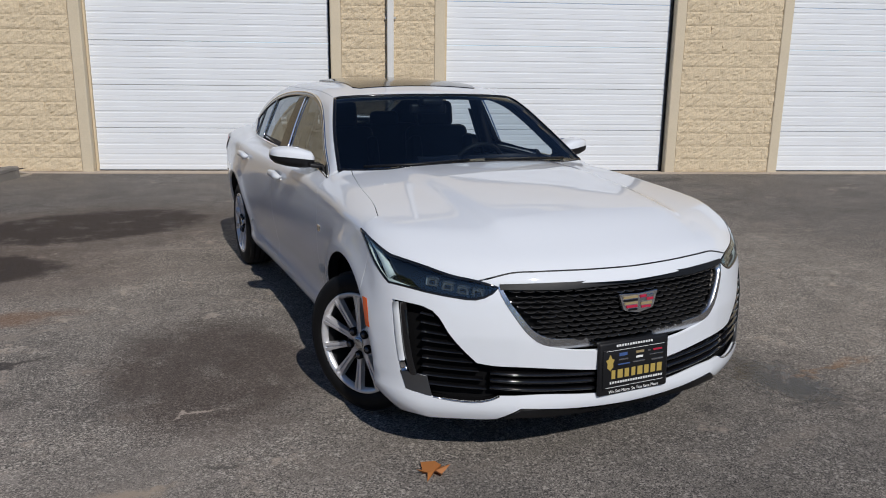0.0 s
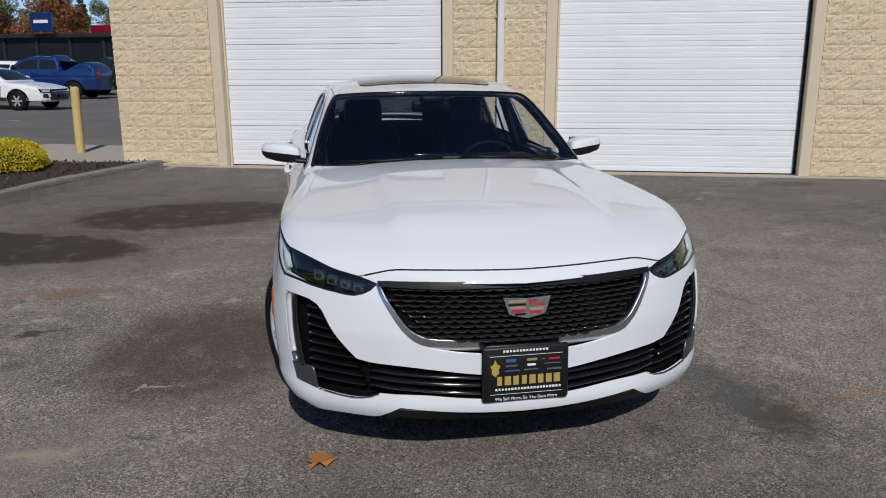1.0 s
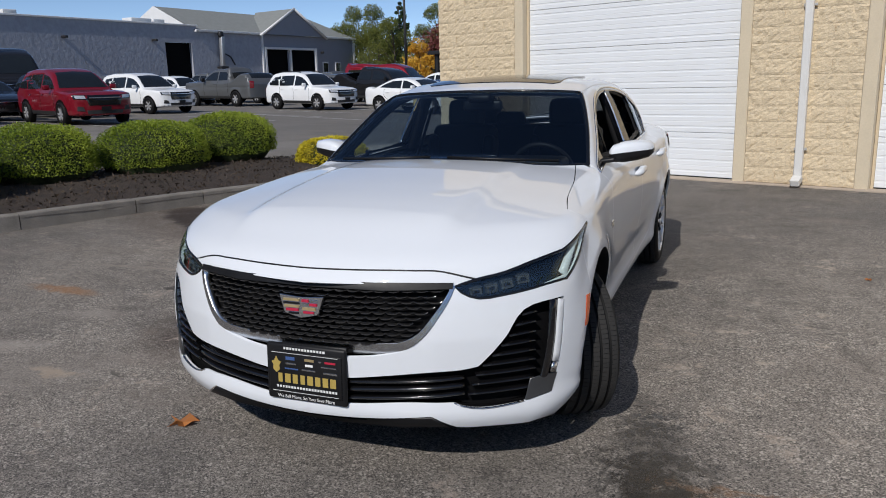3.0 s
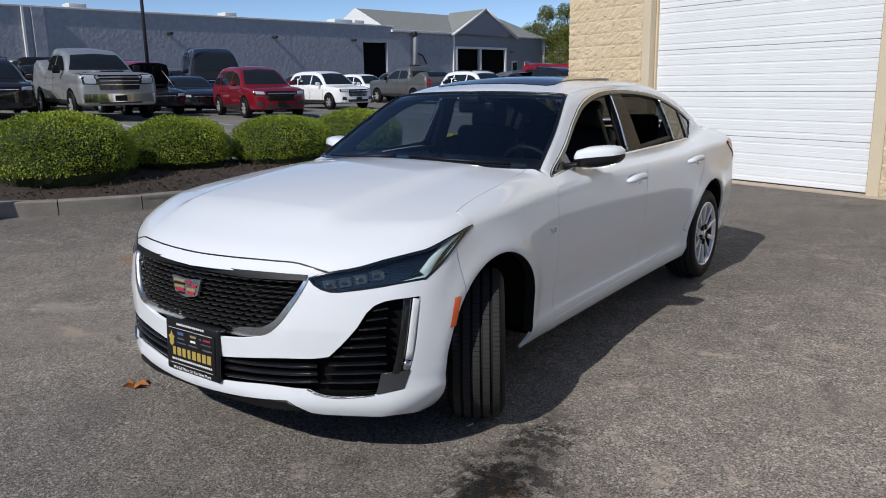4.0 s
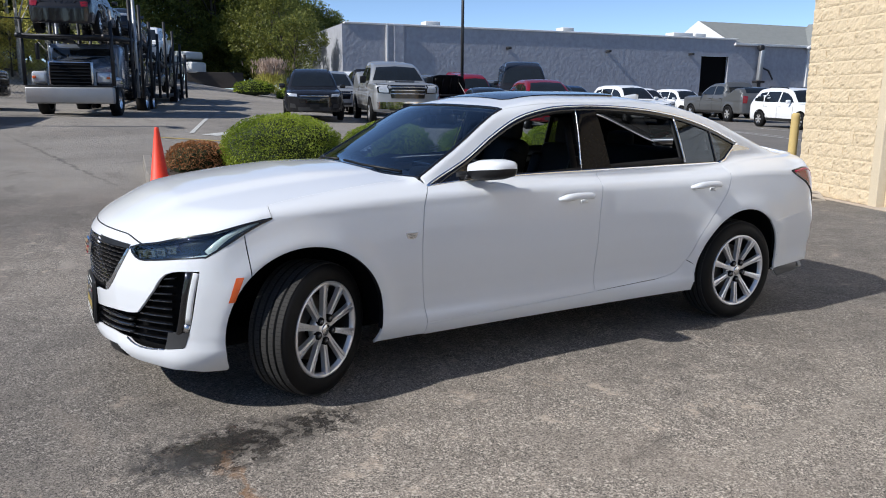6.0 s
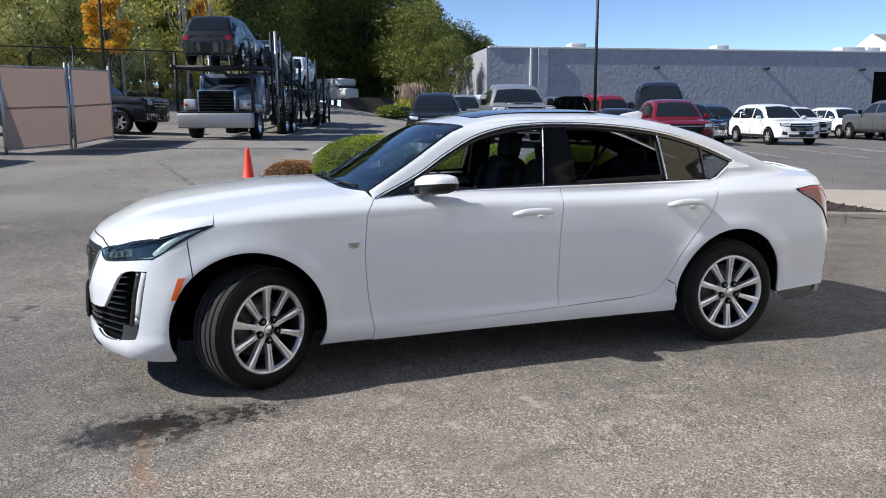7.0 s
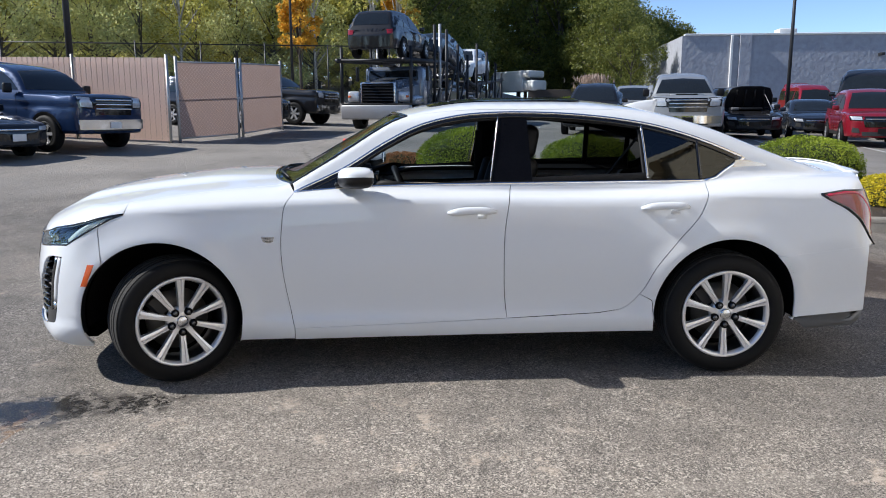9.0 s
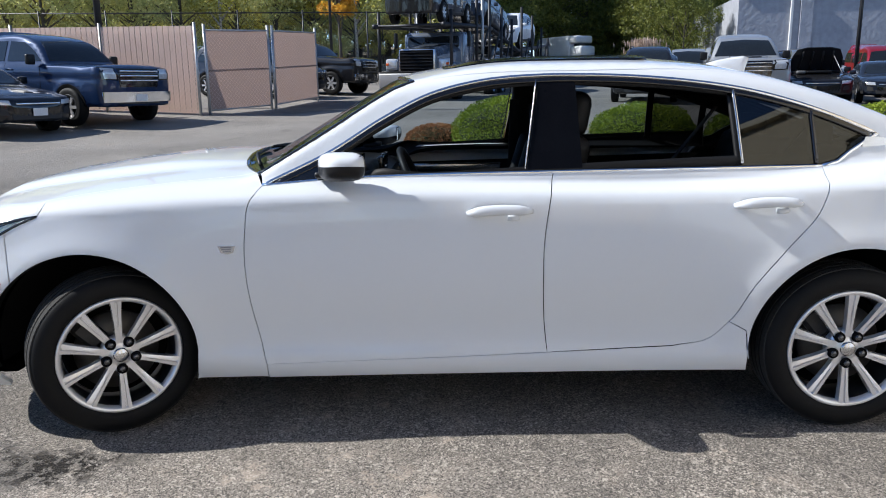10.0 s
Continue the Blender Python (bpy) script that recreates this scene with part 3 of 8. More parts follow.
def lay_blocks(wall, spans, z0, z1, frame_m, seed):
    """Courses of blocks over the given stretches of a wall face."""
    rng = random.Random(seed)
    kinds = {}
    for a, b in spans:
        row = 0
        z = z0
        while z + 0.1 < z1:
            x = a
            first = True
            while x < b - 0.02:
                w = 0.405 if not (first and row % 2) else 0.2025
                w = min(w, b - x)
                if b - x - w < 0.08:
                    w = b - x
                first = False
                key = (round(w - 0.008, 2), rng.randrange(5))
                if key not in kinds:
                    kinds[key] = split_block_mesh(w - 0.0004, 0.2005, len(kinds) + seed)
                ob = new("block", kinds[key])
                ob.parent = wall
                ob.matrix_basis = frame_m @ pose(x + w / 2, 0, z + 0.1, 0, 0, 0)
                x += w
            z += 0.2035
            row += 1


def build_building():
    piers = [(0.0, 1.80), (5.40, 7.05), (10.62, 12.42), (16.0, 26.0)]
    wall = thing("wall_north", "cream split-face block wall of the garage building", "wall", WALL, kind="structure")
    for a, b in piers:
        part("pier", box(((a + b) / 2, 0.165, WALL_TOP / 2), (b - a, 0.31, WALL_TOP)), MORTAR, wall)
    for a, b in DOORS:
        part("lintel", box(((a + b) / 2, 0.165, (4.3 + WALL_TOP) / 2), (b - a, 0.31, WALL_TOP - 4.3)), MORTAR, wall)
    for i, (a, b) in enumerate(DOORS):
        for x, s in ((a, 1), (b, -1)):
            part("jamb", box((x + s * -0.055, 0.07, 2.15), (0.16, 0.19, 4.3), 0.012), JAMB, wall)
            part("door_track", box((x + s * 0.045, 0.135, 2.15), (0.03, 0.05, 4.3)), BLACK_PLASTIC if s < 0 else MORTAR, wall)
        part("threshold", box(((a + b) / 2, 0.06, 0.006), (b - a + 0.2, 0.30, 0.03), 0.006), CONCRETE_STRIP, wall)
    part("plinth", box((13.0, -0.03, 0.0), (26.0, 0.10, 0.05), 0.01), CONCRETE_STRIP, wall)
    side = thing("wall_west", "cream split-face block side wall of the garage building", "wall", WALL, kind="structure")
    part("side_wall", box((0.165, 6.33, WALL_TOP / 2), (0.3, 12.0, WALL_TOP)), MORTAR, side)
    roof = new("roof", mesh_of("roof", [(x, y, WALL_TOP + z) for z in (0.0, 0.25) for x, y in ((-0.2, -0.2), (26, -0.2), (26, 12.6), (-0.2, 12.6))], [(3, 2, 1, 0), (4, 5, 6, 7), (0, 1, 5, 4), (1, 2, 6, 5), (2, 3, 7, 6), (3, 0, 4, 7)]))
    roof.matrix_basis = WALL
    roof.data.materials.append(JAMB)
    tagged(roof, "flat roof edge of the garage building", "roof", kind="structure")
    for i, (a, b) in enumerate(DOORS):
        d = thing("door_%d" % (i + 1), "closed white sectional garage door with horizontal ribs", "garage door", WALL, kind="structure")
        z = 0.03
        while z < 4.3:
            part("panel", door_panel(b - a - 0.03, 0.63, (a + b) / 2, z), DOOR_WHITE, d)
            z += 0.635
        part("seal", box(((a + b) / 2, 0.155, 0.017), (b - a - 0.02, 0.05, 0.03), 0.008), BLACK_PLASTIC, d)
    pipe = thing("downpipe", "white square downpipe fixed to the block pier", "downpipe", WALL)
    part("pipe", box((6.26, -0.085, 3.15), (0.10, 0.075, 6.0), 0.012), PIPE_WHITE, pipe)
    part("shoe", box((6.26, -0.13, 0.10), (0.115, 0.17, 0.10), 0.012, Matrix.Rotation(radians(25), 3, "X")), PIPE_WHITE, pipe)
    for z in (0.5, 2.3):
        part("strap", box((6.26, -0.05, z), (0.16, 0.012, 0.035), 0.003), GALV_STRAP, pipe)


def door_panel(w, h, cx, z):
    """A steel door section with pressed ribs."""
    prof = [(0.0, 0.012), (0.006, 0.0)]
    step = h / 4
    for i in range(4):
        c = step * (i + 0.5)
        prof += [(c - 0.016, 0.0), (c - 0.011, 0.005), (c + 0.011, 0.005), (c + 0.016, 0.0)]
        if i < 3:
            prof += [(c + step / 2 - 0.005, 0.0), (c + step / 2, 0.003), (c + step / 2 + 0.005, 0.0)]
    prof += [(h - 0.006, 0.0), (h, 0.012)]
    verts = [(cx + s * w / 2, 0.15 + d, z + t) for t, d in prof for s in (-1, 1)] + [(cx + s * w / 2, 0.19, z + t) for t in (0, h) for s in (-1, 1)]
    faces = [(2 * i, 2 * i + 1, 2 * i + 3, 2 * i + 2) for i in range(len(prof) - 1)]
    e = 2 * len(prof)
    faces += [(e, e + 1, 1, 0), (e - 2, e - 1, e + 3, e + 2)]
    return mesh_of("panel", verts, faces)


build_building()

# ---- the white sedan ----
S_PLAN = curve((-2.4, 0.98), (-2.0, 1.012), (-1.6, 1.018), (-1.1, 0.995), (-0.6, 0.985), (0.5, 0.985), (1.4, 1.0), (1.9, 0.985), (2.3, 0.95), (2.6, 0.9))
S_HALF = curve((0.10, 0.76), (0.16, 0.81), (0.21, 0.852), (0.26, 0.874), (0.30, 0.878), (0.34, 0.868), (0.40, 0.870), (0.50, 0.890), (0.62, 0.911), (0.72, 0.917), (0.80, 0.914), (0.88, 0.906), (0.925, 0.899), (0.938, 0.892), (0.965, 0.864), (1.0, 0.822), (1.05, 0.772), (1.15, 0.69))
CREASE = curve((-2.4, -0.01), (-1.9, 0.0), (-1.5, 0.003), (-0.9, 0.020), (-0.4, 0.038), (0.3, 0.050), (1.4, 0.055), (1.9, 0.048), (2.4, 0.035))
S_NOSE = curve((0.10, 0.09), (0.18, 0.005), (0.24, -0.035), (0.35, -0.032), (0.55, -0.036), (0.66, -0.034), (0.72, -0.028), (0.78, -0.008), (0.84, 0.042), (0.90, 0.14))
S_TAIL = curve((0.15, -0.12), (0.25, -0.04), (0.40, 0.026), (0.55, 0.026), (0.63, 0.016), (0.67, 0.004), (0.70, -0.012), (0.9, -0.052), (1.0, -0.09), (1.08, -0.085), (1.15, -0.16))
S_TOP = curve((-2.6, 0.68), (-2.45, 0.79), (-2.35, 0.855), (-2.2, 0.918), (-2.0, 0.968), (-1.75, 1.008), (-1.5, 1.036), (-1.25, 1.058), (-1.0, 1.070), (-0.7, 1.075), (0, 1.05), (1.2, 1.06), (1.6, 1.10), (2.0, 1.105), (2.3, 1.10), (2.42, 1.105), (2.5, 1.06), (2.7, 0.95))
G_HALF = curve((0.95, 0.835), (1.02, 0.808), (1.1, 0.775), (1.2, 0.735), (1.3, 0.69), (1.4, 0.638), (1.5, 0.57))
G_PLAN = curve((-1, 0.99), (-0.4, 0.985), (0.3, 1.0), (1.0, 0.985), (1.5, 0.945), (1.9, 0.87), (2.3, 0.75))
G_ROOF = curve((-0.9, 1.30), (-0.5, 1.405), (-0.25, 1.445), (0, 1.486), (0.4, 1.498), (0.8, 1.489), (1.1, 1.453), (1.46, 1.362), (1.7, 1.272), (1.9, 1.197), (2.1, 1.13), (2.3, 1.04), (2.5, 0.94))
AXLE_F, AXLE_R, TYRE_R = -1.527, 1.4735, 0.338
ARCH_F, DROP = -1.563, -0.018      # middle of the front arch, level of the ground by the car


def sedan_field(p):
    x, y, z = np.abs(p[..., 0]), p[..., 1], p[..., 2]
    lip = 0
    for a in (ARCH_F, AXLE_R):
        r = np.hypot(y - a, z - 0.34)
        lip = lip + 0.020 * np.exp(-(((r - 0.41) / 0.075) ** 2)) + 0.012 * np.exp(-(((r - 0.45) / 0.2) ** 2))
    low = np.exp(-(((z - 0.36) / 0.24) ** 2))
    cheek = 0.050 * low * np.clip((-y - 1.55) / 0.35, 0, 1)
    rise = CREASE(y) * np.clip((z - 0.62) / 0.25, 0, 1)
    side = x - S_HALF(z - rise) * S_PLAN(y) - lip * np.clip((z - 0.2) * 6, 0, 1) - cheek
    nose = -2.415 + 0.40 * x * x + (0.11 - 0.055 * low) * x ** 8 + S_NOSE(z) - 0.03 * np.clip(x / 0.5, 0, 1) ** 2 * np.clip((0.75 - z) / 0.2, 0, 1) - y
    tail = y - (2.51 - 0.22 * x * x - 0.2 * x ** 8 + S_TAIL(z))
    dome = 0.026 / (1 + np.exp((x - 0.47) * 55)) * np.clip((-y - 0.9) * 2, 0, 1) * np.clip((y + 2.4) * 3, 0, 1)
    top = z - (S_TOP(y) - 0.048 * (x / 0.75) ** 2 + dome)
    body = smax(smax(side, smax(nose, tail, 0.05), 0.09), top, 0.062)
    g_side = x - G_HALF(z) * G_PLAN(y)
    g_roof = z - (G_ROOF(y) - 0.045 * (x / 0.6) ** 2)
    g_screen = (z - (1.045 + 0.57 * (y + 1.02 - 0.24 * x * x))) * 0.87
    house = smax(smax(smax(g_side, g_roof, 0.055), g_screen, 0.03), 0.99 - z, 0.04)
    return smin(body, house, 0.03)


SKIN = Skin(sedan_field)


def arc(y, r, a, b, n=28):
    """Points of a wheel arch, in degrees from the front."""
    return [(y - r * math.cos(radians(a + (b - a) * i / n)), 0.345 + r * math.sin(radians(a + (b - a) * i / n))) for i in range(n + 1)]


def sp(pts, smooth=True, step=0.03):
    return SKIN.side(smooth_path(pts, step, smooth))


def fp(pts, smooth=True, step=0.03):
    return SKIN.front(smooth_path(pts, step, smooth))


def tp(pts, smooth=True, step=0.03):
    return SKIN.top(smooth_path(pts, step, smooth))


def chain(*paths):
    return np.concatenate(paths)


# seams, as (y, z) from the side, (x, z) from the front or (x, y) from above
SEAM_F = sp([(-0.865, 1.0), (-0.905, 0.945), (-0.926, 0.83), (-0.934, 0.68), (-0.926, 0.55), (-0.915, 0.46), (-0.882, 0.262)])
SEAM_B = sp([(0.292, 1.038), (0.268, 0.91), (0.251, 0.78), (0.249, 0.61), (0.255, 0.46), (0.272, 0.304)])
SEAM_R = sp([(1.365, 1.045), (1.345, 0.99), (1.30, 0.88), (1.185, 0.742), (1.075, 0.597), (0.993, 0.437), (0.926, 0.364), (0.78, 0.329)])
DOOR_LOW = sp([(-0.882, 0.262), (-0.118, 0.287), (0.272, 0.304), (0.78, 0.329)])
N_LOW = int(np.argmin(np.abs(DOOR_LOW[:, 1] - 0.272)))
BELT = sp([(-0.865, 1.0), (-0.65, 1.016), (-0.336, 1.028), (0.292, 1.038), (0.786, 1.042), (1.365, 1.045)])
N_BELT = int(np.argmin(np.abs(BELT[:, 1] - 0.292)))
DLO_TOP = sp([(-0.865, 1.0), (-0.59, 1.128), (-0.39, 1.25), (-0.20, 1.343), (0.0, 1.393), (0.26, 1.414), (0.45, 1.413), (0.73, 1.397), (0.90, 1.378), (1.07, 1.35), (1.34, 1.274), (1.50, 1.212), (1.61, 1.164)])
DLO_LOW = sp([(1.61, 1.164), (1.56, 1.140), (1.48, 1.094), (1.43, 1.060), (1.365, 1.045)], False)
HOOD_EDGE = tp([(0.845, -1.725), (0.815, -1.6), (0.77, -1.25), (0.705, -0.915)])
SCREEN_EDGE = tp([(0.765, -0.885), (0.708, -0.62), (0.60, -0.27)])
ROOF_EDGE = tp([(0.60, -0.27), (0.61, 0.1), (0.60, 0.8), (0.55, 1.32)])
REAR_EDGE = tp([(0.55, 1.32), (0.55, 1.7), (0.56, 2.02)])
LAMP_TOP = sp([(-1.728, 0.900), (-1.85, 0.880), (-2.0, 0.842)])
LAMP_INNER = fp([(0.79, 0.815), (0.72, 0.791), (0.63, 0.773), (0.56, 0.752)])
LAMP_LOW_IN = fp([(0.56, 0.752), (0.59, 0.728), (0.64, 0.708), (0.72, 0.713), (0.81, 0.726)])
LAMP_LOW = sp([(-2.035, 0.740), (-1.955, 0.788), (-1.87, 0.836), (-1.80, 0.872), (-1.728, 0.900)])
HOOD_CUT = fp([(0.0, 0.806), (0.2, 0.808), (0.40, 0.808), (0.51, 0.803), (0.57, 0.789), (0.63, 0.773)])
BUMPER_SEAM = sp([(-1.841, 0.643), (-1.853, 0.75), (-1.862, 0.842)])
ARCH_F_FRONT = sp(arc(ARCH_F, 0.408, -22, 47))
ARCH_F_BACK = sp(arc(ARCH_F, 0.408, 47, 203))
ARCH_R = sp(arc(AXLE_R, 0.396, -10, 131))
ARCH_R_BACK = sp(arc(AXLE_R, 0.396, 131, 190))


def panel(name, parent, outline, label="", holes=(), way=(-1, 0, 0), material=None, pair=True, **kw):
    """A draped panel on the car's left, and its twin on the right."""
    out = [part(name, drape(SKIN, outline, holes, way, **kw), material or WHITE_PAINT, parent, label)]
    if pair:
        out.append(part(name, drape(SKIN, outline, holes, way, mirror=True, **kw), material or WHITE_PAINT, parent, label))
    return out


def build_sedan_body(car):
    rev = lambda a: a[::-1]
    # doors
    panel("front_door", car, chain(SEAM_F, DOOR_LOW[:N_LOW + 1], rev(SEAM_B), rev(BELT[:N_BELT + 1])), step=0.022)
    panel("rear_door", car, chain(SEAM_B, DOOR_LOW[N_LOW:], rev(SEAM_R), rev(BELT[N_BELT:])), step=0.022)
    # front wing
    low = sp([(-0.882, 0.262), (-0.886, 0.190), (-1.17, 0.186)], False)
    panel("front_wing", car, chain(HOOD_EDGE, tp([(0.705, -0.915), (0.745, -0.90)]), SEAM_F, low, rev(ARCH_F_BACK), BUMPER_SEAM,
                                   sp([(-1.862, 0.842), (-1.80, 0.872), (-1.728, 0.900)])), way=(-1, 0, -0.8), step=0.022)
    # sill
    panel("side_sill", car, chain(DOOR_LOW, sp([(0.78, 0.329), (0.926, 0.364), (0.993, 0.437)]), sp([(1.062, 0.40), (1.078, 0.276), (1.086, 0.22)], False), sp([(1.086, 0.22), (-0.886, 0.190)]), sp([(-0.886, 0.190), (-0.882, 0.262)])), way=(-1, 0, 0), step=0.035)
    # quarter panel with the roof rail and the pillars
    outline = chain(rev(SCREEN_EDGE), tp([(0.765, -0.885), (0.79, -0.875)]), DLO_TOP, DLO_LOW, SEAM_R[SEAM_R[:, 2] > 0.445], sp([(0.993, 0.437), (1.062, 0.40)]), ARCH_R,
                    sp([(1.80, 0.645), (2.0, 0.662), (2.33, 0.690)]), sp([(2.33, 0.685), (2.275, 0.74), (2.19, 0.838), (2.11, 0.897), (2.02, 0.942), (1.962, 0.972), (2.10, 0.995), (2.26, 0.993)], False), SKIN.top([(0.60, 2.30), (0.60, 2.12)]), rev(REAR_EDGE), rev(ROOF_EDGE))
    panel("quarter_panel", car, outline, way=(-1, 0, -0.8), step=0.025)
    # roof and bonnet
    roof = chain(tp([(0.0, -0.365), (0.3, -0.34), (0.60, -0.27)]), ROOF_EDGE, tp([(0.55, 1.32), (0.3, 1.37), (0.0, 1.385)]))
    hatch = tp([(0.0, -0.16), (0.40, -0.14), (0.43, -0.10), (0.43, 0.70), (0.40, 0.74), (0.0, 0.75)], False)
    full = lambda a: chain(a, (a * np.array((-1, 1, 1)))[::-1])
    panel("roof", car, full(roof), holes=[full(hatch)], way=(0, 0, -1), pair=False, step=0.05)
    glass_top = panel("sunroof_glass", car, full(hatch), "dark sunroof glass tilted up at the back", way=(0, 0, -1), pair=False, step=0.06, material=BLACK_GLOSS, rim=0.02)[0]
    glass_top.matrix_basis = Matrix.Translation((0, -0.16, 1.45)) @ Matrix.Rotation(radians(0.45), 4, "X") @ Matrix.Translation((0, 0.16, -1.446))
    lamp_in = LAMP_INNER[LAMP_INNER[:, 0] > 0.635]
    bonnet = chain(HOOD_CUT, rev(lamp_in), rev(LAMP_TOP), HOOD_EDGE, tp([(0.705, -0.915), (0.5, -1.005), (0.25, -1.05), (0.0, -1.065)]))
    panel("bonnet", car, full(bonnet), way=(0, 0, -1), pair=False, step=0.025)
    # boot lid, rear bumper
    lid = chain(tp([(0.0, 2.06), (0.3, 2.05), (0.56, 2.02)]), SKIN.top([(0.60, 2.12), (0.60, 2.30)]), tp([(0.56, 2.36), (0.3, 2.40), (0.0, 2.41)]))
    panel("boot_lid", car, full(lid), way=(0, 0, -1), pair=False, step=0.04)
    rear = chain(SKIN.back([(0.0, 1.06)]), SKIN.back(smooth_path([(0.0, 0.28), (0.4, 0.27), (0.72, 0.285)])), sp([(1.90, 0.30), (1.84, 0.29)]), rev(ARCH_R_BACK), sp([(1.80, 0.645), (2.0, 0.662), (2.33, 0.690)]), SKIN.back(smooth_path([(0.66, 0.70), (0.62, 0.98), (0.58, 1.06), (0.0, 1.06)], 0.04, False)))
    part("rear_bumper", drape(SKIN, rear, way=(-0.5, -0.87, 0), step=0.05, gap=-0.0015, both=True), WHITE_PAINT, car)
    low = chain(SKIN.back(smooth_path([(0.0, 0.17), (0.4, 0.17), (0.70, 0.19)])), sp([(1.95, 0.22), (1.86, 0.285)]), SKIN.back(smooth_path([(0.72, 0.285), (0.4, 0.27), (0.0, 0.28)])))
    part("rear_valance", drape(SKIN, low, way=(-0.5, -0.87, 0), step=0.05, both=True), VALANCE_GREY, car, "grey plastic lower valance")
    tail = sp([(1.965, 0.975), (2.10, 0.992), (2.26, 0.99), (2.30, 0.93), (2.34, 0.80), (2.385, 0.70), (2.345, 0.685), (2.285, 0.74), (2.20, 0.84), (2.12, 0.90), (2.02, 0.945)], False)
    panel("tail_light", car, tail, "red tail light with dark edge", material=RED_LENS, step=0.025, lift=0.004)
    for s in (1, -1):
        part("tail_light_edge", ribbon(SKIN, np.concatenate([tail, tail[:1]]), 0.012, 0.007, mirror=s < 0), BLACK_GLOSS, car)
        part("light_band", ribbon(SKIN, sp([(2.0, 0.972), (2.2, 0.968), (2.27, 0.90), (2.345, 0.74)]), 0.018, 0.007, mirror=s < 0), BADGE_RED, car)


def build_front(car):
    rev = lambda a: a[::-1]
    full = lambda a: chain(a, (a * np.array((-1, 1, 1)))[::-1])
    way = (-0.5, 0.87, 0)
    edge_low = fp([(0.80, 0.199), (0.70, 0.205), (0.60, 0.207), (0.565, 0.212), (0.49, 0.262)], False)
    lower = chain(edge_low, fp([(0.485, 0.264), (0.3, 0.248), (0.15, 0.241), (0.0, 0.238)]))
    outline = chain(HOOD_CUT, LAMP_INNER[-int(len(LAMP_INNER) * 0.3):], LAMP_LOW_IN, LAMP_LOW[1:][LAMP_LOW[1:, 1] < -1.88], sp([(-1.87, 0.836), (-1.862, 0.842)]), rev(BUMPER_SEAM), rev(ARCH_F_FRONT), sp([(-1.95, 0.178), (-2.06, 0.188)]), lower)
    grille_out = chain(fp([(0.0, 0.758), (0.36, 0.764), (0.53, 0.764), (0.562, 0.752)], False), fp([(0.562, 0.752), (0.551, 0.715), (0.514, 0.645), (0.466, 0.575), (0.41, 0.530), (0.32, 0.504), (0.17, 0.486), (0.0, 0.480)]))
    grille_in = chain(fp([(0.0, 0.745), (0.36, 0.751), (0.525, 0.752), (0.546, 0.742)], False), fp([(0.546, 0.742), (0.532, 0.708), (0.494, 0.648), (0.442, 0.583), (0.388, 0.553), (0.30, 0.537), (0.15, 0.524), (0.0, 0.519)]))
    # the low intake runs out into the upright vent
    top = chain(fp([(0.0, 0.392), (0.154, 0.397), (0.325, 0.417), (0.498, 0.437), (0.60, 0.443), (0.648, 0.452)]), fp([(0.648, 0.452), (0.70, 0.508), (0.748, 0.575), (0.774, 0.630), (0.80, 0.658), (0.85, 0.672)]))
    side = sp([(-2.066, 0.676), (-2.09, 0.561), (-2.113, 0.437), (-2.125, 0.385), (-2.15, 0.318)])
    bottom = chain(fp([(0.805, 0.304), (0.74, 0.296), (0.644, 0.294), (0.60, 0.303), (0.568, 0.318)]), fp([(0.568, 0.318), (0.404, 0.318), (0.188, 0.302), (0.0, 0.297)]))
    mouth = chain(top, side, bottom)
    upper = chain(outline, fp([(0.0, 0.238), (0.0, 0.297)], False), rev(mouth), fp([(0.0, 0.392), (0.0, 0.480)], False), rev(grille_out), fp([(0.0, 0.758), (0.0, 0.806)], False))
    part("front_bumper", drape(SKIN, upper, (), way, step=0.03, both=True), WHITE_PAINT, car)
    # black ribbon painting the dark of the shut line before the bonnet
    part("bonnet_seal", ribbon(SKIN, full(rev(HOOD_CUT))[:-1], 0.0065, 0.0012), BLACK_PLASTIC, car)
    # grille
    grille = thing_part("grille", car)
    part("grille_back", drape(SKIN, full(grille_out), way=(0, 1, 0), step=0.05, lift=-0.04, rim=0), DARK_VOID, grille)
    part("grille_surround", drape(SKIN, chain(fp([(0.0, 0.519), (0.0, 0.480)], False), rev(grille_out)[1:], grille_in[1:]), way=(0, 1, 0), step=0.03, lift=0.004, rim=0.03, gap=0, both=True), SATIN_METAL, grille, "brushed chrome grille surround")
    part("grille_lip", drape(SKIN, full(chain(fp([(0.0, 0.761), (0.36, 0.768), (0.555, 0.764)]), fp([(0.555, 0.744), (0.36, 0.742), (0.0, 0.735)]))), way=(0, 1, 0), step=0.03, lift=0.007, rim=0.03, gap=0), BLACK_PLASTIC, grille, "black strip along the grille top")
    part("grille_mesh", grille_mesh(full(grille_in)), DARK_CHROME, grille, "gloss black wavy mesh")
    # lower intake and vents
    intake = thing_part("lower_intake", car)
    part("intake_back", drape(SKIN, mouth, way=way, step=0.05, lift=-0.05, rim=0, both=True), DARK_VOID, intake)
    for z, w in ((0.378, 0.014), (0.348, 0.018), (0.318, 0.014)):
        line = fp([(-0.60, z + 0.030), (-0.3, z + 0.010), (0, z - 0.002), (0.3, z + 0.010), (0.60, z + 0.030)])
        nr = SKIN.normal(line)
        part("slat", ribbon(SKIN, line - nr * 0.016, w, 0.012), BLACK_GLOSS, intake)
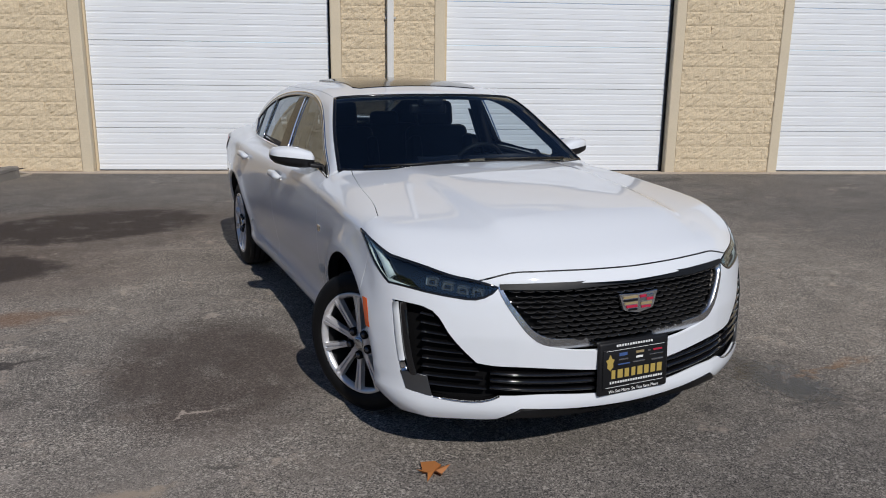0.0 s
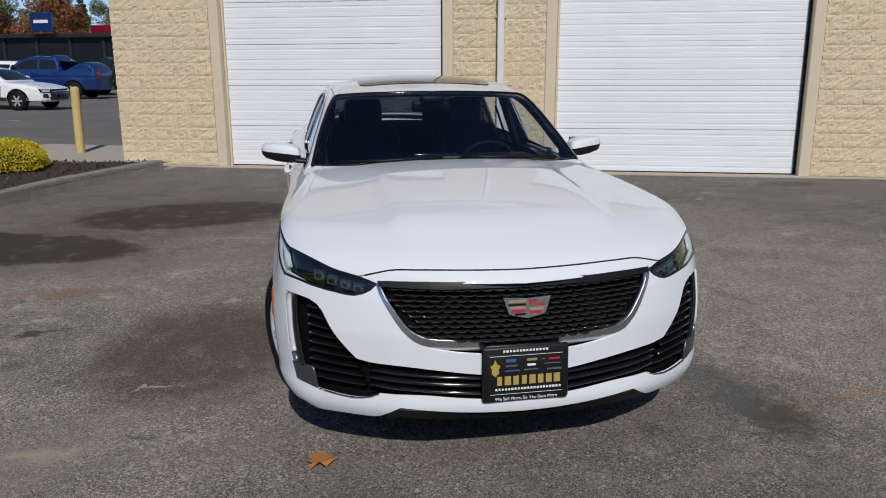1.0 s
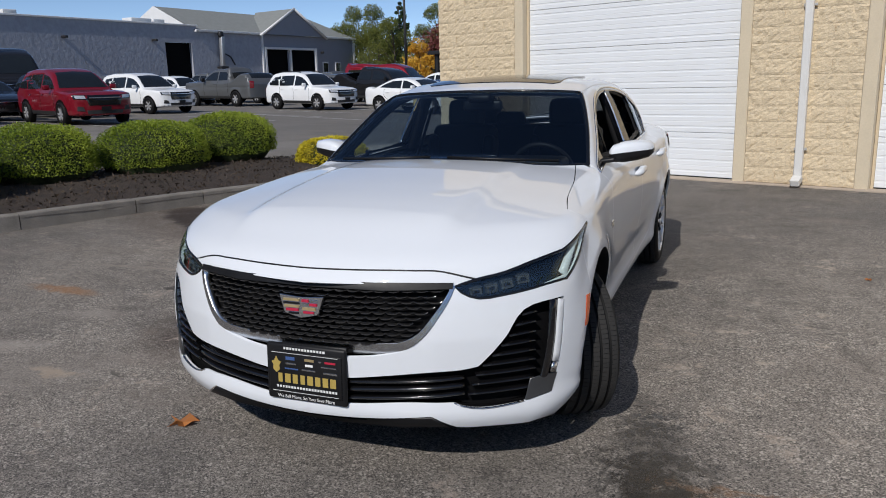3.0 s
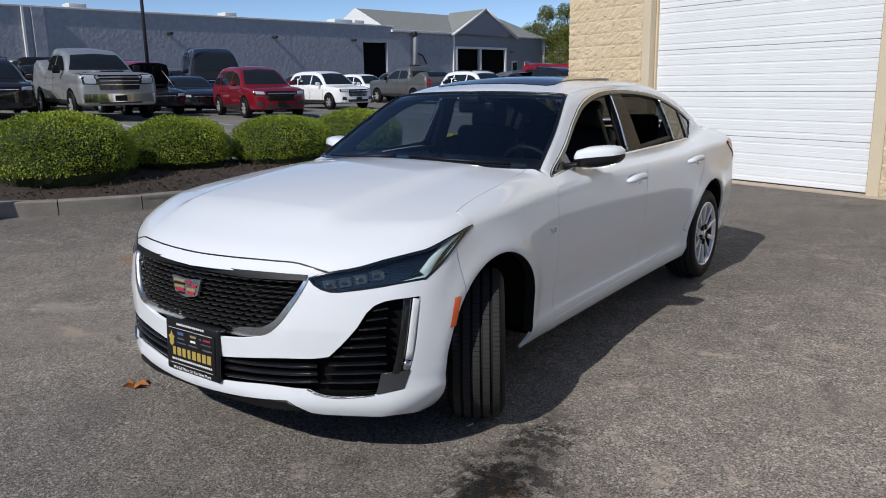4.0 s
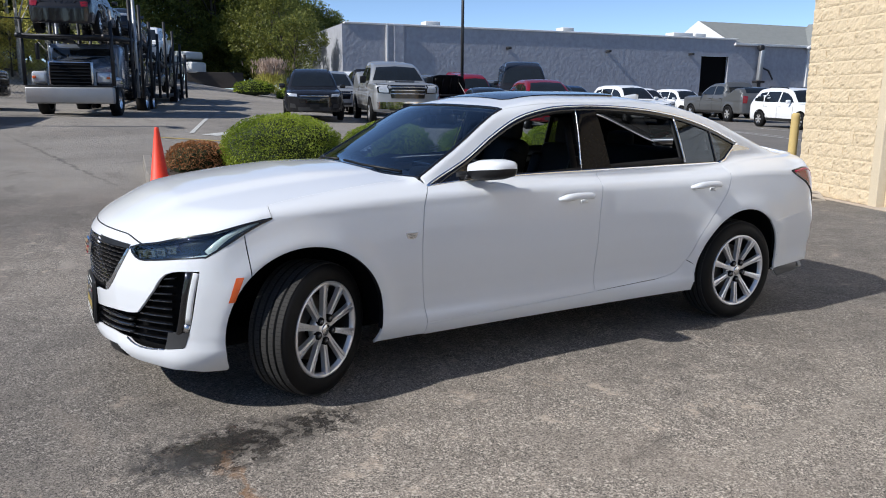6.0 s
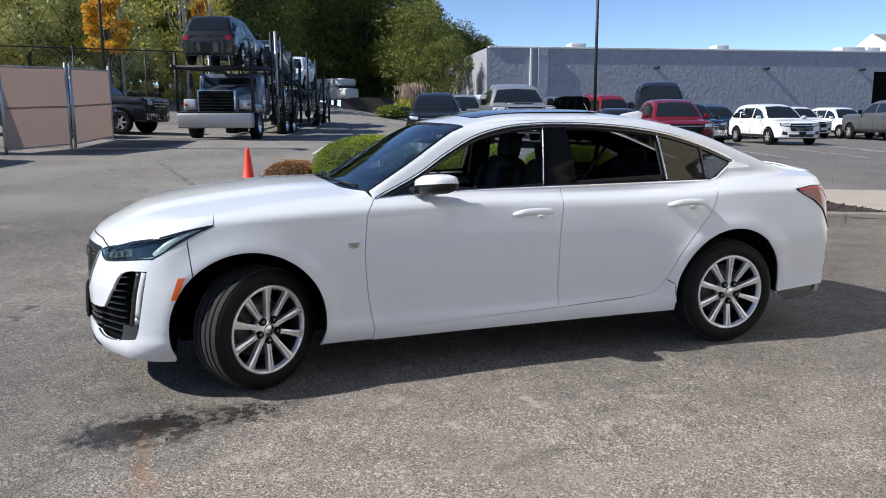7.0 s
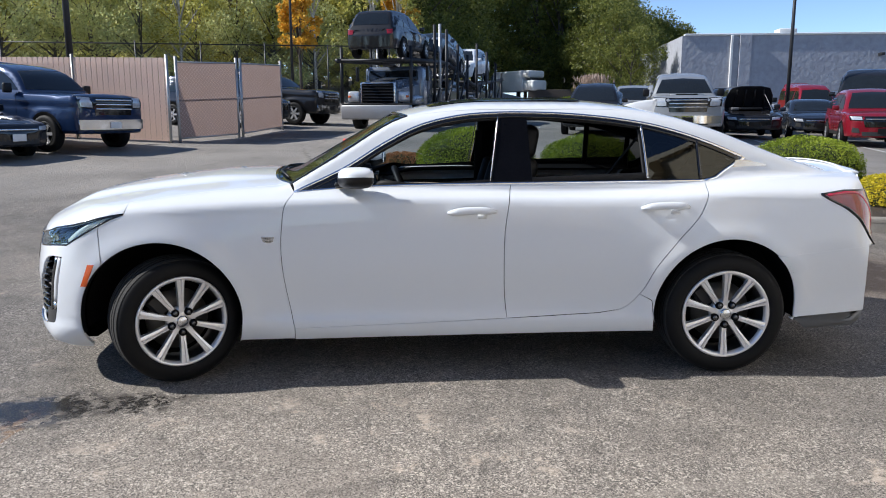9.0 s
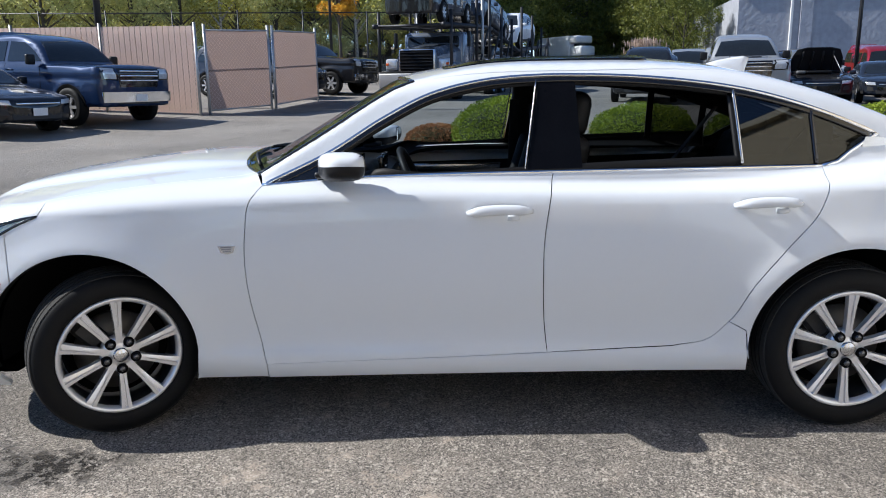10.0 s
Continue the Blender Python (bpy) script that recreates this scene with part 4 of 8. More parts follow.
    for s in (1, -1):
        v = thing_part("side_vent", car)
        for i in range(9):
            z = 0.636 - 0.036 * i
            xi = float(np.interp(z, [0.30, 0.36, 0.44, 0.508, 0.575, 0.63, 0.66], [0.60, 0.615, 0.648, 0.71, 0.758, 0.784, 0.81]))
            line = fp([(xi, z - 0.004), (0.5 * (xi + 0.83), z), (0.832, z + 0.004)])
            part("slat", ribbon(SKIN, line - SKIN.normal(line) * 0.015, 0.010, 0.012, mirror=s < 0), BLACK_GLOSS, v)
        part("strip_housing", ribbon(SKIN, sp([(-2.105, 0.672), (-2.130, 0.561), (-2.150, 0.437), (-2.172, 0.33)]) - np.array((0.006, 0, 0)), 0.030, 0.004, mirror=s < 0), BLACK_GLOSS, v)
        part("light_strip", ribbon(SKIN, sp([(-2.079, 0.670), (-2.106, 0.561), (-2.126, 0.437)]), 0.026, 0.004, mirror=s < 0), LIGHT_PIPE, v, "clear vertical daytime light strip")
        part("strip_foot", ribbon(SKIN, sp([(-2.127, 0.432), (-2.136, 0.396)]), 0.026, 0.003, mirror=s < 0), SATIN_METAL, v)
        blk = chain(sp([(-2.120, 0.392), (-2.143, 0.322)], False), fp([(0.812, 0.306), (0.80, 0.306), (0.815, 0.385)], False))
        part("vent_block", drape(SKIN, blk, way=way, step=0.02, lift=0.002, rim=0.01, gap=0, mirror=s < 0), BLOCK_GREY, v, "satin metal block under the light strip")
        part("vent_trim", ribbon(SKIN, fp([(0.795, 0.302), (0.74, 0.294), (0.644, 0.291), (0.60, 0.300), (0.565, 0.316)]), 0.006, 0.003, mirror=s < 0), SATIN_METAL, v, "thin bright trim under the vent")
        lamp_outline = chain(LAMP_TOP, LAMP_INNER, LAMP_LOW_IN[1:], LAMP_LOW)
        lamp = thing_part("headlight", car)
        lw = (-0.6, 0.6, -0.35)
        part("lamp_housing", drape(SKIN, lamp_outline, way=lw, step=0.025, lift=-0.034, rim=0, mirror=s < 0), BLACK_GLOSS, lamp)
        part("lamp_edge", ribbon(SKIN, np.concatenate([lamp_outline, lamp_outline[:2]]), 0.010, 0.002, mirror=s < 0), BLACK_GLOSS, lamp)
        guide = sp([(-2.03, 0.757), (-1.985, 0.800), (-1.93, 0.838), (-1.86, 0.868), (-1.79, 0.886)])
        part("light_guide", ribbon(SKIN, guide - SKIN.normal(guide) * 0.018, np.linspace(0.034, 0.008, len(guide)), 0.008, mirror=s < 0), LAMP_GUIDE, lamp, "pale light guide")
        for x, z in ((0.635, 0.733), (0.685, 0.742), (0.735, 0.752), (0.785, 0.766)):
            c = SKIN.front([(x, z)])[0] - SKIN.normal(SKIN.front([(x, z)]))[0] * 0.026
            turn = Matrix.Rotation(0.62 * s, 3, "Z") @ Matrix.Rotation(-0.12 * s, 3, "Y")
            blk = part("lens_block", box((c[0] * s, c[1], c[2]), (0.050, 0.03, 0.042), 0.007, turn), LAMP_BLOCK, lamp)
            part("lens", soft_box((c[0] * s + 0.005 * s, c[1] - 0.010, c[2]), (0.026, 0.016, 0.018), 0.006, turn), BLACK_GLOSS, blk)
            part("lens_bar", box((c[0] * s, c[1] - 0.016, c[2] + 0.017), (0.044, 0.006, 0.004), 0.001, turn), LAMP_BLOCK, blk)
        part("lamp_cover", drape(SKIN, lamp_outline, way=lw, step=0.025, rim=0, gap=0.001, mirror=s < 0), GLASS_CLEAR, lamp, "clear headlight cover")
        mk = sp([(-1.915, 0.645), (-1.878, 0.645), (-1.925, 0.53), (-1.957, 0.53)], False)
        part("side_marker", drape(SKIN, mk, step=0.02, lift=0.004, rim=0.008, mirror=s < 0), AMBER, car, "amber side marker lens")
    lip = chain(fp([(0.0, 0.236), (0.15, 0.239), (0.3, 0.246), (0.485, 0.262), (0.545, 0.218)], False), fp([(0.50, 0.226), (0.3, 0.212), (0.15, 0.205), (0.0, 0.202)]))
    part("chin_lip", drape(SKIN, full(lip), way=(0, 1, 0), step=0.03, lift=0.006, gap=0.0, rim=0.03), BLACK_PLASTIC, car, "black chin lip")
    # closed tray under the nose, added to stop sun leaking through the gaps
    xs = np.linspace(-0.82, 0.82, 29)
    ring = [(x, -2.415 + 0.40 * x * x + 0.08 * x ** 8 - 0.022) for x in xs]
    n = len(ring)
    verts = [(x, y + 0.012 * (z < 0.25), z) for z in (0.222, 0.292) for x, y in ring] + [(x, -1.95, z) for z in (0.222, 0.292) for x, y in ring]
    faces = []
    for i in range(n - 1):
        faces += [(i, i + 1, n + i + 1, n + i), (i, 2 * n + i, 2 * n + i + 1, i + 1), (n + i, n + i + 1, 3 * n + i + 1, 3 * n + i)]
    part("under_tray", mesh_of("under_tray", verts, faces), DARK_VOID, car)


def thing_part(name, parent):
    """A part that only gathers sub-parts."""
    me = bpy.data.meshes.new(name)
    ob = new(name, me)
    ob.parent = parent
    return ob


def grille_mesh(outline):
    """Rows of short wavy bars, staggered like scales."""
    poly = outline[:, [0, 2]]
    rows = 12
    verts, faces = [], []
    for r in range(rows):
        z0 = 0.742 - r * 0.0200
        n = 23
        for c in range(-n // 2, n // 2 + 2):
            x0 = c * 0.05 + (0.025 if r % 2 else 0)
            pts = [(x0 - 0.026, z0 - 0.001), (x0 - 0.015, z0 - 0.005), (x0, z0 - 0.0065), (x0 + 0.015, z0 - 0.005), (x0 + 0.026, z0 - 0.001)]
            ok = inside(poly, np.array(pts))
            if not ok.all():
                continue
            line = SKIN.front(pts)
            nr = SKIN.normal(line)
            h = np.array([0.006, 0.0085, 0.010, 0.0085, 0.006])
            base = len(verts)
            deep = line - nr * 0.018
            out = line - nr * 0.004
            out[[0, -1]] -= nr[[0, -1]] * 0.010
            up = np.zeros_like(line)
            up[:, 2] = 1
            for row in (deep + up * h[:, None] * 0.5, out + up * h[:, None] * 0.22, out - up * h[:, None] * 0.22, deep - up * h[:, None] * 0.5):
                verts += row.tolist()
            for i in range(3):
                for j in range(4):
                    faces.append((base + i * 5 + j, base + i * 5 + j + 1, base + (i + 1) * 5 + j + 1, base + (i + 1) * 5 + j)[::-1])
    return mesh_of("grille_mesh", verts, faces)


def build_sedan_glass(car):
    full = lambda a: chain(a, (a * np.array((-1, 1, 1)))[::-1])
    rev = lambda a: a[::-1]
    screen = chain(tp([(0.0, -0.365), (0.3, -0.34), (0.60, -0.27)]), rev(SCREEN_EDGE), tp([(0.765, -0.885), (0.5, -1.0), (0.25, -1.045), (0.0, -1.06)]))
    part("windscreen", drape(SKIN, full(screen), way=(0, 0.5, -0.87), step=0.06, rim=0, lift=-0.004, gap=0), GLASS_TINT, car, "green-tinted curved windscreen")
    part("windscreen_band", ribbon(SKIN, np.concatenate([screen, (screen * np.array((-1, 1, 1)))[::-1]]), 0.018, 0.004), BLACK_GLOSS, car, "black glass edge of the windscreen")
    back = chain(tp([(0.0, 1.40), (0.3, 1.385), (0.54, 1.335)]), REAR_EDGE, tp([(0.55, 2.02), (0.3, 2.045), (0.0, 2.055)]))
    part("rear_screen", drape(SKIN, full(back), way=(0, -0.3, -0.95), step=0.06, rim=0, lift=-0.003, gap=0), GLASS_DARK, car, "dark tinted rear screen")
    for s in (1, -1):
        mir = s < 0
        part("window_trim", ribbon(SKIN, np.concatenate([DLO_TOP, DLO_LOW[1:]]), 0.015, 0.004, mirror=mir), CHROME, car, "bright chrome window surround")
        part("belt_trim", ribbon(SKIN, BELT, 0.012, 0.004, mirror=mir), CHROME, car, "bright chrome belt strip")
        seal = np.array([p for p in DLO_TOP[2:-1]]) - np.array((0, 0, 0.018))
        part("window_seal", ribbon(SKIN, SKIN.side(seal[:, 1:]), 0.022, 0.002, mirror=mir), BLACK_GLOSS, car)
        pillar = sp([(0.245, 1.395), (0.395, 1.395), (0.41, 1.05), (0.19, 1.045)], False)
        part("b_pillar", drape(SKIN, pillar, step=0.04, rim=0.03, lift=-0.002, mirror=mir), PILLAR_BLACK, car, "gloss black door pillar")
        part("pillar_edge", ribbon(SKIN, sp([(0.235, 1.395), (0.18, 1.05)]), 0.006, 0.004, mirror=mir), SATIN_METAL, car)
        corner = sp([(-0.82, 0.995), (-0.59, 1.108), (-0.56, 1.02)], False)
        part("mirror_sail", drape(SKIN, corner, step=0.03, rim=0.02, lift=-0.002, mirror=mir), BLACK_GLOSS, car)
        quarter = sp([(1.045, 1.05), (1.03, 1.345), (1.33, 1.265), (1.49, 1.203), (1.59, 1.160), (1.55, 1.142), (1.47, 1.096), (1.42, 1.066), (1.36, 1.052)], False)
        part("quarter_glass", drape(SKIN, quarter, step=0.05, rim=0, lift=-0.006, mirror=mir), GLASS_DARK, car, "fixed dark tinted quarter glass")
        part("glass_bar", ribbon(SKIN, sp([(1.03, 1.345), (1.045, 1.06)]), 0.011, 0.003, mirror=mir), SATIN_METAL, car)
        part("glass_bar", ribbon(SKIN, sp([(1.34, 1.262), (1.345, 1.056)]), 0.014, 0.003, mirror=mir), BLACK_GLOSS, car)
        end = sp([(1.555, 1.152), (1.62, 1.150), (1.735, 1.126), (1.73, 1.119), (1.60, 1.116), (1.535, 1.112)], False)
        part("quarter_trim", drape(SKIN, end, step=0.02, rim=0.004, lift=0.004, gap=0, mirror=mir), SATIN_METAL, car, "satin metal end of the window surround")
        if mir:
            front = chain(sp([(-0.79, 1.01), (-0.59, 1.105), (-0.39, 1.23), (-0.20, 1.323), (0.0, 1.375), (0.235, 1.395)]), sp([(0.235, 1.395), (0.18, 1.045)]), sp([(0.18, 1.045), (-0.26, 1.035), (-0.79, 1.0)]))
            part("door_glass", drape(SKIN, front, step=0.06, rim=0, lift=-0.010, mirror=True), GLASS_TINT, car, "raised tinted door glass")
            rear = chain(sp([(0.40, 1.395), (0.73, 1.378), (1.03, 1.34)]), sp([(1.03, 1.34), (1.045, 1.06)]), sp([(1.045, 1.06), (0.41, 1.05)]))
            part("door_glass", drape(SKIN, rear, step=0.06, rim=0, lift=-0.010, mirror=True), GLASS_TINT, car, "raised tinted door glass")


def wheel_parts(car, x, y, steer, side):
    """A ten-spoke alloy wheel with tyre, hub, nuts, disc; the wheel faces +x before it is turned."""
    w = thing_part("wheel", car)
    w.matrix_basis = pose(x, y, TYRE_R + DROP, 0, 0, steer + (0 if side > 0 else 180))
    hw = 0.118
    prof = [(0.225, -hw + 0.01), (0.245, -hw), (0.29, -hw - 0.004), (0.318, -hw + 0.008), (0.331, -hw + 0.024)]
    for g in (-0.062, -0.021, 0.021, 0.062):
        prof += [(0.337, g - 0.005), (0.330, g - 0.004), (0.330, g + 0.004), (0.337, g + 0.005)]
    prof += [(0.331, hw - 0.024), (0.318, hw - 0.008), (0.29, hw + 0.004), (0.262, hw + 0.002), (0.250, hw - 0.003), (0.240, hw - 0.016)]
    tyre = part("tyre", lathe(prof, 72), RUBBER, w, "black rubber tyre with grooved tread")
    verts, faces = [], []
    for i in range(104):
        for g, k in ((-0.083, 0), (-0.041, 0.5), (0.0, 0), (0.041, 0.5), (0.083, 0)):
            t = 2 * math.pi * (i + k) / 104
            dt = 2 * math.pi / 104 * 0.44
            b = len(verts)
            hx = 0.014
            rr = 0.3385 if abs(g) < 0.07 else 0.3365
            for a, h in ((t - dt, g - hx), (t + dt, g - hx), (t + dt, g + hx), (t - dt, g + hx)):
                r2 = rr - (0.004 if abs(h) > 0.09 else 0)
                verts.append((h, r2 * math.cos(a), r2 * math.sin(a)))
            for a, h in ((t - dt, g - hx), (t + dt, g - hx), (t + dt, g + hx), (t - dt, g + hx)):
                verts.append((h, (rr - 0.012) * math.cos(a), (rr - 0.012) * math.sin(a)))
            faces += [(b, b + 3, b + 2, b + 1), (b, b + 1, b + 5, b + 4), (b + 1, b + 2, b + 6, b + 5), (b + 2, b + 3, b + 7, b + 6), (b + 3, b, b + 4, b + 7)]
    part("tread", mesh_of("tread", verts, faces), TREAD, tyre)
    rim = part("rim", lathe([(0.2335, hw - 0.014), (0.2335, hw - 0.004), (0.229, hw), (0.221, hw - 0.001), (0.213, hw - 0.010), (0.209, hw - 0.026)], 72), ALLOY, w, "silver alloy rim")
    part("barrel", lathe([(0.209, hw - 0.026), (0.200, hw - 0.10), (0.215, -hw + 0.02), (0.23, -hw + 0.01)], 60), ALLOY_DARK, rim)
    rim.matrix_basis = Matrix.Diagonal((1.0, 1.045, 1.045, 1.0))
    verts, faces = [], []
    for i in range(10):
        t = 2 * math.pi * i / 10 + math.pi / 2
        c, s = math.cos(t), math.sin(t)
        b = len(verts)
        cols = [(-1.0, -0.024), (-0.86, 0.0), (-0.22, 0.002), (-0.12, -0.006), (0.12, -0.006), (0.22, 0.002), (0.86, 0.0), (1.0, -0.024)]
        for r, wd, h in ((0.045, 0.017, hw - 0.020), (0.075, 0.0145, hw - 0.018), (0.12, 0.0155, hw - 0.013), (0.17, 0.0185, hw - 0.008), (0.205, 0.022, hw - 0.004), (0.222, 0.025, hw - 0.003)):
            for u, d in cols:
                a = u * wd
                deep = d if abs(u) > 0.8 or r > 0.10 else 0
                verts.append((h + deep, r * c - a * s, r * s + a * c))
        for p in range(5):
            for q in range(7):
                faces.append((b + p * 8 + q, b + (p + 1) * 8 + q, b + (p + 1) * 8 + q + 1, b + p * 8 + q + 1))
    spokes = mesh_of("spokes", verts, faces)
    part("spokes", spokes, ALLOY, rim, "ten grooved silver spokes")
    part("hub", lathe([(0.0, hw - 0.012), (0.028, hw - 0.013), (0.033, hw - 0.018), (0.05, hw - 0.022), (0.066, hw - 0.024), (0.074, hw - 0.036), (0.075, hw - 0.06)], 40), ALLOY, rim)
    part("hub_cap", lathe([(0.0, hw - 0.006), (0.024, hw - 0.007), (0.029, hw - 0.012), (0.029, hw - 0.022)], 32), SATIN_METAL, rim, "round metal hub cap")
    for i in range(5):
        t = 2 * math.pi * i / 5 - math.pi / 2
        at = Matrix.Translation((0, 0.057 * math.cos(t), 0.057 * math.sin(t)))
        # raised near-black ring stands in for the shaded pocket of the nut
        m = lathe([(0.0125, hw - 0.010), (0.0200, hw - 0.0095), (0.0205, hw - 0.03)], 16)
        m.transform(at)
        pocket = part("nut_pocket", m, DARK_VOID, rim)
        m = lathe([(0.0, hw - 0.002), (0.009, hw - 0.003), (0.0125, hw - 0.007), (0.0125, hw - 0.018)], 10)
        m.transform(at)
        part("wheel_nut", m, NUT_STEEL, pocket, "dark steel wheel nut")
    part("brake_disc", lathe([(0.06, 0.02), (0.165, 0.02), (0.165, -0.005), (0.06, -0.005)], 48), STEEL_DISC, w, "grey steel brake disc")
    cal = bmesh.new()
    add_box(cal, (0.02, -0.10 if side > 0 else 0.10, 0.09), (0.06, 0.09, 0.13), 0.015, Matrix.Rotation(0.7 if side > 0 else -0.7, 3, "X"))
    part("brake_caliper", cal, ALLOY_DARK, w)
    part("back_plate", lathe([(0.0, -0.03), (0.205, -0.03), (0.206, -0.06)], 40), DARK_VOID, w)


def build_mirrors(car):
    rows = [(0.825, 1.045, 1.092, -0.570, 0.045), (0.842, 1.022, 1.116, -0.562, 0.072), (0.90, 1.020, 1.134, -0.540, 0.086), (0.97, 1.030, 1.139, -0.515, 0.088), (1.025, 1.046, 1.132, -0.500, 0.074), (1.045, 1.066, 1.118, -0.496, 0.048), (1.050, 1.082, 1.104, -0.494, 0.022)]
    nseg = 28
    for s in (1, -1):
        m = None
        for name, material, lo, hi, note in (("door_mirror", WHITE_PAINT, 0, 14, "white swept door mirror"), ("mirror_base", BLACK_PLASTIC, 14, 28, "black lower half of the mirror")):
            verts, faces = [], []
            k = hi - lo + 1
            for x, z0, z1, yc, ry in rows:
                for j in range(lo, hi + 1):
                    t = 2 * math.pi * j / nseg
                    cy, cz = math.copysign(abs(math.cos(t)) ** 0.6, math.cos(t)), math.copysign(abs(math.sin(t)) ** 0.6, math.sin(t))
                    y = yc + ry * cy * (0.9 if cy > 0 else 1.0)
                    verts.append((s * x, y, (z0 + z1) / 2 + (z1 - z0) / 2 * cz))
            for i in range(len(rows) - 1):
                for j in range(k - 1):
                    f = (i * k + j, i * k + j + 1, (i + 1) * k + j + 1, (i + 1) * k + j)
                    faces.append(f if s > 0 else f[::-1])
            for i in (0, len(rows) - 1):
                f = tuple(range(i * k, i * k + k))
                faces.append(f if (s < 0) == (i == 0) else f[::-1])
            ob = part(name, mesh_of(name, verts, faces, True), material, m or car, note)
            m = m or ob
        part("mirror_glass", box((s * 0.945, -0.452, 1.088), (0.15, 0.012, 0.080), 0.004), CHROME, m)
        foot = soft_box((s * 0.815, -0.595, 1.035), (0.10, 0.11, 0.026), 0.012, Matrix.Rotation(-0.15 * s, 3, "Y"))
        part("mirror_arm", foot, BLACK_PLASTIC, car)


sedan = thing("sedan", "white four-door sedan with chrome trim parked before the garage doors", "car", Matrix.Translation((0, -2.0, 0)) @ Matrix.Rotation(radians(1.3), 4, "Z") @ Matrix.Translation((0, 2.0, 0)))
build_sedan_body(sedan)
build_front(sedan)
build_sedan_glass(sedan)
build_mirrors(sedan)
for _s in (1, -1):
    wheel_parts(sedan, _s * 0.80 + 0.008 * (_s > 0), AXLE_F, 33 if _s > 0 else 27, _s)
    wheel_parts(sedan, _s * 0.79, AXLE_R, 0, _s)

# ---- the sedan's inside and small parts ----
def build_sedan_under(car):
    part("floor_pan", soft_box((0, 0, 0.27), (1.30, 3.9, 0.10), 0.03), DARK_VOID, car)
    for s in (1, -1):
        part("sill_inner", soft_box((s * 0.72, -0.03, 0.30), (0.18, 2.05, 0.18), 0.03), DARK_VOID, car)
        for y in (ARCH_F, AXLE_R):
            verts, faces, n = [], [], 24
            for i in range(n + 1):
                t = radians(-8 + 196 * i / n)
                for x, r in ((0.50, 0.40), (0.868, 0.416)):
                    verts.append((s * x, y - r * math.cos(t), 0.345 + r * math.sin(t)))
            faces = [(2 * i, 2 * i + 1, 2 * i + 3, 2 * i + 2) for i in range(n)] + [tuple(range(0, 2 * n + 2, 2))]
            part("wheel_liner", mesh_of("liner", verts, faces, True), DARK_VOID, car)
            lip = sp(arc(y, 0.409, -10, 190))
            nr = SKIN.normal(lip)
            verts = np.concatenate([lip - nr * 0.003, lip - nr * 0.003 - np.array((0.05, 0, 0))]) * np.array((s, 1, 1))
            m = len(lip)
            part("arch_lip", mesh_of("arch_lip", verts.tolist(), [(i, i + 1, m + i + 1, m + i) for i in range(m - 1)], True), BLACK_PLASTIC, car)
    # unseen dark boxes, added to block light inside the thin shell
    part("engine_block", soft_box((0, -1.55, 0.55), (0.95, 1.25, 0.5), 0.05), DARK_VOID, car)
    part("bulkhead", soft_box((0, -0.90, 0.66), (1.44, 0.05, 0.66), 0.01), DARK_VOID, car)
    part("boot_box", soft_box((0, 2.0, 0.62), (1.25, 0.72, 0.62), 0.05), DARK_VOID, car)
    part("nose_beam", soft_box((0, -2.18, 0.42), (1.25, 0.16, 0.36), 0.05), DARK_VOID, car)
    full = lambda a: chain(a, (a * np.array((-1, 1, 1)))[::-1])
    cowl = chain(tp([(0.0, -1.09), (0.4, -1.045), (0.70, -0.93)]), tp([(0.74, -0.87), (0.4, -0.97), (0.0, -1.02)]))
    part("cowl", drape(SKIN, full(cowl), way=(0, 0, -1), step=0.05, lift=-0.022, rim=0.03), BLACK_PLASTIC, car, "black plastic panel under the windscreen")


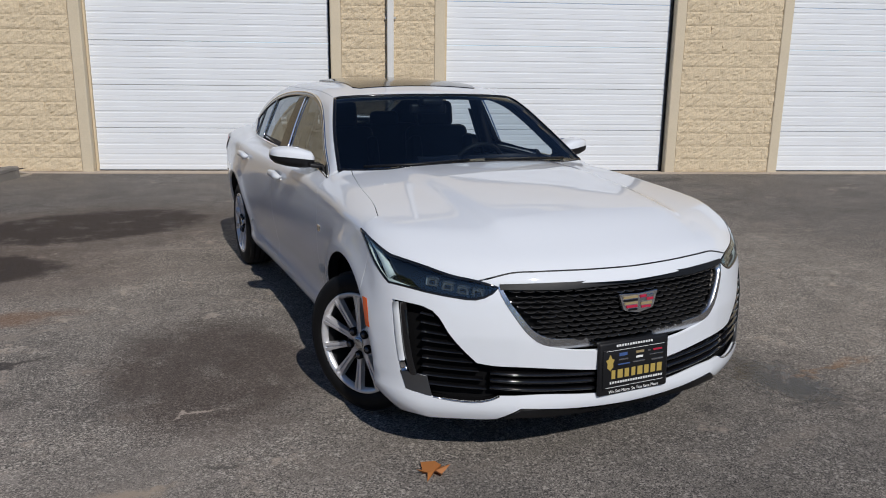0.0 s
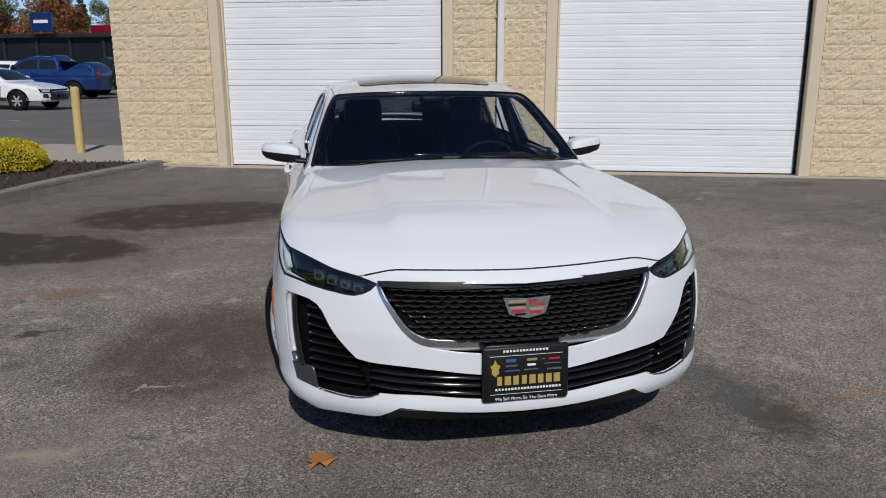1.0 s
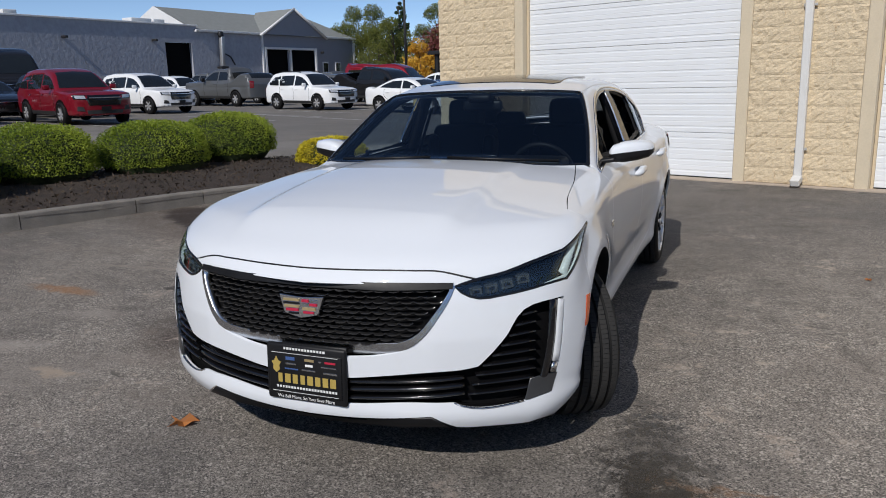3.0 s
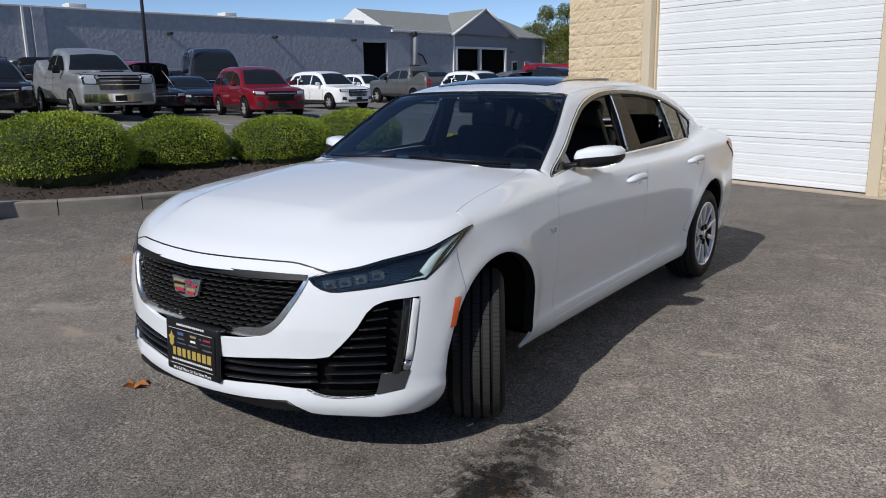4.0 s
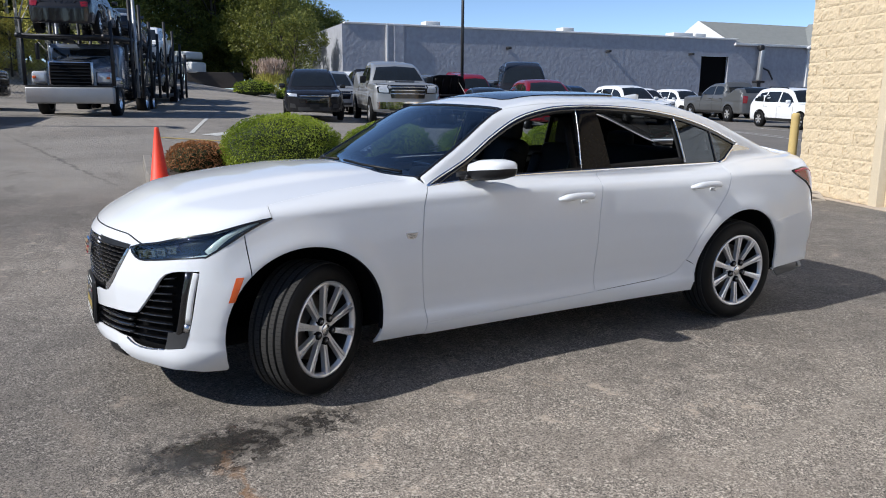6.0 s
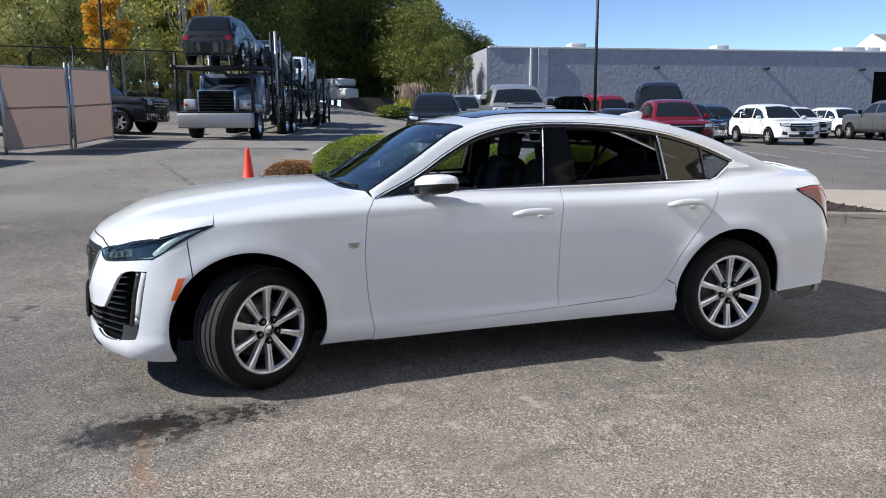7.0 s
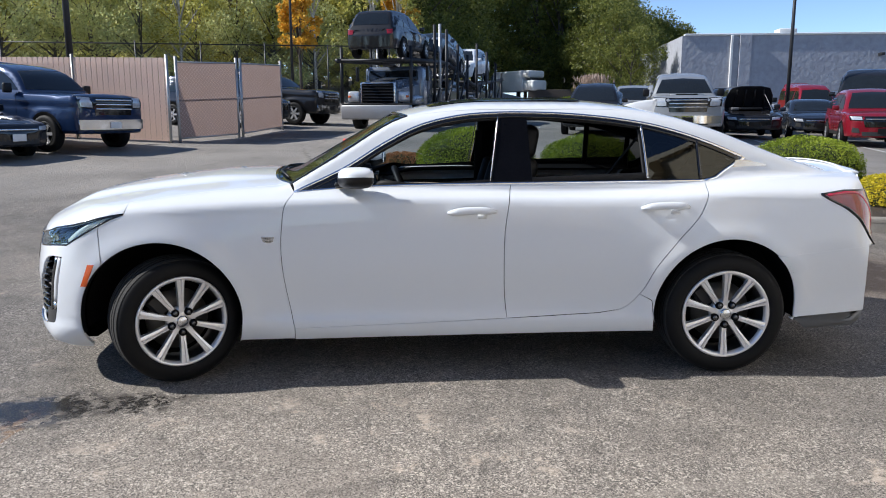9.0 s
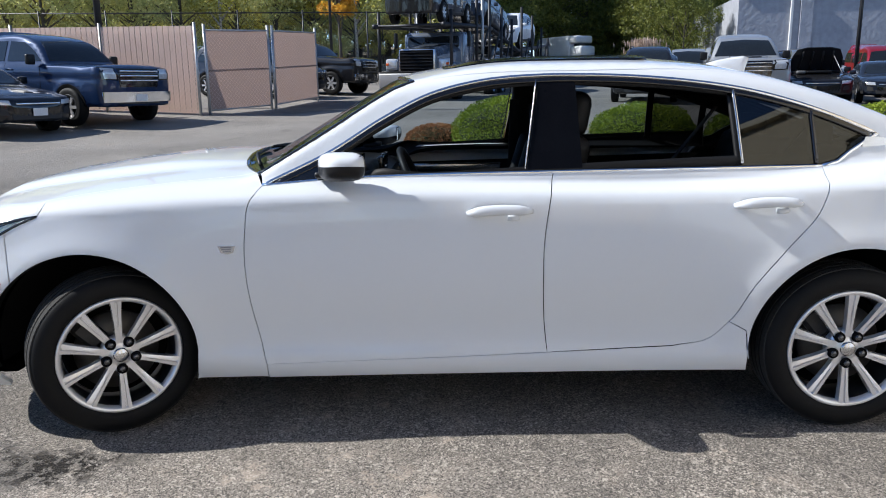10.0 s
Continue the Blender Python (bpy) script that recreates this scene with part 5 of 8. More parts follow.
def build_cabin(car):
    cabin = thing_part("interior", car)
    rev = lambda a: a[::-1]
    full = lambda a: chain(a, (a * np.array((-1, 1, 1)))[::-1])
    roof = chain(tp([(0.0, -0.365), (0.3, -0.34), (0.60, -0.27)]), ROOF_EDGE, tp([(0.55, 1.32), (0.3, 1.37), (0.0, 1.385)]))
    part("headliner", drape(SKIN, full(roof), way=(0, 0, -1), step=0.07, lift=-0.035, rim=0, gap=0), SUEDE, cabin, "grey headliner")
    rail = chain(rev(SCREEN_EDGE), tp([(0.765, -0.885), (0.79, -0.875)]), DLO_TOP, DLO_LOW, sp([(1.365, 1.045), (1.345, 0.93), (2.0, 0.95)], False), SKIN.top([(0.60, 2.10)]), rev(REAR_EDGE), rev(ROOF_EDGE))
    for s in (1, -1):
        part("pillar_lining", drape(SKIN, rail, way=(-1, 0, -0.8), step=0.05, lift=-0.03, rim=0, gap=-0.006, mirror=s < 0), LEATHER, cabin)
        frame_line = np.concatenate([DLO_TOP, DLO_LOW[1:]])
        part("rear_pillar_lining", ribbon(SKIN, REAR_EDGE - SKIN.normal(REAR_EDGE) * 0.026, 0.075, 0.006, mirror=s < 0), LEATHER, cabin)
        part("window_lining", ribbon(SKIN, frame_line - SKIN.normal(frame_line) * 0.022 - np.array((0, 0, 0.004)), 0.052, 0.006, mirror=s < 0), LEATHER, cabin)
        for bar in (sp([(1.03, 1.345), (1.045, 1.06)]), sp([(1.34, 1.262), (1.345, 1.056)])):
            part("bar_lining", ribbon(SKIN, bar - SKIN.normal(bar) * 0.020, 0.036, 0.006, mirror=s < 0), LEATHER, cabin)
        door = sp([(-0.84, 0.97), (-0.84, 0.36), (1.05, 0.40), (1.30, 0.80), (1.36, 1.03)], False)
        card = drape(SKIN, door, step=0.08, lift=-0.075, rim=0, mirror=s < 0)
        part("door_card", card, LEATHER, cabin, "black door lining")
        part("door_sill_top", ribbon(SKIN, SKIN.side(smooth_path([(-0.80, 1.0), (0.3, 1.03), (1.36, 1.05)])) - np.array((0.05, 0, 0.004)), 0.09, 0.012, mirror=s < 0), LEATHER, cabin)
        part("door_armrest", soft_box((s * 0.72, -0.15, 0.80), (0.10, 0.75, 0.07), 0.025), LEATHER, cabin)
        part("door_inlay", soft_box((s * 0.745, -0.20, 0.895), (0.03, 0.75, 0.05), 0.01), SATIN_METAL, cabin, "pale metallic door inlay")
        part("door_armrest", soft_box((s * 0.72, 0.85, 0.82), (0.10, 0.55, 0.07), 0.025), LEATHER, cabin)
        part("b_pillar_lining", soft_box((s * 0.69, 0.30, 1.18), (0.05, 0.13, 0.46), 0.02, Matrix.Rotation(s * -0.34, 3, "Y")), LEATHER, cabin)
        part("seat_belt", soft_box((s * 0.665, 0.24, 1.0), (0.006, 0.05, 0.62), 0.002, Matrix.Rotation(s * -0.34, 3, "Y")), BLACK_PLASTIC, cabin)
        # front seat
        x = s * 0.37
        seat = thing_part("front_seat", car)
        part("cushion", soft_box((x, -0.02, 0.53), (0.50, 0.52, 0.17), 0.06), LEATHER, seat)
        tilt = Matrix.Rotation(radians(-17), 3, "X")
        part("backrest", soft_box((x, 0.33, 0.86), (0.48, 0.15, 0.64), 0.06, tilt), LEATHER, seat)
        for q in (1, -1):
            part("bolster", soft_box((x + q * 0.205, 0.29, 0.84), (0.08, 0.18, 0.52), 0.035, tilt), LEATHER, seat)
        part("headrest", soft_box((x, 0.435, 1.245), (0.27, 0.11, 0.20), 0.05, Matrix.Rotation(radians(-10), 3, "X")), LEATHER, seat, "black leather headrest")
        part("rear_seat_belt", soft_box((s * 0.60, 1.22, 1.02), (0.05, 0.008, 0.55), 0.003, Matrix.Rotation(radians(-38), 3, "X")), SUEDE, cabin)
        part("rear_headrest", soft_box((s * 0.36, 1.50, 1.14), (0.26, 0.10, 0.14), 0.045), LEATHER, cabin)
    part("rear_cushion", soft_box((0, 1.02, 0.54), (1.30, 0.52, 0.16), 0.06), LEATHER, cabin)
    part("rear_backrest", soft_box((0, 1.42, 0.82), (1.30, 0.16, 0.60), 0.06, Matrix.Rotation(radians(-20), 3, "X")), LEATHER, cabin)
    part("parcel_shelf", soft_box((0, 1.78, 1.03), (1.15, 0.50, 0.03), 0.01), LEATHER, cabin)
    part("console", soft_box((0, 0.0, 0.60), (0.22, 1.0, 0.26), 0.04), LEATHER, cabin)
    dash = [( -0.93, 0.60), (-0.96, 0.97), (-0.72, 0.995), (-0.52, 0.985), (-0.44, 0.94), (-0.42, 0.84), (-0.50, 0.70), (-0.52, 0.60)]
    bm = bmesh.new()
    for x in (-0.73, 0.73):
        bm.faces.new([bm.verts.new((x, y, z)) for y, z in dash])
    bm.verts.ensure_lookup_table()
    for i in range(len(dash)):
        j = (i + 1) % len(dash)
        bm.faces.new((bm.verts[i], bm.verts[j], bm.verts[8 + j], bm.verts[8 + i]))
    bmesh.ops.recalc_face_normals(bm, faces=bm.faces)
    part("dashboard", bm, LEATHER, cabin, "black dashboard")
    part("binnacle", soft_box((0.37, -0.56, 1.0), (0.42, 0.20, 0.09), 0.035), LEATHER, cabin)
    part("screen", soft_box((0, -0.46, 0.985), (0.28, 0.03, 0.12), 0.01), BLACK_GLOSS, cabin)
    pts = [(0.37 + 0.185 * math.cos(t), -0.27 + 0.185 * math.sin(t) * -math.sin(radians(24)), 0.925 + 0.185 * math.sin(t) * math.cos(radians(24))) for t in np.linspace(0, 2 * math.pi, 41)]
    wheel = part("steering_wheel", rod(pts, 0.016, 10, False), LEATHER, car, "black leather steering wheel")
    part("wheel_boss", soft_box((0.37, -0.285, 0.915), (0.17, 0.06, 0.12), 0.025, Matrix.Rotation(radians(24), 3, "X")), LEATHER, wheel)
    part("column", rod([(0.37, -0.55, 0.84), (0.37, -0.29, 0.92)], 0.035, 10), LEATHER, wheel)
    part("interior_mirror", soft_box((0, -0.30, 1.325), (0.25, 0.035, 0.07), 0.02), BLACK_PLASTIC, cabin)
    part("sensor_box", soft_box((0, -0.335, 1.37), (0.15, 0.10, 0.05), 0.02), BLACK_PLASTIC, cabin)


def build_trim(car):
    for s in (1, -1):
        for y, z in ((0.075, 0.893), (1.105, 0.913)):
            h = thing_part("door_handle", car)
            verts = smooth_path([(y - 0.13, z - 0.004), (y - 0.05, z + 0.006), (y + 0.06, z + 0.008), (y + 0.13, z + 0.002)], 0.012)
            line = SKIN.side(verts)
            nr = SKIN.normal(line)
            u = np.linspace(-1, 1, len(line))
            out = line + nr * (0.034 * (1 - u ** 6))[:, None]
            part("grip", ribbon(SKIN, out, 0.040 - 0.016 * u ** 4, 0.014, mirror=s < 0), WHITE_PAINT, h, "white body-coloured door handle")
            cup = SKIN.side([(y + 0.055 * math.cos(t), z - 0.012 + 0.032 * math.sin(t)) for t in np.linspace(0, 2 * math.pi, 20, endpoint=False)])
            part("cup", drape(SKIN, cup, step=0.02, lift=0.0015, rim=0, gap=0, mirror=s < 0), WHITE_PAINT, h)
            part("lock_cover", ribbon(SKIN, SKIN.side([(y + 0.03, z - 0.022), (y + 0.05, z - 0.024), (y + 0.075, z - 0.02)]) , 0.024, 0.012, mirror=s < 0), WHITE_PAINT, h)
        p = SKIN.side([(-1.0, 0.758)])[0]
        badge = prism([(-0.034, 0.016), (0.036, 0.016), (0.026, -0.012), (0.0, -0.018), (-0.024, -0.012)], 0.006, 0.001)
        badge.transform(Matrix.Translation((s * (p[0] - 0.001), p[1], p[2])) @ Matrix.Rotation(radians(90 * s), 4, "Z") @ Matrix.Rotation(radians(180 if s < 0 else 0), 4, "Z") if s < 0 else Matrix.Translation((p[0] + 0.005, p[1], p[2])) @ Matrix.Rotation(radians(90), 4, "Z"))
        b = part("wing_badge", badge, CHROME, car, "small chrome wing badge")
        for k in range(3):
            part("badge_stripe", box((s * (p[0] + 0.0065), p[1] + 0.002 * k - 0.002, p[2] + 0.009 - 0.008 * k), (0.002, 0.045 - 0.008 * k, 0.0025)), BLACK_GLOSS, b)
        a = SKIN.top([(s * 0.34 - 0.30, -1.02 + 0.10 * (s < 0)), (s * 0.34 - 0.05, -1.015), (s * 0.34 + 0.28, -1.02 + 0.10 * (s > 0))])
        part("wiper", rod(a + np.array((0, 0, 0.008)), 0.008, 6), BLACK_PLASTIC, car, "black wiper blade")
    # roof fin
    verts, faces = [], []
    for i in range(9):
        u = i / 8
        y = 1.10 + 0.20 * u
        z0 = float(SKIN.top([(0, y)])[0][2])
        h, w = 0.092 * u ** 0.75 * (1 if u < 0.99 else 0.9), 0.030 * (1 - 0.35 * u)
        for x, f in ((-1, -0.05), (-0.75, 0.35), (-0.28, 0.85), (0, 1.0), (0.28, 0.85), (0.75, 0.35), (1, -0.05)):
            verts.append((x * w, y + 0.03 * max(f, 0) * u, z0 + h * f - 0.004))
    faces = [(i * 7 + j, i * 7 + j + 1, (i + 1) * 7 + j + 1, (i + 1) * 7 + j) for i in range(8) for j in range(6)] + [tuple(56 + j for j in range(7))]
    part("roof_fin", mesh_of("fin", verts, faces, True), WHITE_PAINT, car, "white shark-fin aerial")
    # boot lip
    lip = SKIN.top(smooth_path([(-0.56, 2.31), (-0.3, 2.37), (0, 2.385), (0.3, 2.37), (0.56, 2.31)]))
    part("boot_lip", ribbon(SKIN, lip, 0.08, 0.004), WHITE_PAINT, car)
    # emblem in the grille
    y0 = float(SKIN.front([(0, 0.675)])[0][1])
    m = Matrix.Translation((0, y0 - 0.012, 0.672)) @ Matrix.Rotation(radians(-6), 4, "X") @ Matrix.Diagonal((1.0, 1.0, 0.84, 1.0))
    shield = [(-0.095, 0.050), (0.0, 0.043), (0.095, 0.050), (0.073, -0.030), (0.05, -0.040), (0.0, -0.052), (-0.05, -0.040), (-0.073, -0.030)]
    e = part("emblem", prism(shield, 0.014, 0.002, m), CHROME, car, "chrome shield emblem with coloured blocks")
    for x, z, w, h, col in ((-0.041, 0.029, 0.070, 0.012, PALE_GOLD), (-0.041, 0.014, 0.068, 0.010, BLACK_GLOSS), (-0.039, 0.000, 0.064, 0.012, PALE_GOLD), (-0.036, -0.016, 0.054, 0.013, BADGE_RED), (-0.03, -0.031, 0.042, 0.010, BLACK_GLOSS),
                            (0.020, 0.028, 0.030, 0.014, BADGE_RED), (0.056, 0.028, 0.034, 0.014, SATIN_METAL), (0.020, 0.012, 0.030, 0.013, SATIN_METAL), (0.054, 0.012, 0.032, 0.013, BADGE_RED), (0.036, -0.008, 0.056, 0.014, PALE_GOLD), (0.034, -0.024, 0.046, 0.011, BADGE_RED)):
        bm = box((x, -0.002, z), (w, 0.004, h), 0.0008)
        bm.transform(m)
        part("emblem_block", bm, col, e)
    # dealer plate
    pm = Matrix.Translation((0, -2.462, 0.402)) @ Matrix.Rotation(radians(-3), 4, "X")
    def on(bm):
        bm.transform(pm)
        return bm
    pl = part("dealer_plate", on(soft_box((0, 0.012, 0), (0.350, 0.022, 0.226), 0.012)), BLACK_PLASTIC, car, "black dealer plate in a plastic frame")
    part("plate_bracket", on(soft_box((0, 0.035, -0.005), (0.30, 0.05, 0.20), 0.01)), BLACK_PLASTIC, pl)
    part("plate_face", on(soft_box((0, -0.0015, 0.0), (0.318, 0.006, 0.166), 0.003)), BLACK_PLASTIC, pl)

    def row(x0, x1, z, h, count, material, proud=-0.0050, rng=random.Random(8)):
        """A line of writing as short plain bars."""
        pitch = (x1 - x0) / count
        for i in range(count):
            w = pitch * rng.uniform(0.55, 0.78)
            part("print_bar", on(box((x0 + pitch * (i + 0.5), proud, z), (w, 0.002, h), 0.0004)), material, pl)
    for z in (0.078, -0.076):
        part("print_rule", on(box((0, -0.0050, z), (0.29, 0.002, 0.0014))), PRINT_WHITE, pl)
    row(-0.095, 0.090, 0.095, 0.009, 14, PRINT_WHITE, -0.0002)
    row(-0.128, 0.142, -0.057, 0.009, 21, PRINT_WHITE)
    row(-0.125, 0.140, -0.022, 0.036, 8, GOLD)
    for x, z, w, h, col in ((-0.062, 0.058, 0.040, 0.013, LOGO_BLUE), (0.022, 0.058, 0.040, 0.010, PALE_GOLD), (0.068, 0.057, 0.014, 0.006, SATIN_METAL), (0.112, 0.057, 0.046, 0.008, BADGE_RED),
                            (-0.060, 0.037, 0.046, 0.007, SATIN_METAL), (0.020, 0.037, 0.034, 0.009, PRINT_WHITE), (0.105, 0.038, 0.066, 0.005, SATIN_METAL),
                            (-0.058, 0.017, 0.060, 0.005, LOGO_BLUE), (0.018, 0.018, 0.060, 0.006, SATIN_METAL), (0.112, 0.015, 0.060, 0.008, SATIN_METAL)):
        part("logo_bar", on(box((x, -0.0050, z), (w, 0.002, h), 0.0005)), col, pl)
    lily = [(-0.125, 0.064), (-0.116, 0.045), (-0.104, 0.040), (-0.112, 0.026), (-0.110, 0.010), (-0.125, -0.004), (-0.140, 0.010), (-0.138, 0.026), (-0.146, 0.040), (-0.134, 0.045)]
    bm = prism(lily, 0.002)
    bmesh.ops.translate(bm, vec=(0, -0.0055, 0), verts=bm.verts)
    part("lily_print", on(bm), GOLD, pl)
    txt = bpy.data.curves.new("slogan", "FONT")
    txt.body, txt.size, txt.align_x, txt.align_y, txt.extrude = "We Sell More, So You Save More", 0.0185, "CENTER", "CENTER", 0.0006
    tob = new("slogan", txt)
    tob.data.materials.append(PRINT_WHITE)
    tob.parent = pl
    tob.matrix_basis = pm @ Matrix.Translation((0, -0.0005, -0.0975)) @ Matrix.Rotation(radians(90), 4, "X")


build_sedan_under(sedan)
build_cabin(sedan)
build_trim(sedan)

# ---- kerb, planting bed, small fixtures ----
GRANITE = mat("granite_kerb", (0.215, 0.197, 0.175), 0.85, 0, 0.28, 5, 90, 0.003, per_object=0.08)
MULCH = mat("bark_mulch", (0.045, 0.033, 0.026), 0.95, 0, 0.5, 7, 60, 0.02)
CONCRETE = mat("pale_concrete", (0.42, 0.37, 0.31), 0.9, 0, 0.12, 2.5, 80, 0.001, world_space=True)
YELLOW_PAINT = mat("faded_yellow_paint", (0.52, 0.39, 0.16), 0.7, 0, 0.12, 9, 80)
LINE_WHITE = mat("worn_white_line", (0.48, 0.48, 0.46), 0.85, 0, 0.25, 9, 50)
LINE_YELLOW = mat("worn_yellow_line", (0.45, 0.33, 0.09), 0.85, 0, 0.25, 9, 50)
CONE_RED = mat("orange_cone_plastic", (0.86, 0.050, 0.018), 0.55, 0, 0.06, 9, 60)
GALV = mat("galvanised_steel", (0.42, 0.43, 0.44), 0.45, 0.7, 0.12, 14, 90)
POLE_DARK = mat("dark_pole_paint", (0.018, 0.018, 0.02), 0.5, 0, 0.15, 4, 50)
KERB = smooth_path([(-9.6, -1.15), (-8.4, -1.25), (-7.3, -1.30), (-6.62, -1.05), (-6.20, -0.52), (-5.75, 0.35), (-5.40, 1.5), (-4.92, 3.0), (-4.42, 4.25), (-4.05, 5.35), (-3.70, 6.25), (-3.05, 7.70)], 0.1)


def leaf_material(name, a, c, thin=0.22):
    m = bpy.data.materials.new(name)
    m.use_nodes = True
    n, k = m.node_tree.nodes, m.node_tree.links
    b = n["Principled BSDF"]
    g, mx = n.new("ShaderNodeNewGeometry"), n.new("ShaderNodeMix")
    mx.data_type = "RGBA"
    mx.inputs["A"].default_value, mx.inputs["B"].default_value = (*a, 1), (*c, 1)
    ns = n.new("ShaderNodeTexNoise")
    ns.inputs["Scale"].default_value = 1.3
    k.new(g.outputs["Position"], ns.inputs["Vector"])
    ad = n.new("ShaderNodeMath")
    ad.operation = "MULTIPLY_ADD"
    ad.inputs[1].default_value, ad.inputs[2].default_value = 0.6, -0.1
    ad2 = n.new("ShaderNodeMath")
    k.new(g.outputs["Random Per Island"], ad.inputs[0]), k.new(ad.outputs[0], ad2.inputs[0])
    md = n.new("ShaderNodeMapRange")
    md.inputs["From Min"].default_value, md.inputs["From Max"].default_value, md.inputs["To Max"].default_value = 0.35, 0.65, 0.5
    k.new(ns.outputs["Fac"], md.inputs["Value"]), k.new(md.outputs[0], ad2.inputs[1])
    k.new(ad2.outputs[0], mx.inputs["Factor"]), k.new(mx.outputs["Result"], b.inputs["Base Color"])
    b.inputs["Roughness"].default_value = 0.55
    b.inputs["Specular IOR Level"].default_value = 0.3
    tr, add = n.new("ShaderNodeBsdfTranslucent"), n.new("ShaderNodeMixShader")
    add.inputs[0].default_value = thin
    k.new(mx.outputs["Result"], tr.inputs["Color"])
    k.new(b.outputs[0], add.inputs[1]), k.new(tr.outputs[0], add.inputs[2])
    k.new(add.outputs[0], n["Material Output"].inputs[0])
    return m


BUSH_GREEN = leaf_material("bush_leaves", (0.115, 0.18, 0.016), (0.36, 0.43, 0.046))
BUSH_YELLOW = leaf_material("yellow_bush_leaves", (0.38, 0.33, 0.015), (0.85, 0.68, 0.05))
BUSH_BROWN = leaf_material("russet_bush_leaves", (0.20, 0.085, 0.035), (0.52, 0.25, 0.11))
TWIG = mat("brown_twigs", (0.055, 0.04, 0.028), 0.9, 0, 0.3, 12, 90)
CORE_SHADE = mat("bush_inner_shade", (0.02, 0.032, 0.007), 0.95, 0, 0.4, 14, 60)


def leaves(points, normals, size, rng, spread=0.9, slim=0.5):
    """One small folded blade at each point."""
    n = len(points)
    a = rng.normal(size=(n, 3))
    d = normals + a * spread
    d /= np.linalg.norm(d, axis=1)[:, None]
    s = np.cross(d, rng.normal(size=(n, 3)))
    s /= np.maximum(np.linalg.norm(s, axis=1), 1e-6)[:, None]
    L = size * rng.uniform(0.6, 1.3, n)[:, None]
    verts = np.empty((n, 4, 3))
    verts[:, 0] = points - d * L * 0.3
    verts[:, 1] = points + s * L * slim * 0.5 + d * L * 0.2
    verts[:, 2] = points + d * L * 0.8
    verts[:, 3] = points - s * L * slim * 0.5 + d * L * 0.2
    me = bpy.data.meshes.new("leaves")
    me.from_pydata(verts.reshape(-1, 3).tolist(), [], [(4 * i, 4 * i + 1, 4 * i + 2, 4 * i + 3) for i in range(n)])
    me.update()
    return me


def bush(x, y, rx, ry, h, material, label, seed, count=15000, size=0.030, base=0.10):
    rng = np.random.default_rng(seed)
    z = ground_z(x, y) + base
    th = thing("bush", label, "bush", pose(x, y, z), group="clipped bushes in the bed")
    d = rng.normal(size=(count, 3))
    d /= np.linalg.norm(d, axis=1)[:, None]
    d[:, 2] = np.abs(d[:, 2]) * 1.15 - 0.28
    d /= np.linalg.norm(d, axis=1)[:, None]
    nz = np.array([noise.noise(Vector(v) * 2.2 + Vector((seed, 0, 0))) * 0.5 + noise.noise(Vector(v) * 6.0 + Vector((0, seed, 0))) * 0.25 for v in d.tolist()])
    sh = np.abs(d) ** 0.9 * np.sign(d)
    p = sh * np.array((rx, ry, h * 0.60)) * (1 + 0.14 * nz)[:, None] * rng.uniform(0.86, 1.03, count)[:, None]
    p[:, 2] += h * 0.40
    p = p[p[:, 2] > 0.03]
    part("foliage", leaves(p, d[:len(p)] * 0 + (p - np.array((0, 0, h * 0.3))) / np.linalg.norm(p - np.array((0, 0, h * 0.3)), axis=1)[:, None], size, rng, 0.7, 0.55), material, th)
    # dark solid under the leaves, painting the shade inside the bush
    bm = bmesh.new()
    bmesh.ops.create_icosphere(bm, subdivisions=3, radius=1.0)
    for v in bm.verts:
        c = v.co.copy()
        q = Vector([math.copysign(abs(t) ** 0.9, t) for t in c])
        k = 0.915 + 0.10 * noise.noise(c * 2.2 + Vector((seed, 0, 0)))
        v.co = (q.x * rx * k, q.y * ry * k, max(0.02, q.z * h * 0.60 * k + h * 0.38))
    part("twig_core", bm, CORE_SHADE, th)
    for i in range(5):
        a = rng.uniform(0, 6.28)
        part("stem", rod([(0.05 * math.cos(a), 0.05 * math.sin(a), -0.06), (rx * 0.5 * math.cos(a), ry * 0.5 * math.sin(a), h * 0.4)], [0.02, 0.008], 5), TWIG, th)


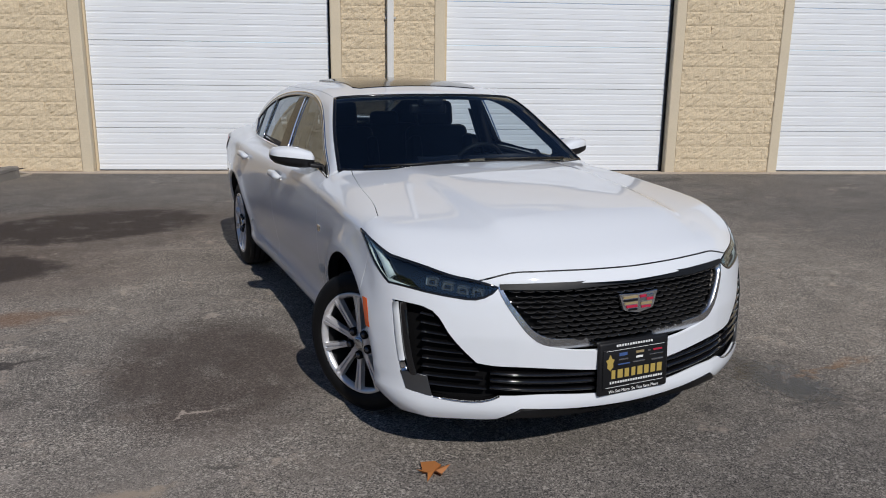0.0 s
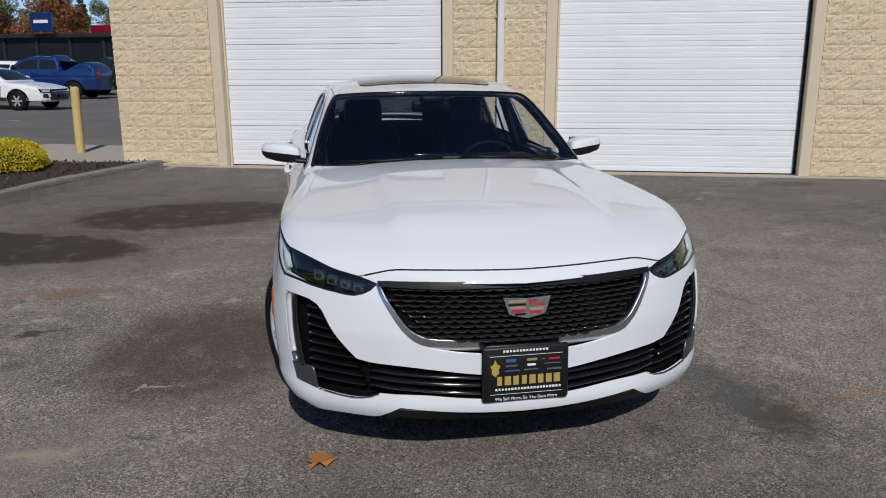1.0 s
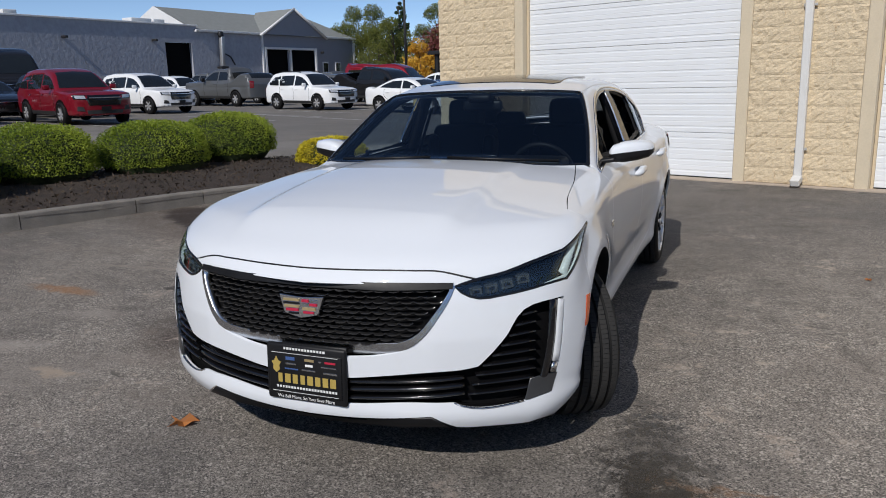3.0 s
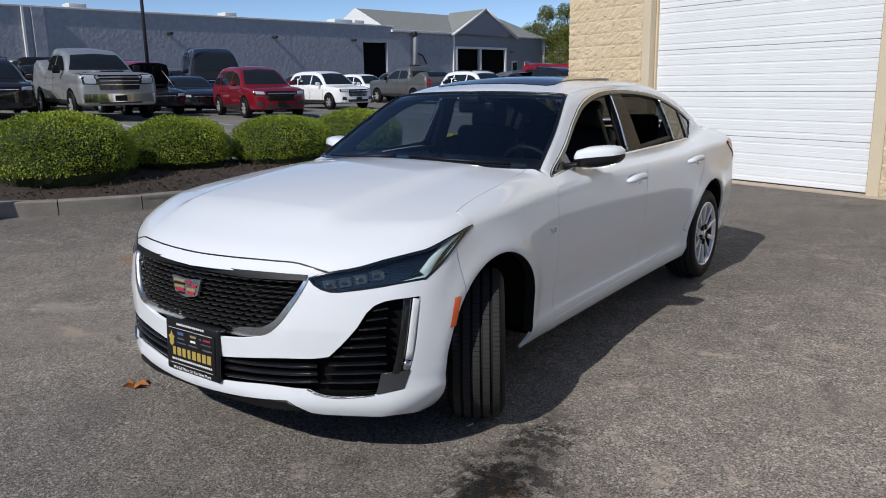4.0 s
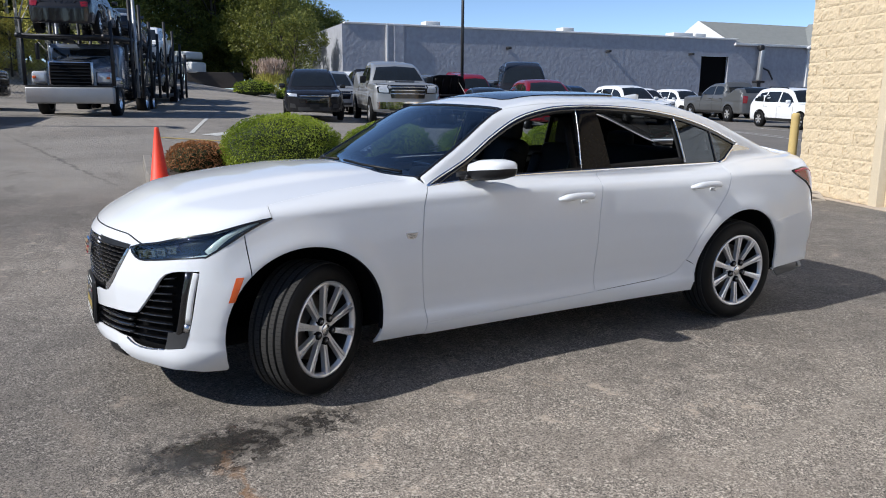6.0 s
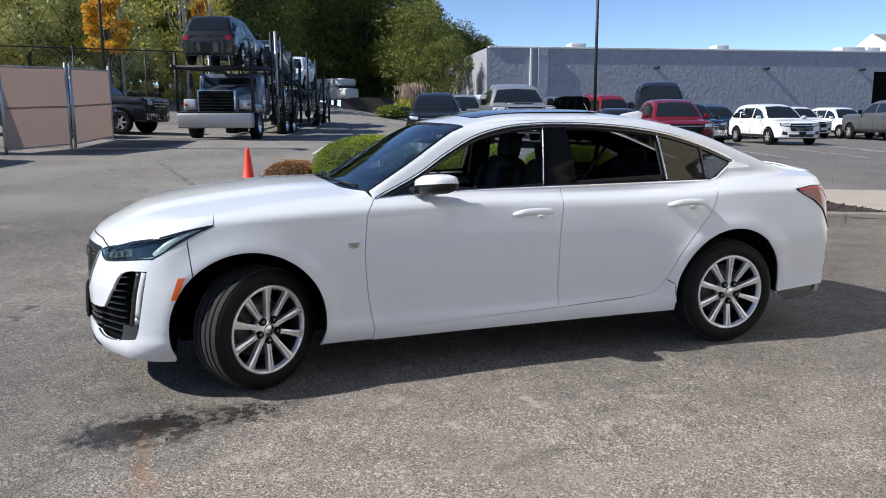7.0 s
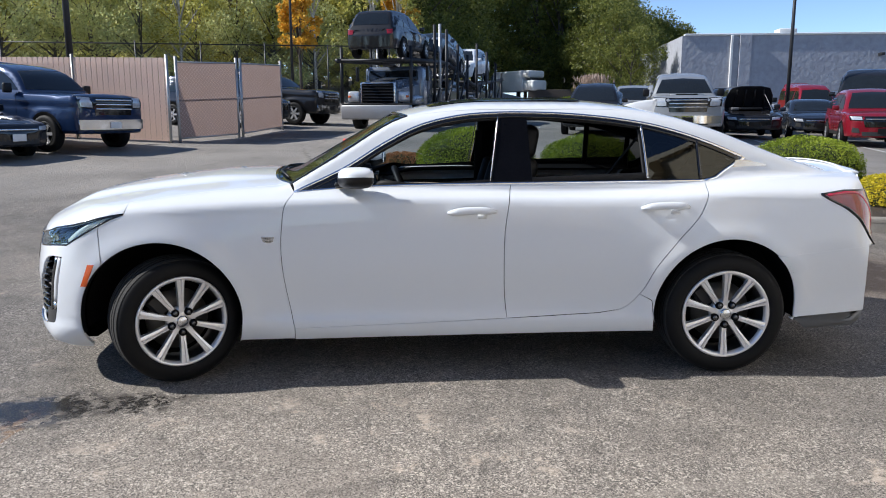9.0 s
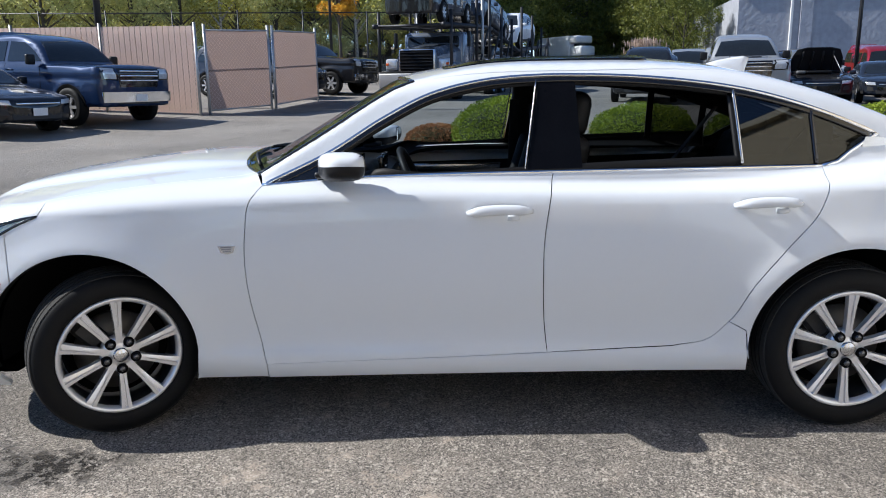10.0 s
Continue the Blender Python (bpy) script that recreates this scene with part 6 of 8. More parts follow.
def build_bed():
    kerb = thing("kerb", "grey granite kerb round the planting bed", "kerb", kind="structure")
    i = 0
    rng = random.Random(3)
    while i < len(KERB) - 4:
        n = min(rng.choice((9, 11, 13)), len(KERB) - 1 - i)
        seg = KERB[i:i + n + 1]
        seg = np.array([seg[0] + (seg[1] - seg[0]) * 0.06] + list(seg[1:-1]) + [seg[-1] - (seg[-1] - seg[-2]) * 0.06])
        t = np.gradient(seg, axis=0)
        t /= np.linalg.norm(t, axis=1)[:, None]
        nrm = np.stack([-t[:, 1], t[:, 0]], 1)
        verts, faces = [], []
        dz = rng.uniform(-0.006, 0.006)
        for q in range(len(seg)):
            g = ground_z(*seg[q]) + dz
            end = 0.5 if q in (0, len(seg) - 1) else 1
            for o, z in ((0.0, -0.05), (0.004, 0.155), (0.016, 0.170), (0.135, 0.172), (0.15, 0.16), (0.15, -0.05)):
                w = rng.uniform(-0.004, 0.004)
                p = seg[q] + nrm[q] * (o + w * (1 if 0 < z < 0.17 else 0))
                verts.append((p[0], p[1], g + z - (0.004 if end < 1 and z > 0 else 0)))
        for q in range(len(seg) - 1):
            for r in range(5):
                faces.append((q * 6 + r, (q + 1) * 6 + r, (q + 1) * 6 + r + 1, q * 6 + r + 1)[::-1])
        faces += [tuple(range(6)), tuple(range(len(verts) - 6, len(verts)))[::-1]]
        part("kerb_stone", mesh_of("kerb_stone", verts, faces), GRANITE, kerb)
        i += n
    # mulch, domed
    inner = [tuple(p) for p in KERB[::4]]
    back = [(-5.2, 7.6), (-6.4, 6.6), (-7.6, 4.2), (-8.4, 2.0), (-9.3, -0.2)]
    outline = inner + back
    from mathutils.geometry import delaunay_2d_cdt
    poly = np.array(outline)
    gx, gy = np.meshgrid(np.arange(-9.6, -3, 0.12), np.arange(-1.8, 8, 0.12))
    g = np.stack([gx.ravel(), gy.ravel()], 1)
    ok = inside(poly, g) & (edge_distance(poly, g) > 0.10)
    pts = list(poly) + list(g[ok])
    out = delaunay_2d_cdt([Vector(p) for p in pts], [(i, (i + 1) % len(poly)) for i in range(len(poly))], [], 0, 1e-6)
    v2 = np.array([(v.x, v.y) for v in out[0]])
    tri = [f for f in out[2] if inside(poly, v2[list(f)].mean(0)[None])[0]]
    dist = edge_distance(poly, v2)
    verts = [(p[0], p[1], ground_z(*p) + 0.115 + 0.09 * min(1, d / 0.8) + 0.03 * noise.noise(Vector((p[0] * 4, p[1] * 4, 0)))) for p, d in zip(v2, dist)]
    bed = new("planting_bed", mesh_of("bed", verts, tri, True))
    bed.data.materials.append(MULCH)
    tagged(bed, "dark bark mulch bed inside the kerb", "planting bed", kind="structure")
    # chips of bark and a few fallen leaves
    rng = np.random.default_rng(5)
    p = np.stack([rng.uniform(-9.4, -3.2, 9000), rng.uniform(-1.5, 7.6, 9000)], 1)
    p = p[inside(poly, p) & (edge_distance(poly, p) > 0.13)]
    z = np.array([ground_z(*q) + 0.135 + 0.09 * min(1, d / 0.8) for q, d in zip(p, edge_distance(poly, p))])
    chips = new("bark_chips", leaves(np.column_stack([p, z]), np.tile((0.0, 0, 0.3), (len(p), 1)), 0.05, rng, 1.0, 0.4))
    chips.data.materials.append(leaf_material("bark_chip", (0.02, 0.014, 0.010), (0.12, 0.085, 0.06)))
    tagged(chips, "scattered bark chips on the bed", "mulch", kind="stuff")
    # concrete apron by the corner of the building
    walk_poly = [(-3.05, 7.72), (-3.70, 6.30), (-4.4, 7.0), (-5.3, 7.5), (-6.6, 8.6), (-5.9, 10.8), (-3.3, 10.2), (-3.96, 8.24), (-3.4, 8.04)]
    bm = bmesh.new()
    f = bm.faces.new([bm.verts.new((x, y, ground_z(x, y) - 0.02)) for x, y in walk_poly])
    r = bmesh.ops.extrude_face_region(bm, geom=[f])
    for v in r["geom"]:
        if isinstance(v, bmesh.types.BMVert):
            v.co.z += 0.02 + (0.012 if v.co.y < 7.8 and v.co.x > -3.3 else 0.085)
    bmesh.ops.recalc_face_normals(bm, faces=bm.faces)
    apron = new("pavement", bpy.data.meshes.new("pavement"))
    bm.to_mesh(apron.data)
    bm.free()
    apron.data.materials.append(CONCRETE)
    tagged(apron, "pale concrete walk at the corner of the building", "pavement", kind="structure")


def build_fixtures():
    z = ground_z(-4.91, 9.24)
    b = thing("bollard", "faded yellow steel bollard on the concrete walk", "bollard", pose(-4.91, 9.24, z + 0.05, 0, 0.8, 0))
    part("post", lathe([(0.0, 1.19), (0.05, 1.185), (0.072, 1.16), (0.075, 1.12), (0.075, 0.0)], 20, "z"), YELLOW_PAINT, b)
    z = ground_z(-6.22, -1.36)
    c = thing("traffic_cone", "bright orange traffic cone by the end of the kerb", "traffic cone", pose(-6.22, -1.31, z) @ Matrix.Diagonal((1.06, 1.06, 1.2, 1.0)))
    part("base", box((0, 0, 0.02), (0.36, 0.36, 0.04), 0.008), BLACK_PLASTIC, c, "black rubber base")
    part("cone", lathe([(0.0, 0.80), (0.022, 0.80), (0.027, 0.785), (0.135, 0.06), (0.15, 0.055), (0.15, 0.04)], 28, "z"), CONE_RED, c)
    leaf_bm = bmesh.new()
    for k, (a, r) in enumerate(((90, 0.085), (45, 0.045), (25, 0.075), (0, 0.035), (-25, 0.07), (-60, 0.03), (-90, 0.055), (-120, 0.03), (-155, 0.07), (180, 0.035), (155, 0.075), (135, 0.045))):
        t = radians(a)
        leaf_bm.verts.new((r * math.cos(t), r * math.sin(t), 0.012 + 0.018 * math.sin(k * 2.1)))
    cv = leaf_bm.verts.new((0, 0, 0.006))
    leaf_bm.verts.ensure_lookup_table()
    for k in range(12):
        leaf_bm.faces.new((leaf_bm.verts[k], leaf_bm.verts[(k + 1) % 12], cv))
    me = bpy.data.meshes.new("leaf")
    leaf_bm.to_mesh(me)
    leaf_bm.free()
    me.materials.append(leaf_material("dry_leaf", (0.36, 0.12, 0.035), (0.52, 0.22, 0.07)))
    for x, y, a, s in ((-0.797, -2.276, 20, 1.0), (2.319, 1.334, 80, 0.4)):
        ob = new("fallen_leaf", me)
        ob.matrix_basis = pose(x, y, -0.012, 0, 0, a) @ Matrix.Scale(s, 4)
        tagged(ob, "dry orange maple leaf lying on the asphalt", "leaf", group="fallen leaves")
    # painted lines in the car park
    lines = thing("parking_lines", "worn painted bay lines on the asphalt", "road marking", kind="structure")
    def stripe(a, c, w, material):
        a, c = np.array(a, float), np.array(c, float)
        n = max(2, int(np.linalg.norm(c - a) / 0.7))
        t = (c - a) / np.linalg.norm(c - a)
        s = np.array((-t[1], t[0])) * w / 2
        verts = []
        for i in range(n + 1):
            p = a + (c - a) * i / n
            for q in (p - s, p + s):
                verts.append((q[0], q[1], ground_z(*q) + 0.012))
        part("line", mesh_of("line", verts, [(2 * i, 2 * i + 2, 2 * i + 3, 2 * i + 1) for i in range(n)]), material, lines)
    for i in range(11):
        y = 0.6 + 2.85 * i
        stripe((-15.2 + 0.15 * i, y), (-20.2 + 0.15 * i, y + 1.3), 0.11, LINE_WHITE)
    for i in range(6):
        stripe((-9.0 - 2.6 * i, 18.2 + 0.9 * i), (-13.5 - 2.6 * i, 19.8 + 0.9 * i), 0.11, LINE_WHITE)
    stripe((-14.3, -0.4), (-9.8, 5.2), 0.11, LINE_YELLOW)
    stripe((-14.6, 0.9), (-15.6, 2.2), 0.5, LINE_WHITE)


def pole(x, y, h, r, label, head=True):
    z = ground_z(x, y)
    th = thing("lamp_post", label, "lamp post", pose(x, y, z), group="lamp posts")
    part("shaft", rod([(0, 0, -0.1), (0, 0, h)], [r, r * 0.75], 10), POLE_DARK, th)
    part("base", lathe([(r * 1.3, 0.6), (r * 2.2, 0.55), (r * 2.4, 0.0)], 14, "z"), CONCRETE, th)
    if head:
        part("lamp_head", box((0.35, 0, h), (0.7, 0.3, 0.12), 0.03), POLE_DARK, th)


build_bed()
bush(-7.20, 0.62, 0.86, 0.90, 0.94, BUSH_GREEN, "large round clipped green bush in the bed", 11, 26000, 0.026)
bush(-7.30, 2.42, 0.70, 0.74, 0.80, BUSH_GREEN, "round clipped green bush in the bed", 12, 22000, 0.026)
bush(-6.75, 3.95, 0.70, 0.82, 0.80, BUSH_GREEN, "round clipped green bush in the bed", 13, 22000, 0.026)
bush(-6.75, 5.65, 0.72, 0.80, 0.84, BUSH_GREEN, "dense clipped green bush near the kerb", 14, 22000, 0.026)
bush(-5.05, 6.15, 0.55, 0.62, 0.50, BUSH_YELLOW, "low bright yellow clipped bush", 15, 11000, 0.030)
bush(-7.75, -0.55, 0.50, 0.48, 0.50, BUSH_BROWN, "small russet brown bush at the bed's end", 16, 7000, 0.030)
build_fixtures()
pole(-29.5, 16.0, 9.0, 0.085, "dark slim lamp post between parked vehicles")
pole(-26.5, 54.0, 10.5, 0.12, "dark slim lamp post before the far trees")
pole(-17.5, -10.2, 9.0, 0.10, "dark lamp post behind the screen fence")
pole(-33.0, -6.6, 10.0, 0.07, "dark slim post behind the gate")

# ---- parked vehicles ----
KINDS = {
    "suv": dict(L=4.80, W=1.93, wb=2.85, r=0.36, ax=-1.44, belt=1.08,
                T=curve((-2.5, 0.55), (-2.36, 0.86), (-2.2, 0.97), (-1.8, 1.05), (-1.1, 1.09), (0, 1.09), (2.2, 1.08), (2.42, 0.8)),
                R=curve((-1.3, 0.92), (-1.1, 1.05), (-0.35, 1.60), (0.1, 1.73), (0.8, 1.755), (1.6, 1.72), (1.95, 1.62), (2.2, 1.25), (2.4, 0.85)), seams=((-0.86, 0.02), (0.23, 0.0), (1.20, -0.32)), handles=(0.02, 1.02), glass=(-0.78, 2.0)),
    "pickup": dict(L=5.90, W=2.04, wb=3.70, r=0.41, ax=-1.95, belt=1.32,
                   T=curve((-3.05, 0.85), (-2.96, 1.14), (-2.86, 1.235), (-2.3, 1.30), (-1.3, 1.33), (0, 1.33), (1.15, 1.33), (1.3, 1.36), (2.85, 1.36), (2.98, 1.15)),
                   R=curve((-1.6, 1.05), (-1.38, 1.22), (-0.75, 1.78), (-0.3, 1.93), (0.6, 1.95), (0.98, 1.90), (1.14, 1.4), (1.22, 0.9)), seams=((-1.02, 0.0), (0.16, 0.0), (1.10, 0.0)), handles=(-0.04, 0.92), glass=(-1.02, 0.98)),
    "sedan": dict(L=4.85, W=1.86, wb=2.85, r=0.335, ax=-1.42, belt=0.99,
                  T=curve((-2.5, 0.45), (-2.36, 0.72), (-2.2, 0.80), (-1.8, 0.90), (-1.0, 0.98), (0, 0.99), (1.8, 1.03), (2.3, 1.0), (2.45, 0.75)),
                  R=curve((-1.25, 0.9), (-1.0, 1.0), (-0.25, 1.37), (0.2, 1.45), (0.9, 1.41), (1.5, 1.19), (1.9, 1.02), (2.2, 0.85)), seams=((-0.80, 0.02), (0.25, 0.0), (1.15, -0.30)), handles=(0.05, 0.98), glass=(-0.62, 1.35)),
    "van": dict(L=5.60, W=2.02, wb=3.5, r=0.36, ax=-1.80, belt=1.35,
                T=curve((-2.9, 0.6), (-2.75, 1.05), (-2.4, 1.2), (-1.9, 1.3), (0, 1.35), (2.7, 1.35), (2.85, 1.0)),
                R=curve((-2.3, 1.1), (-2.0, 1.35), (-1.4, 2.05), (-1.0, 2.22), (0.5, 2.28), (2.3, 2.25), (2.65, 2.1), (2.8, 1.0)), seams=((-1.75, 0.0), (-0.5, 0.0), (1.08, 0.0)), handles=(-0.66,), glass=(-1.55, 2.6)),
}
PAINTS = {}


def paint_of(name, color, metal=0.0):
    if name not in PAINTS:
        PAINTS[name] = mat(name + "_car_paint", color, 0.45, metal, 0.05, 3, 60, coat=0.9, spec=0.1)
    return PAINTS[name]


GLASS_FAR = mat("dark_car_glass", (0.012, 0.015, 0.018), 0.06, 0, 0.2, 3, 30, coat=0.15)
LAMP_FAR = mat("lamp_glass", (0.55, 0.57, 0.60), 0.12, 0.3, 0.25, 30, 90, coat=0.6)
CLADDING = mat("grey_black_cladding", (0.02, 0.02, 0.021), 0.6, 0, 0.2, 10, 200)


def vehicle_wheel(parent, x, y, r, side):
    w = thing_part("wheel", parent)
    w.matrix_basis = pose(x, y, r, 0, 0, 0 if side > 0 else 180)
    k = r / 0.36
    part("tyre", lathe([(0.235 * k, 0.10), (0.30 * k, 0.115), (0.35 * k, 0.095), (0.36 * k, 0.06), (0.36 * k, -0.06), (0.35 * k, -0.095), (0.235 * k, -0.10)], 26), RUBBER, w)
    rim = part("rim", lathe([(0.238 * k, 0.10), (0.225 * k, 0.108), (0.20 * k, 0.095), (0.195 * k, 0.03), (0.0, 0.03)], 26), ALLOY_DARK, w)
    bm = bmesh.new()
    for i in range(6):
        t = 2 * math.pi * i / 6
        v = bmesh.ops.create_cube(bm, size=1.0)["verts"]
        bmesh.ops.scale(bm, vec=(0.025, 0.20 * k, 0.06 * k), verts=v)
        bmesh.ops.translate(bm, vec=(0.085, 0.115 * k, 0), verts=v)
        bmesh.ops.rotate(bm, cent=(0, 0, 0), matrix=Matrix.Rotation(t, 3, "X"), verts=v)
    part("spokes", bm, ALLOY, rim)


# outlines of the glazing: (y, z) from the side, (x, z) halves from the front and the back
GLAZING = {
    "suv": (([(-0.82, 1.13), (-0.52, 1.36), (-0.22, 1.50), (0.18, 1.57), (0.18, 1.12)], [(0.28, 1.12), (0.28, 1.575), (1.18, 1.565), (1.18, 1.12)], [(1.27, 1.13), (1.27, 1.555), (1.70, 1.50), (1.94, 1.24), (1.90, 1.14)]),
            [(0.74, 1.14), (0.70, 1.30), (0.57, 1.61), (0.0, 1.645)], [(0.70, 1.17), (0.66, 1.40), (0.56, 1.57), (0.0, 1.60)]),
    "pickup": (([(-1.02, 1.37), (-0.72, 1.60), (-0.38, 1.77), (0.10, 1.80), (0.10, 1.36)], [(0.22, 1.36), (0.22, 1.80), (0.78, 1.79), (0.95, 1.68), (0.98, 1.38)]),
               [(0.82, 1.38), (0.76, 1.52), (0.64, 1.79), (0.0, 1.83)], [(0.70, 1.45), (0.62, 1.75), (0.0, 1.78)]),
    "sedan": (([(-0.74, 1.025), (-0.30, 1.22), (0.0, 1.315), (0.20, 1.33), (0.20, 1.02)], [(0.29, 1.02), (0.29, 1.33), (0.80, 1.305), (1.20, 1.18), (1.45, 1.05)]),
              [(0.70, 1.02), (0.66, 1.12), (0.54, 1.34), (0.0, 1.37)], [(0.64, 1.06), (0.52, 1.33), (0.0, 1.36)]),
    "van": (([(-1.78, 1.42), (-1.45, 1.78), (-1.18, 1.95), (-0.6, 1.98), (-0.6, 1.42)], [(-0.42, 1.45), (-0.42, 1.96), (1.0, 1.96), (1.0, 1.45)], [(1.15, 1.45), (1.15, 1.96), (2.3, 1.95), (2.4, 1.45)]),
            [(0.84, 1.42), (0.78, 1.62), (0.66, 2.0), (0.0, 2.05)], [(0.72, 1.46), (0.64, 1.95), (0.0, 1.98)]),
}
MODELS = {}


def vehicle_model(kind):
    """The meshes of one kind of vehicle, made once."""
    if kind in MODELS:
        return MODELS[kind]
    K = KINDS[kind]
    L, W, belt, T, R, r, ax = K["L"], K["W"], K["belt"], K["T"], K["R"], K["r"], K["ax"]
    rear = ax + K["wb"]
    h = W / 2
    prof = curve((0.2, 0.90), (0.35, 0.95), (0.55, 0.985), (0.75, 1.0), (0.95, 0.985), (1.1, 0.955), (1.4, 0.93))
    z0 = 0.30 if kind != "pickup" else 0.42

    boxy = kind in ("pickup", "van")

    def field(p):
        px, py, pz = np.abs(p[..., 0]), p[..., 1], p[..., 2]
        side = px - h * prof(pz * (1.0 if kind in ("suv", "sedan") else 0.85))
        flare = 0.03 * np.exp(-((np.hypot(py - ax, pz - r) - r - 0.09) / 0.09) ** 2) + 0.03 * np.exp(-((np.hypot(py - rear, pz - r) - r - 0.09) / 0.09) ** 2)
        crease = 0.014 * np.exp(-((pz - belt + 0.30) / 0.05) ** 2)
        side = side - flare + crease
        nose = -L / 2 + (0.07 if boxy else 0.16) * (px / h) ** 2 + (0.06 if boxy else 0.12) * (px / h) ** 6 + (0.05 if boxy else 0.14) * np.clip(pz - 0.75, 0, 1) ** 1.5 - py
        tail = py - (L / 2 - 0.06 * (px / h) ** 2 - 0.08 * (px / h) ** 6)
        top = pz - (T(py) - 0.05 * (px / h) ** 2 + 0.02 * np.clip((px / h - 0.45) * 6, 0, 1) * np.clip(-py - 1.0, 0, 1) * np.clip(1.6 - 2 * px / h, 0, 1))
        body = smax(smax(side, smax(nose, tail, 0.08), 0.07 if boxy else 0.12), top, 0.06)
        gs = px - (h * 0.93 - 0.34 * np.clip(pz - belt + 0.05, 0, 2) * (0.7 if kind == "van" else 1))
        gr = pz - (R(py) - 0.06 * (px / h) ** 2)
        house = smax(smax(gs, gr, 0.10), belt - 0.12 - pz, 0.05)
        return smax(smin(body, house, 0.03), z0 - pz, 0.05)

    e = L / 2 - 0.75
    n1, n2, n3 = 56, 12, 72
    starts, ways = [], []
    phis = [2 * math.pi * j / n3 for j in range(n3)]
    for i in range(n2):
        b = radians(88 * (1 - i / n2))
        starts.append((0, -e, 0.78)), ways.append((-math.sin(b), math.cos(b)))
    for i in range(n1 + 1):
        starts.append((0, -e + 2 * e * i / n1, 0.78)), ways.append((0.0, 1.0))
    for i in range(1, n2 + 1):
        b = radians(88 * i / n2)
        starts.append((0, e, 0.78)), ways.append((math.sin(b), math.cos(b)))
    m = len(starts)
    P = np.repeat(np.array(starts, float), n3, axis=0)
    D = np.array([(c * math.cos(a), s, c * math.sin(a)) for s, c in ways for a in phis])
    lo, hi = np.zeros(len(P)), np.full(len(P), 3.2)
    for _ in range(18):
        mid = (lo + hi) / 2
        inn = field(P + D * mid[:, None]) < 0
        lo, hi = np.where(inn, mid, lo), np.where(inn, hi, mid)
    V = P + D * lo[:, None]
    sk = Skin(field, 6.0)
    N = sk.normal(V)
    quads = [(i * n3 + j, (i + 1) * n3 + j, (i + 1) * n3 + (j + 1) % n3, i * n3 + (j + 1) % n3) for i in range(m - 1) for j in range(n3)]
    quads += [tuple(range(n3)), tuple(range((m - 1) * n3, m * n3))[::-1]]
    body = mesh_of("body", V.tolist(), quads, True)
    body.normals_split_custom_set_from_vertices(N.tolist())
    out = {"paint": [("body", body)], "fixed": []}
    opts = dict(step=0.08, lift=0.011, rim=0.016, gap=0, far=3.9)
    dense = lambda pts: smooth_path(list(pts) + [pts[0]], 0.09, False)[:-1]
    half = lambda pts: dense([(-x, z) for x, z in pts] + [(x, z) for x, z in pts[::-1] if x > 0])

    def lay(name, outline, way, material, mirror=False, **kw):
        me = drape(sk, outline, way=way, mirror=mirror, **{**opts, **kw})
        me.materials.append(material)
        out["fixed"].append((name, me))

    windows, screen, back = GLAZING[kind]
    lz = float(T(-L / 2 + 0.25)) - 0.13
    for s in (False, True):
        for w in windows:
            lay("side_window", sk.side(dense(w)), (-1, 0, 0), GLASS_FAR, s)
        # dark disc laid on the closed body, painting the shade round each wheel
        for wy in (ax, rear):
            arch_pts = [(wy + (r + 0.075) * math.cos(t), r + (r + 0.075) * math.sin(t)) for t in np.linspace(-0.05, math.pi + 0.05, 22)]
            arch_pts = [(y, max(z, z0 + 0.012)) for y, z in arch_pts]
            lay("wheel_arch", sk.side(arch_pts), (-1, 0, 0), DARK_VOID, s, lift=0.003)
        drop = 0.17 if kind == "pickup" else 0.045
        lay("lamp_surround", sk.front(dense([(h * 0.54, lz - drop - 0.03), (h * 0.90, lz - drop - 0.01), (h * 0.93, lz + 0.075), (h * 0.55, lz + 0.06)])), (-0.4, 0.92, 0), BLACK_GLOSS, s, step=0.06, lift=0.006)
        lay("headlight", sk.front(dense([(h * 0.58, lz - drop), (h * 0.85, lz - drop + 0.01), (h * 0.89, lz + 0.055), (h * 0.60, lz + 0.04)])), (-0.4, 0.92, 0), LAMP_FAR, s, step=0.06)
        for sy, bend in K["seams"]:
            seam = ribbon(sk, sk.side(smooth_path([(sy, belt - 0.01), (sy - 0.03, belt - 0.30), (sy - 0.02 + bend * 0.4, z0 + 0.32), (sy + bend, z0 + 0.15)], 0.06)), 0.014, 0.0025, mirror=s)
            seam.materials.append(DARK_VOID)
            out["fixed"].append(("door_seam", seam))
        for hy in K["handles"]:
            out["paint"].append(("door_handle", ribbon(sk, sk.side([(hy - 0.11, belt - 0.145), (hy, belt - 0.135), (hy + 0.11, belt - 0.14)]), 0.032, 0.030, mirror=s)))
        tl = belt - 0.16
        tall = 0.20 if kind in ("pickup", "van") else 0.09
        lay("tail_light", sk.back(dense([(h * 0.70, tl - tall), (h * 0.90, tl - tall), (h * 0.90, tl + tall * 0.8), (h * 0.66, tl + tall * 0.7)])), (-0.4, -0.92, 0), RED_LENS, s, step=0.06)
        lay("sill_cladding", sk.side(dense([(ax + r + 0.08, z0 + 0.03), (rear - r - 0.08, z0 + 0.03), (rear - r - 0.08, z0 + 0.14), (ax + r + 0.08, z0 + 0.14)])), (-1, 0, 0), CLADDING, s)
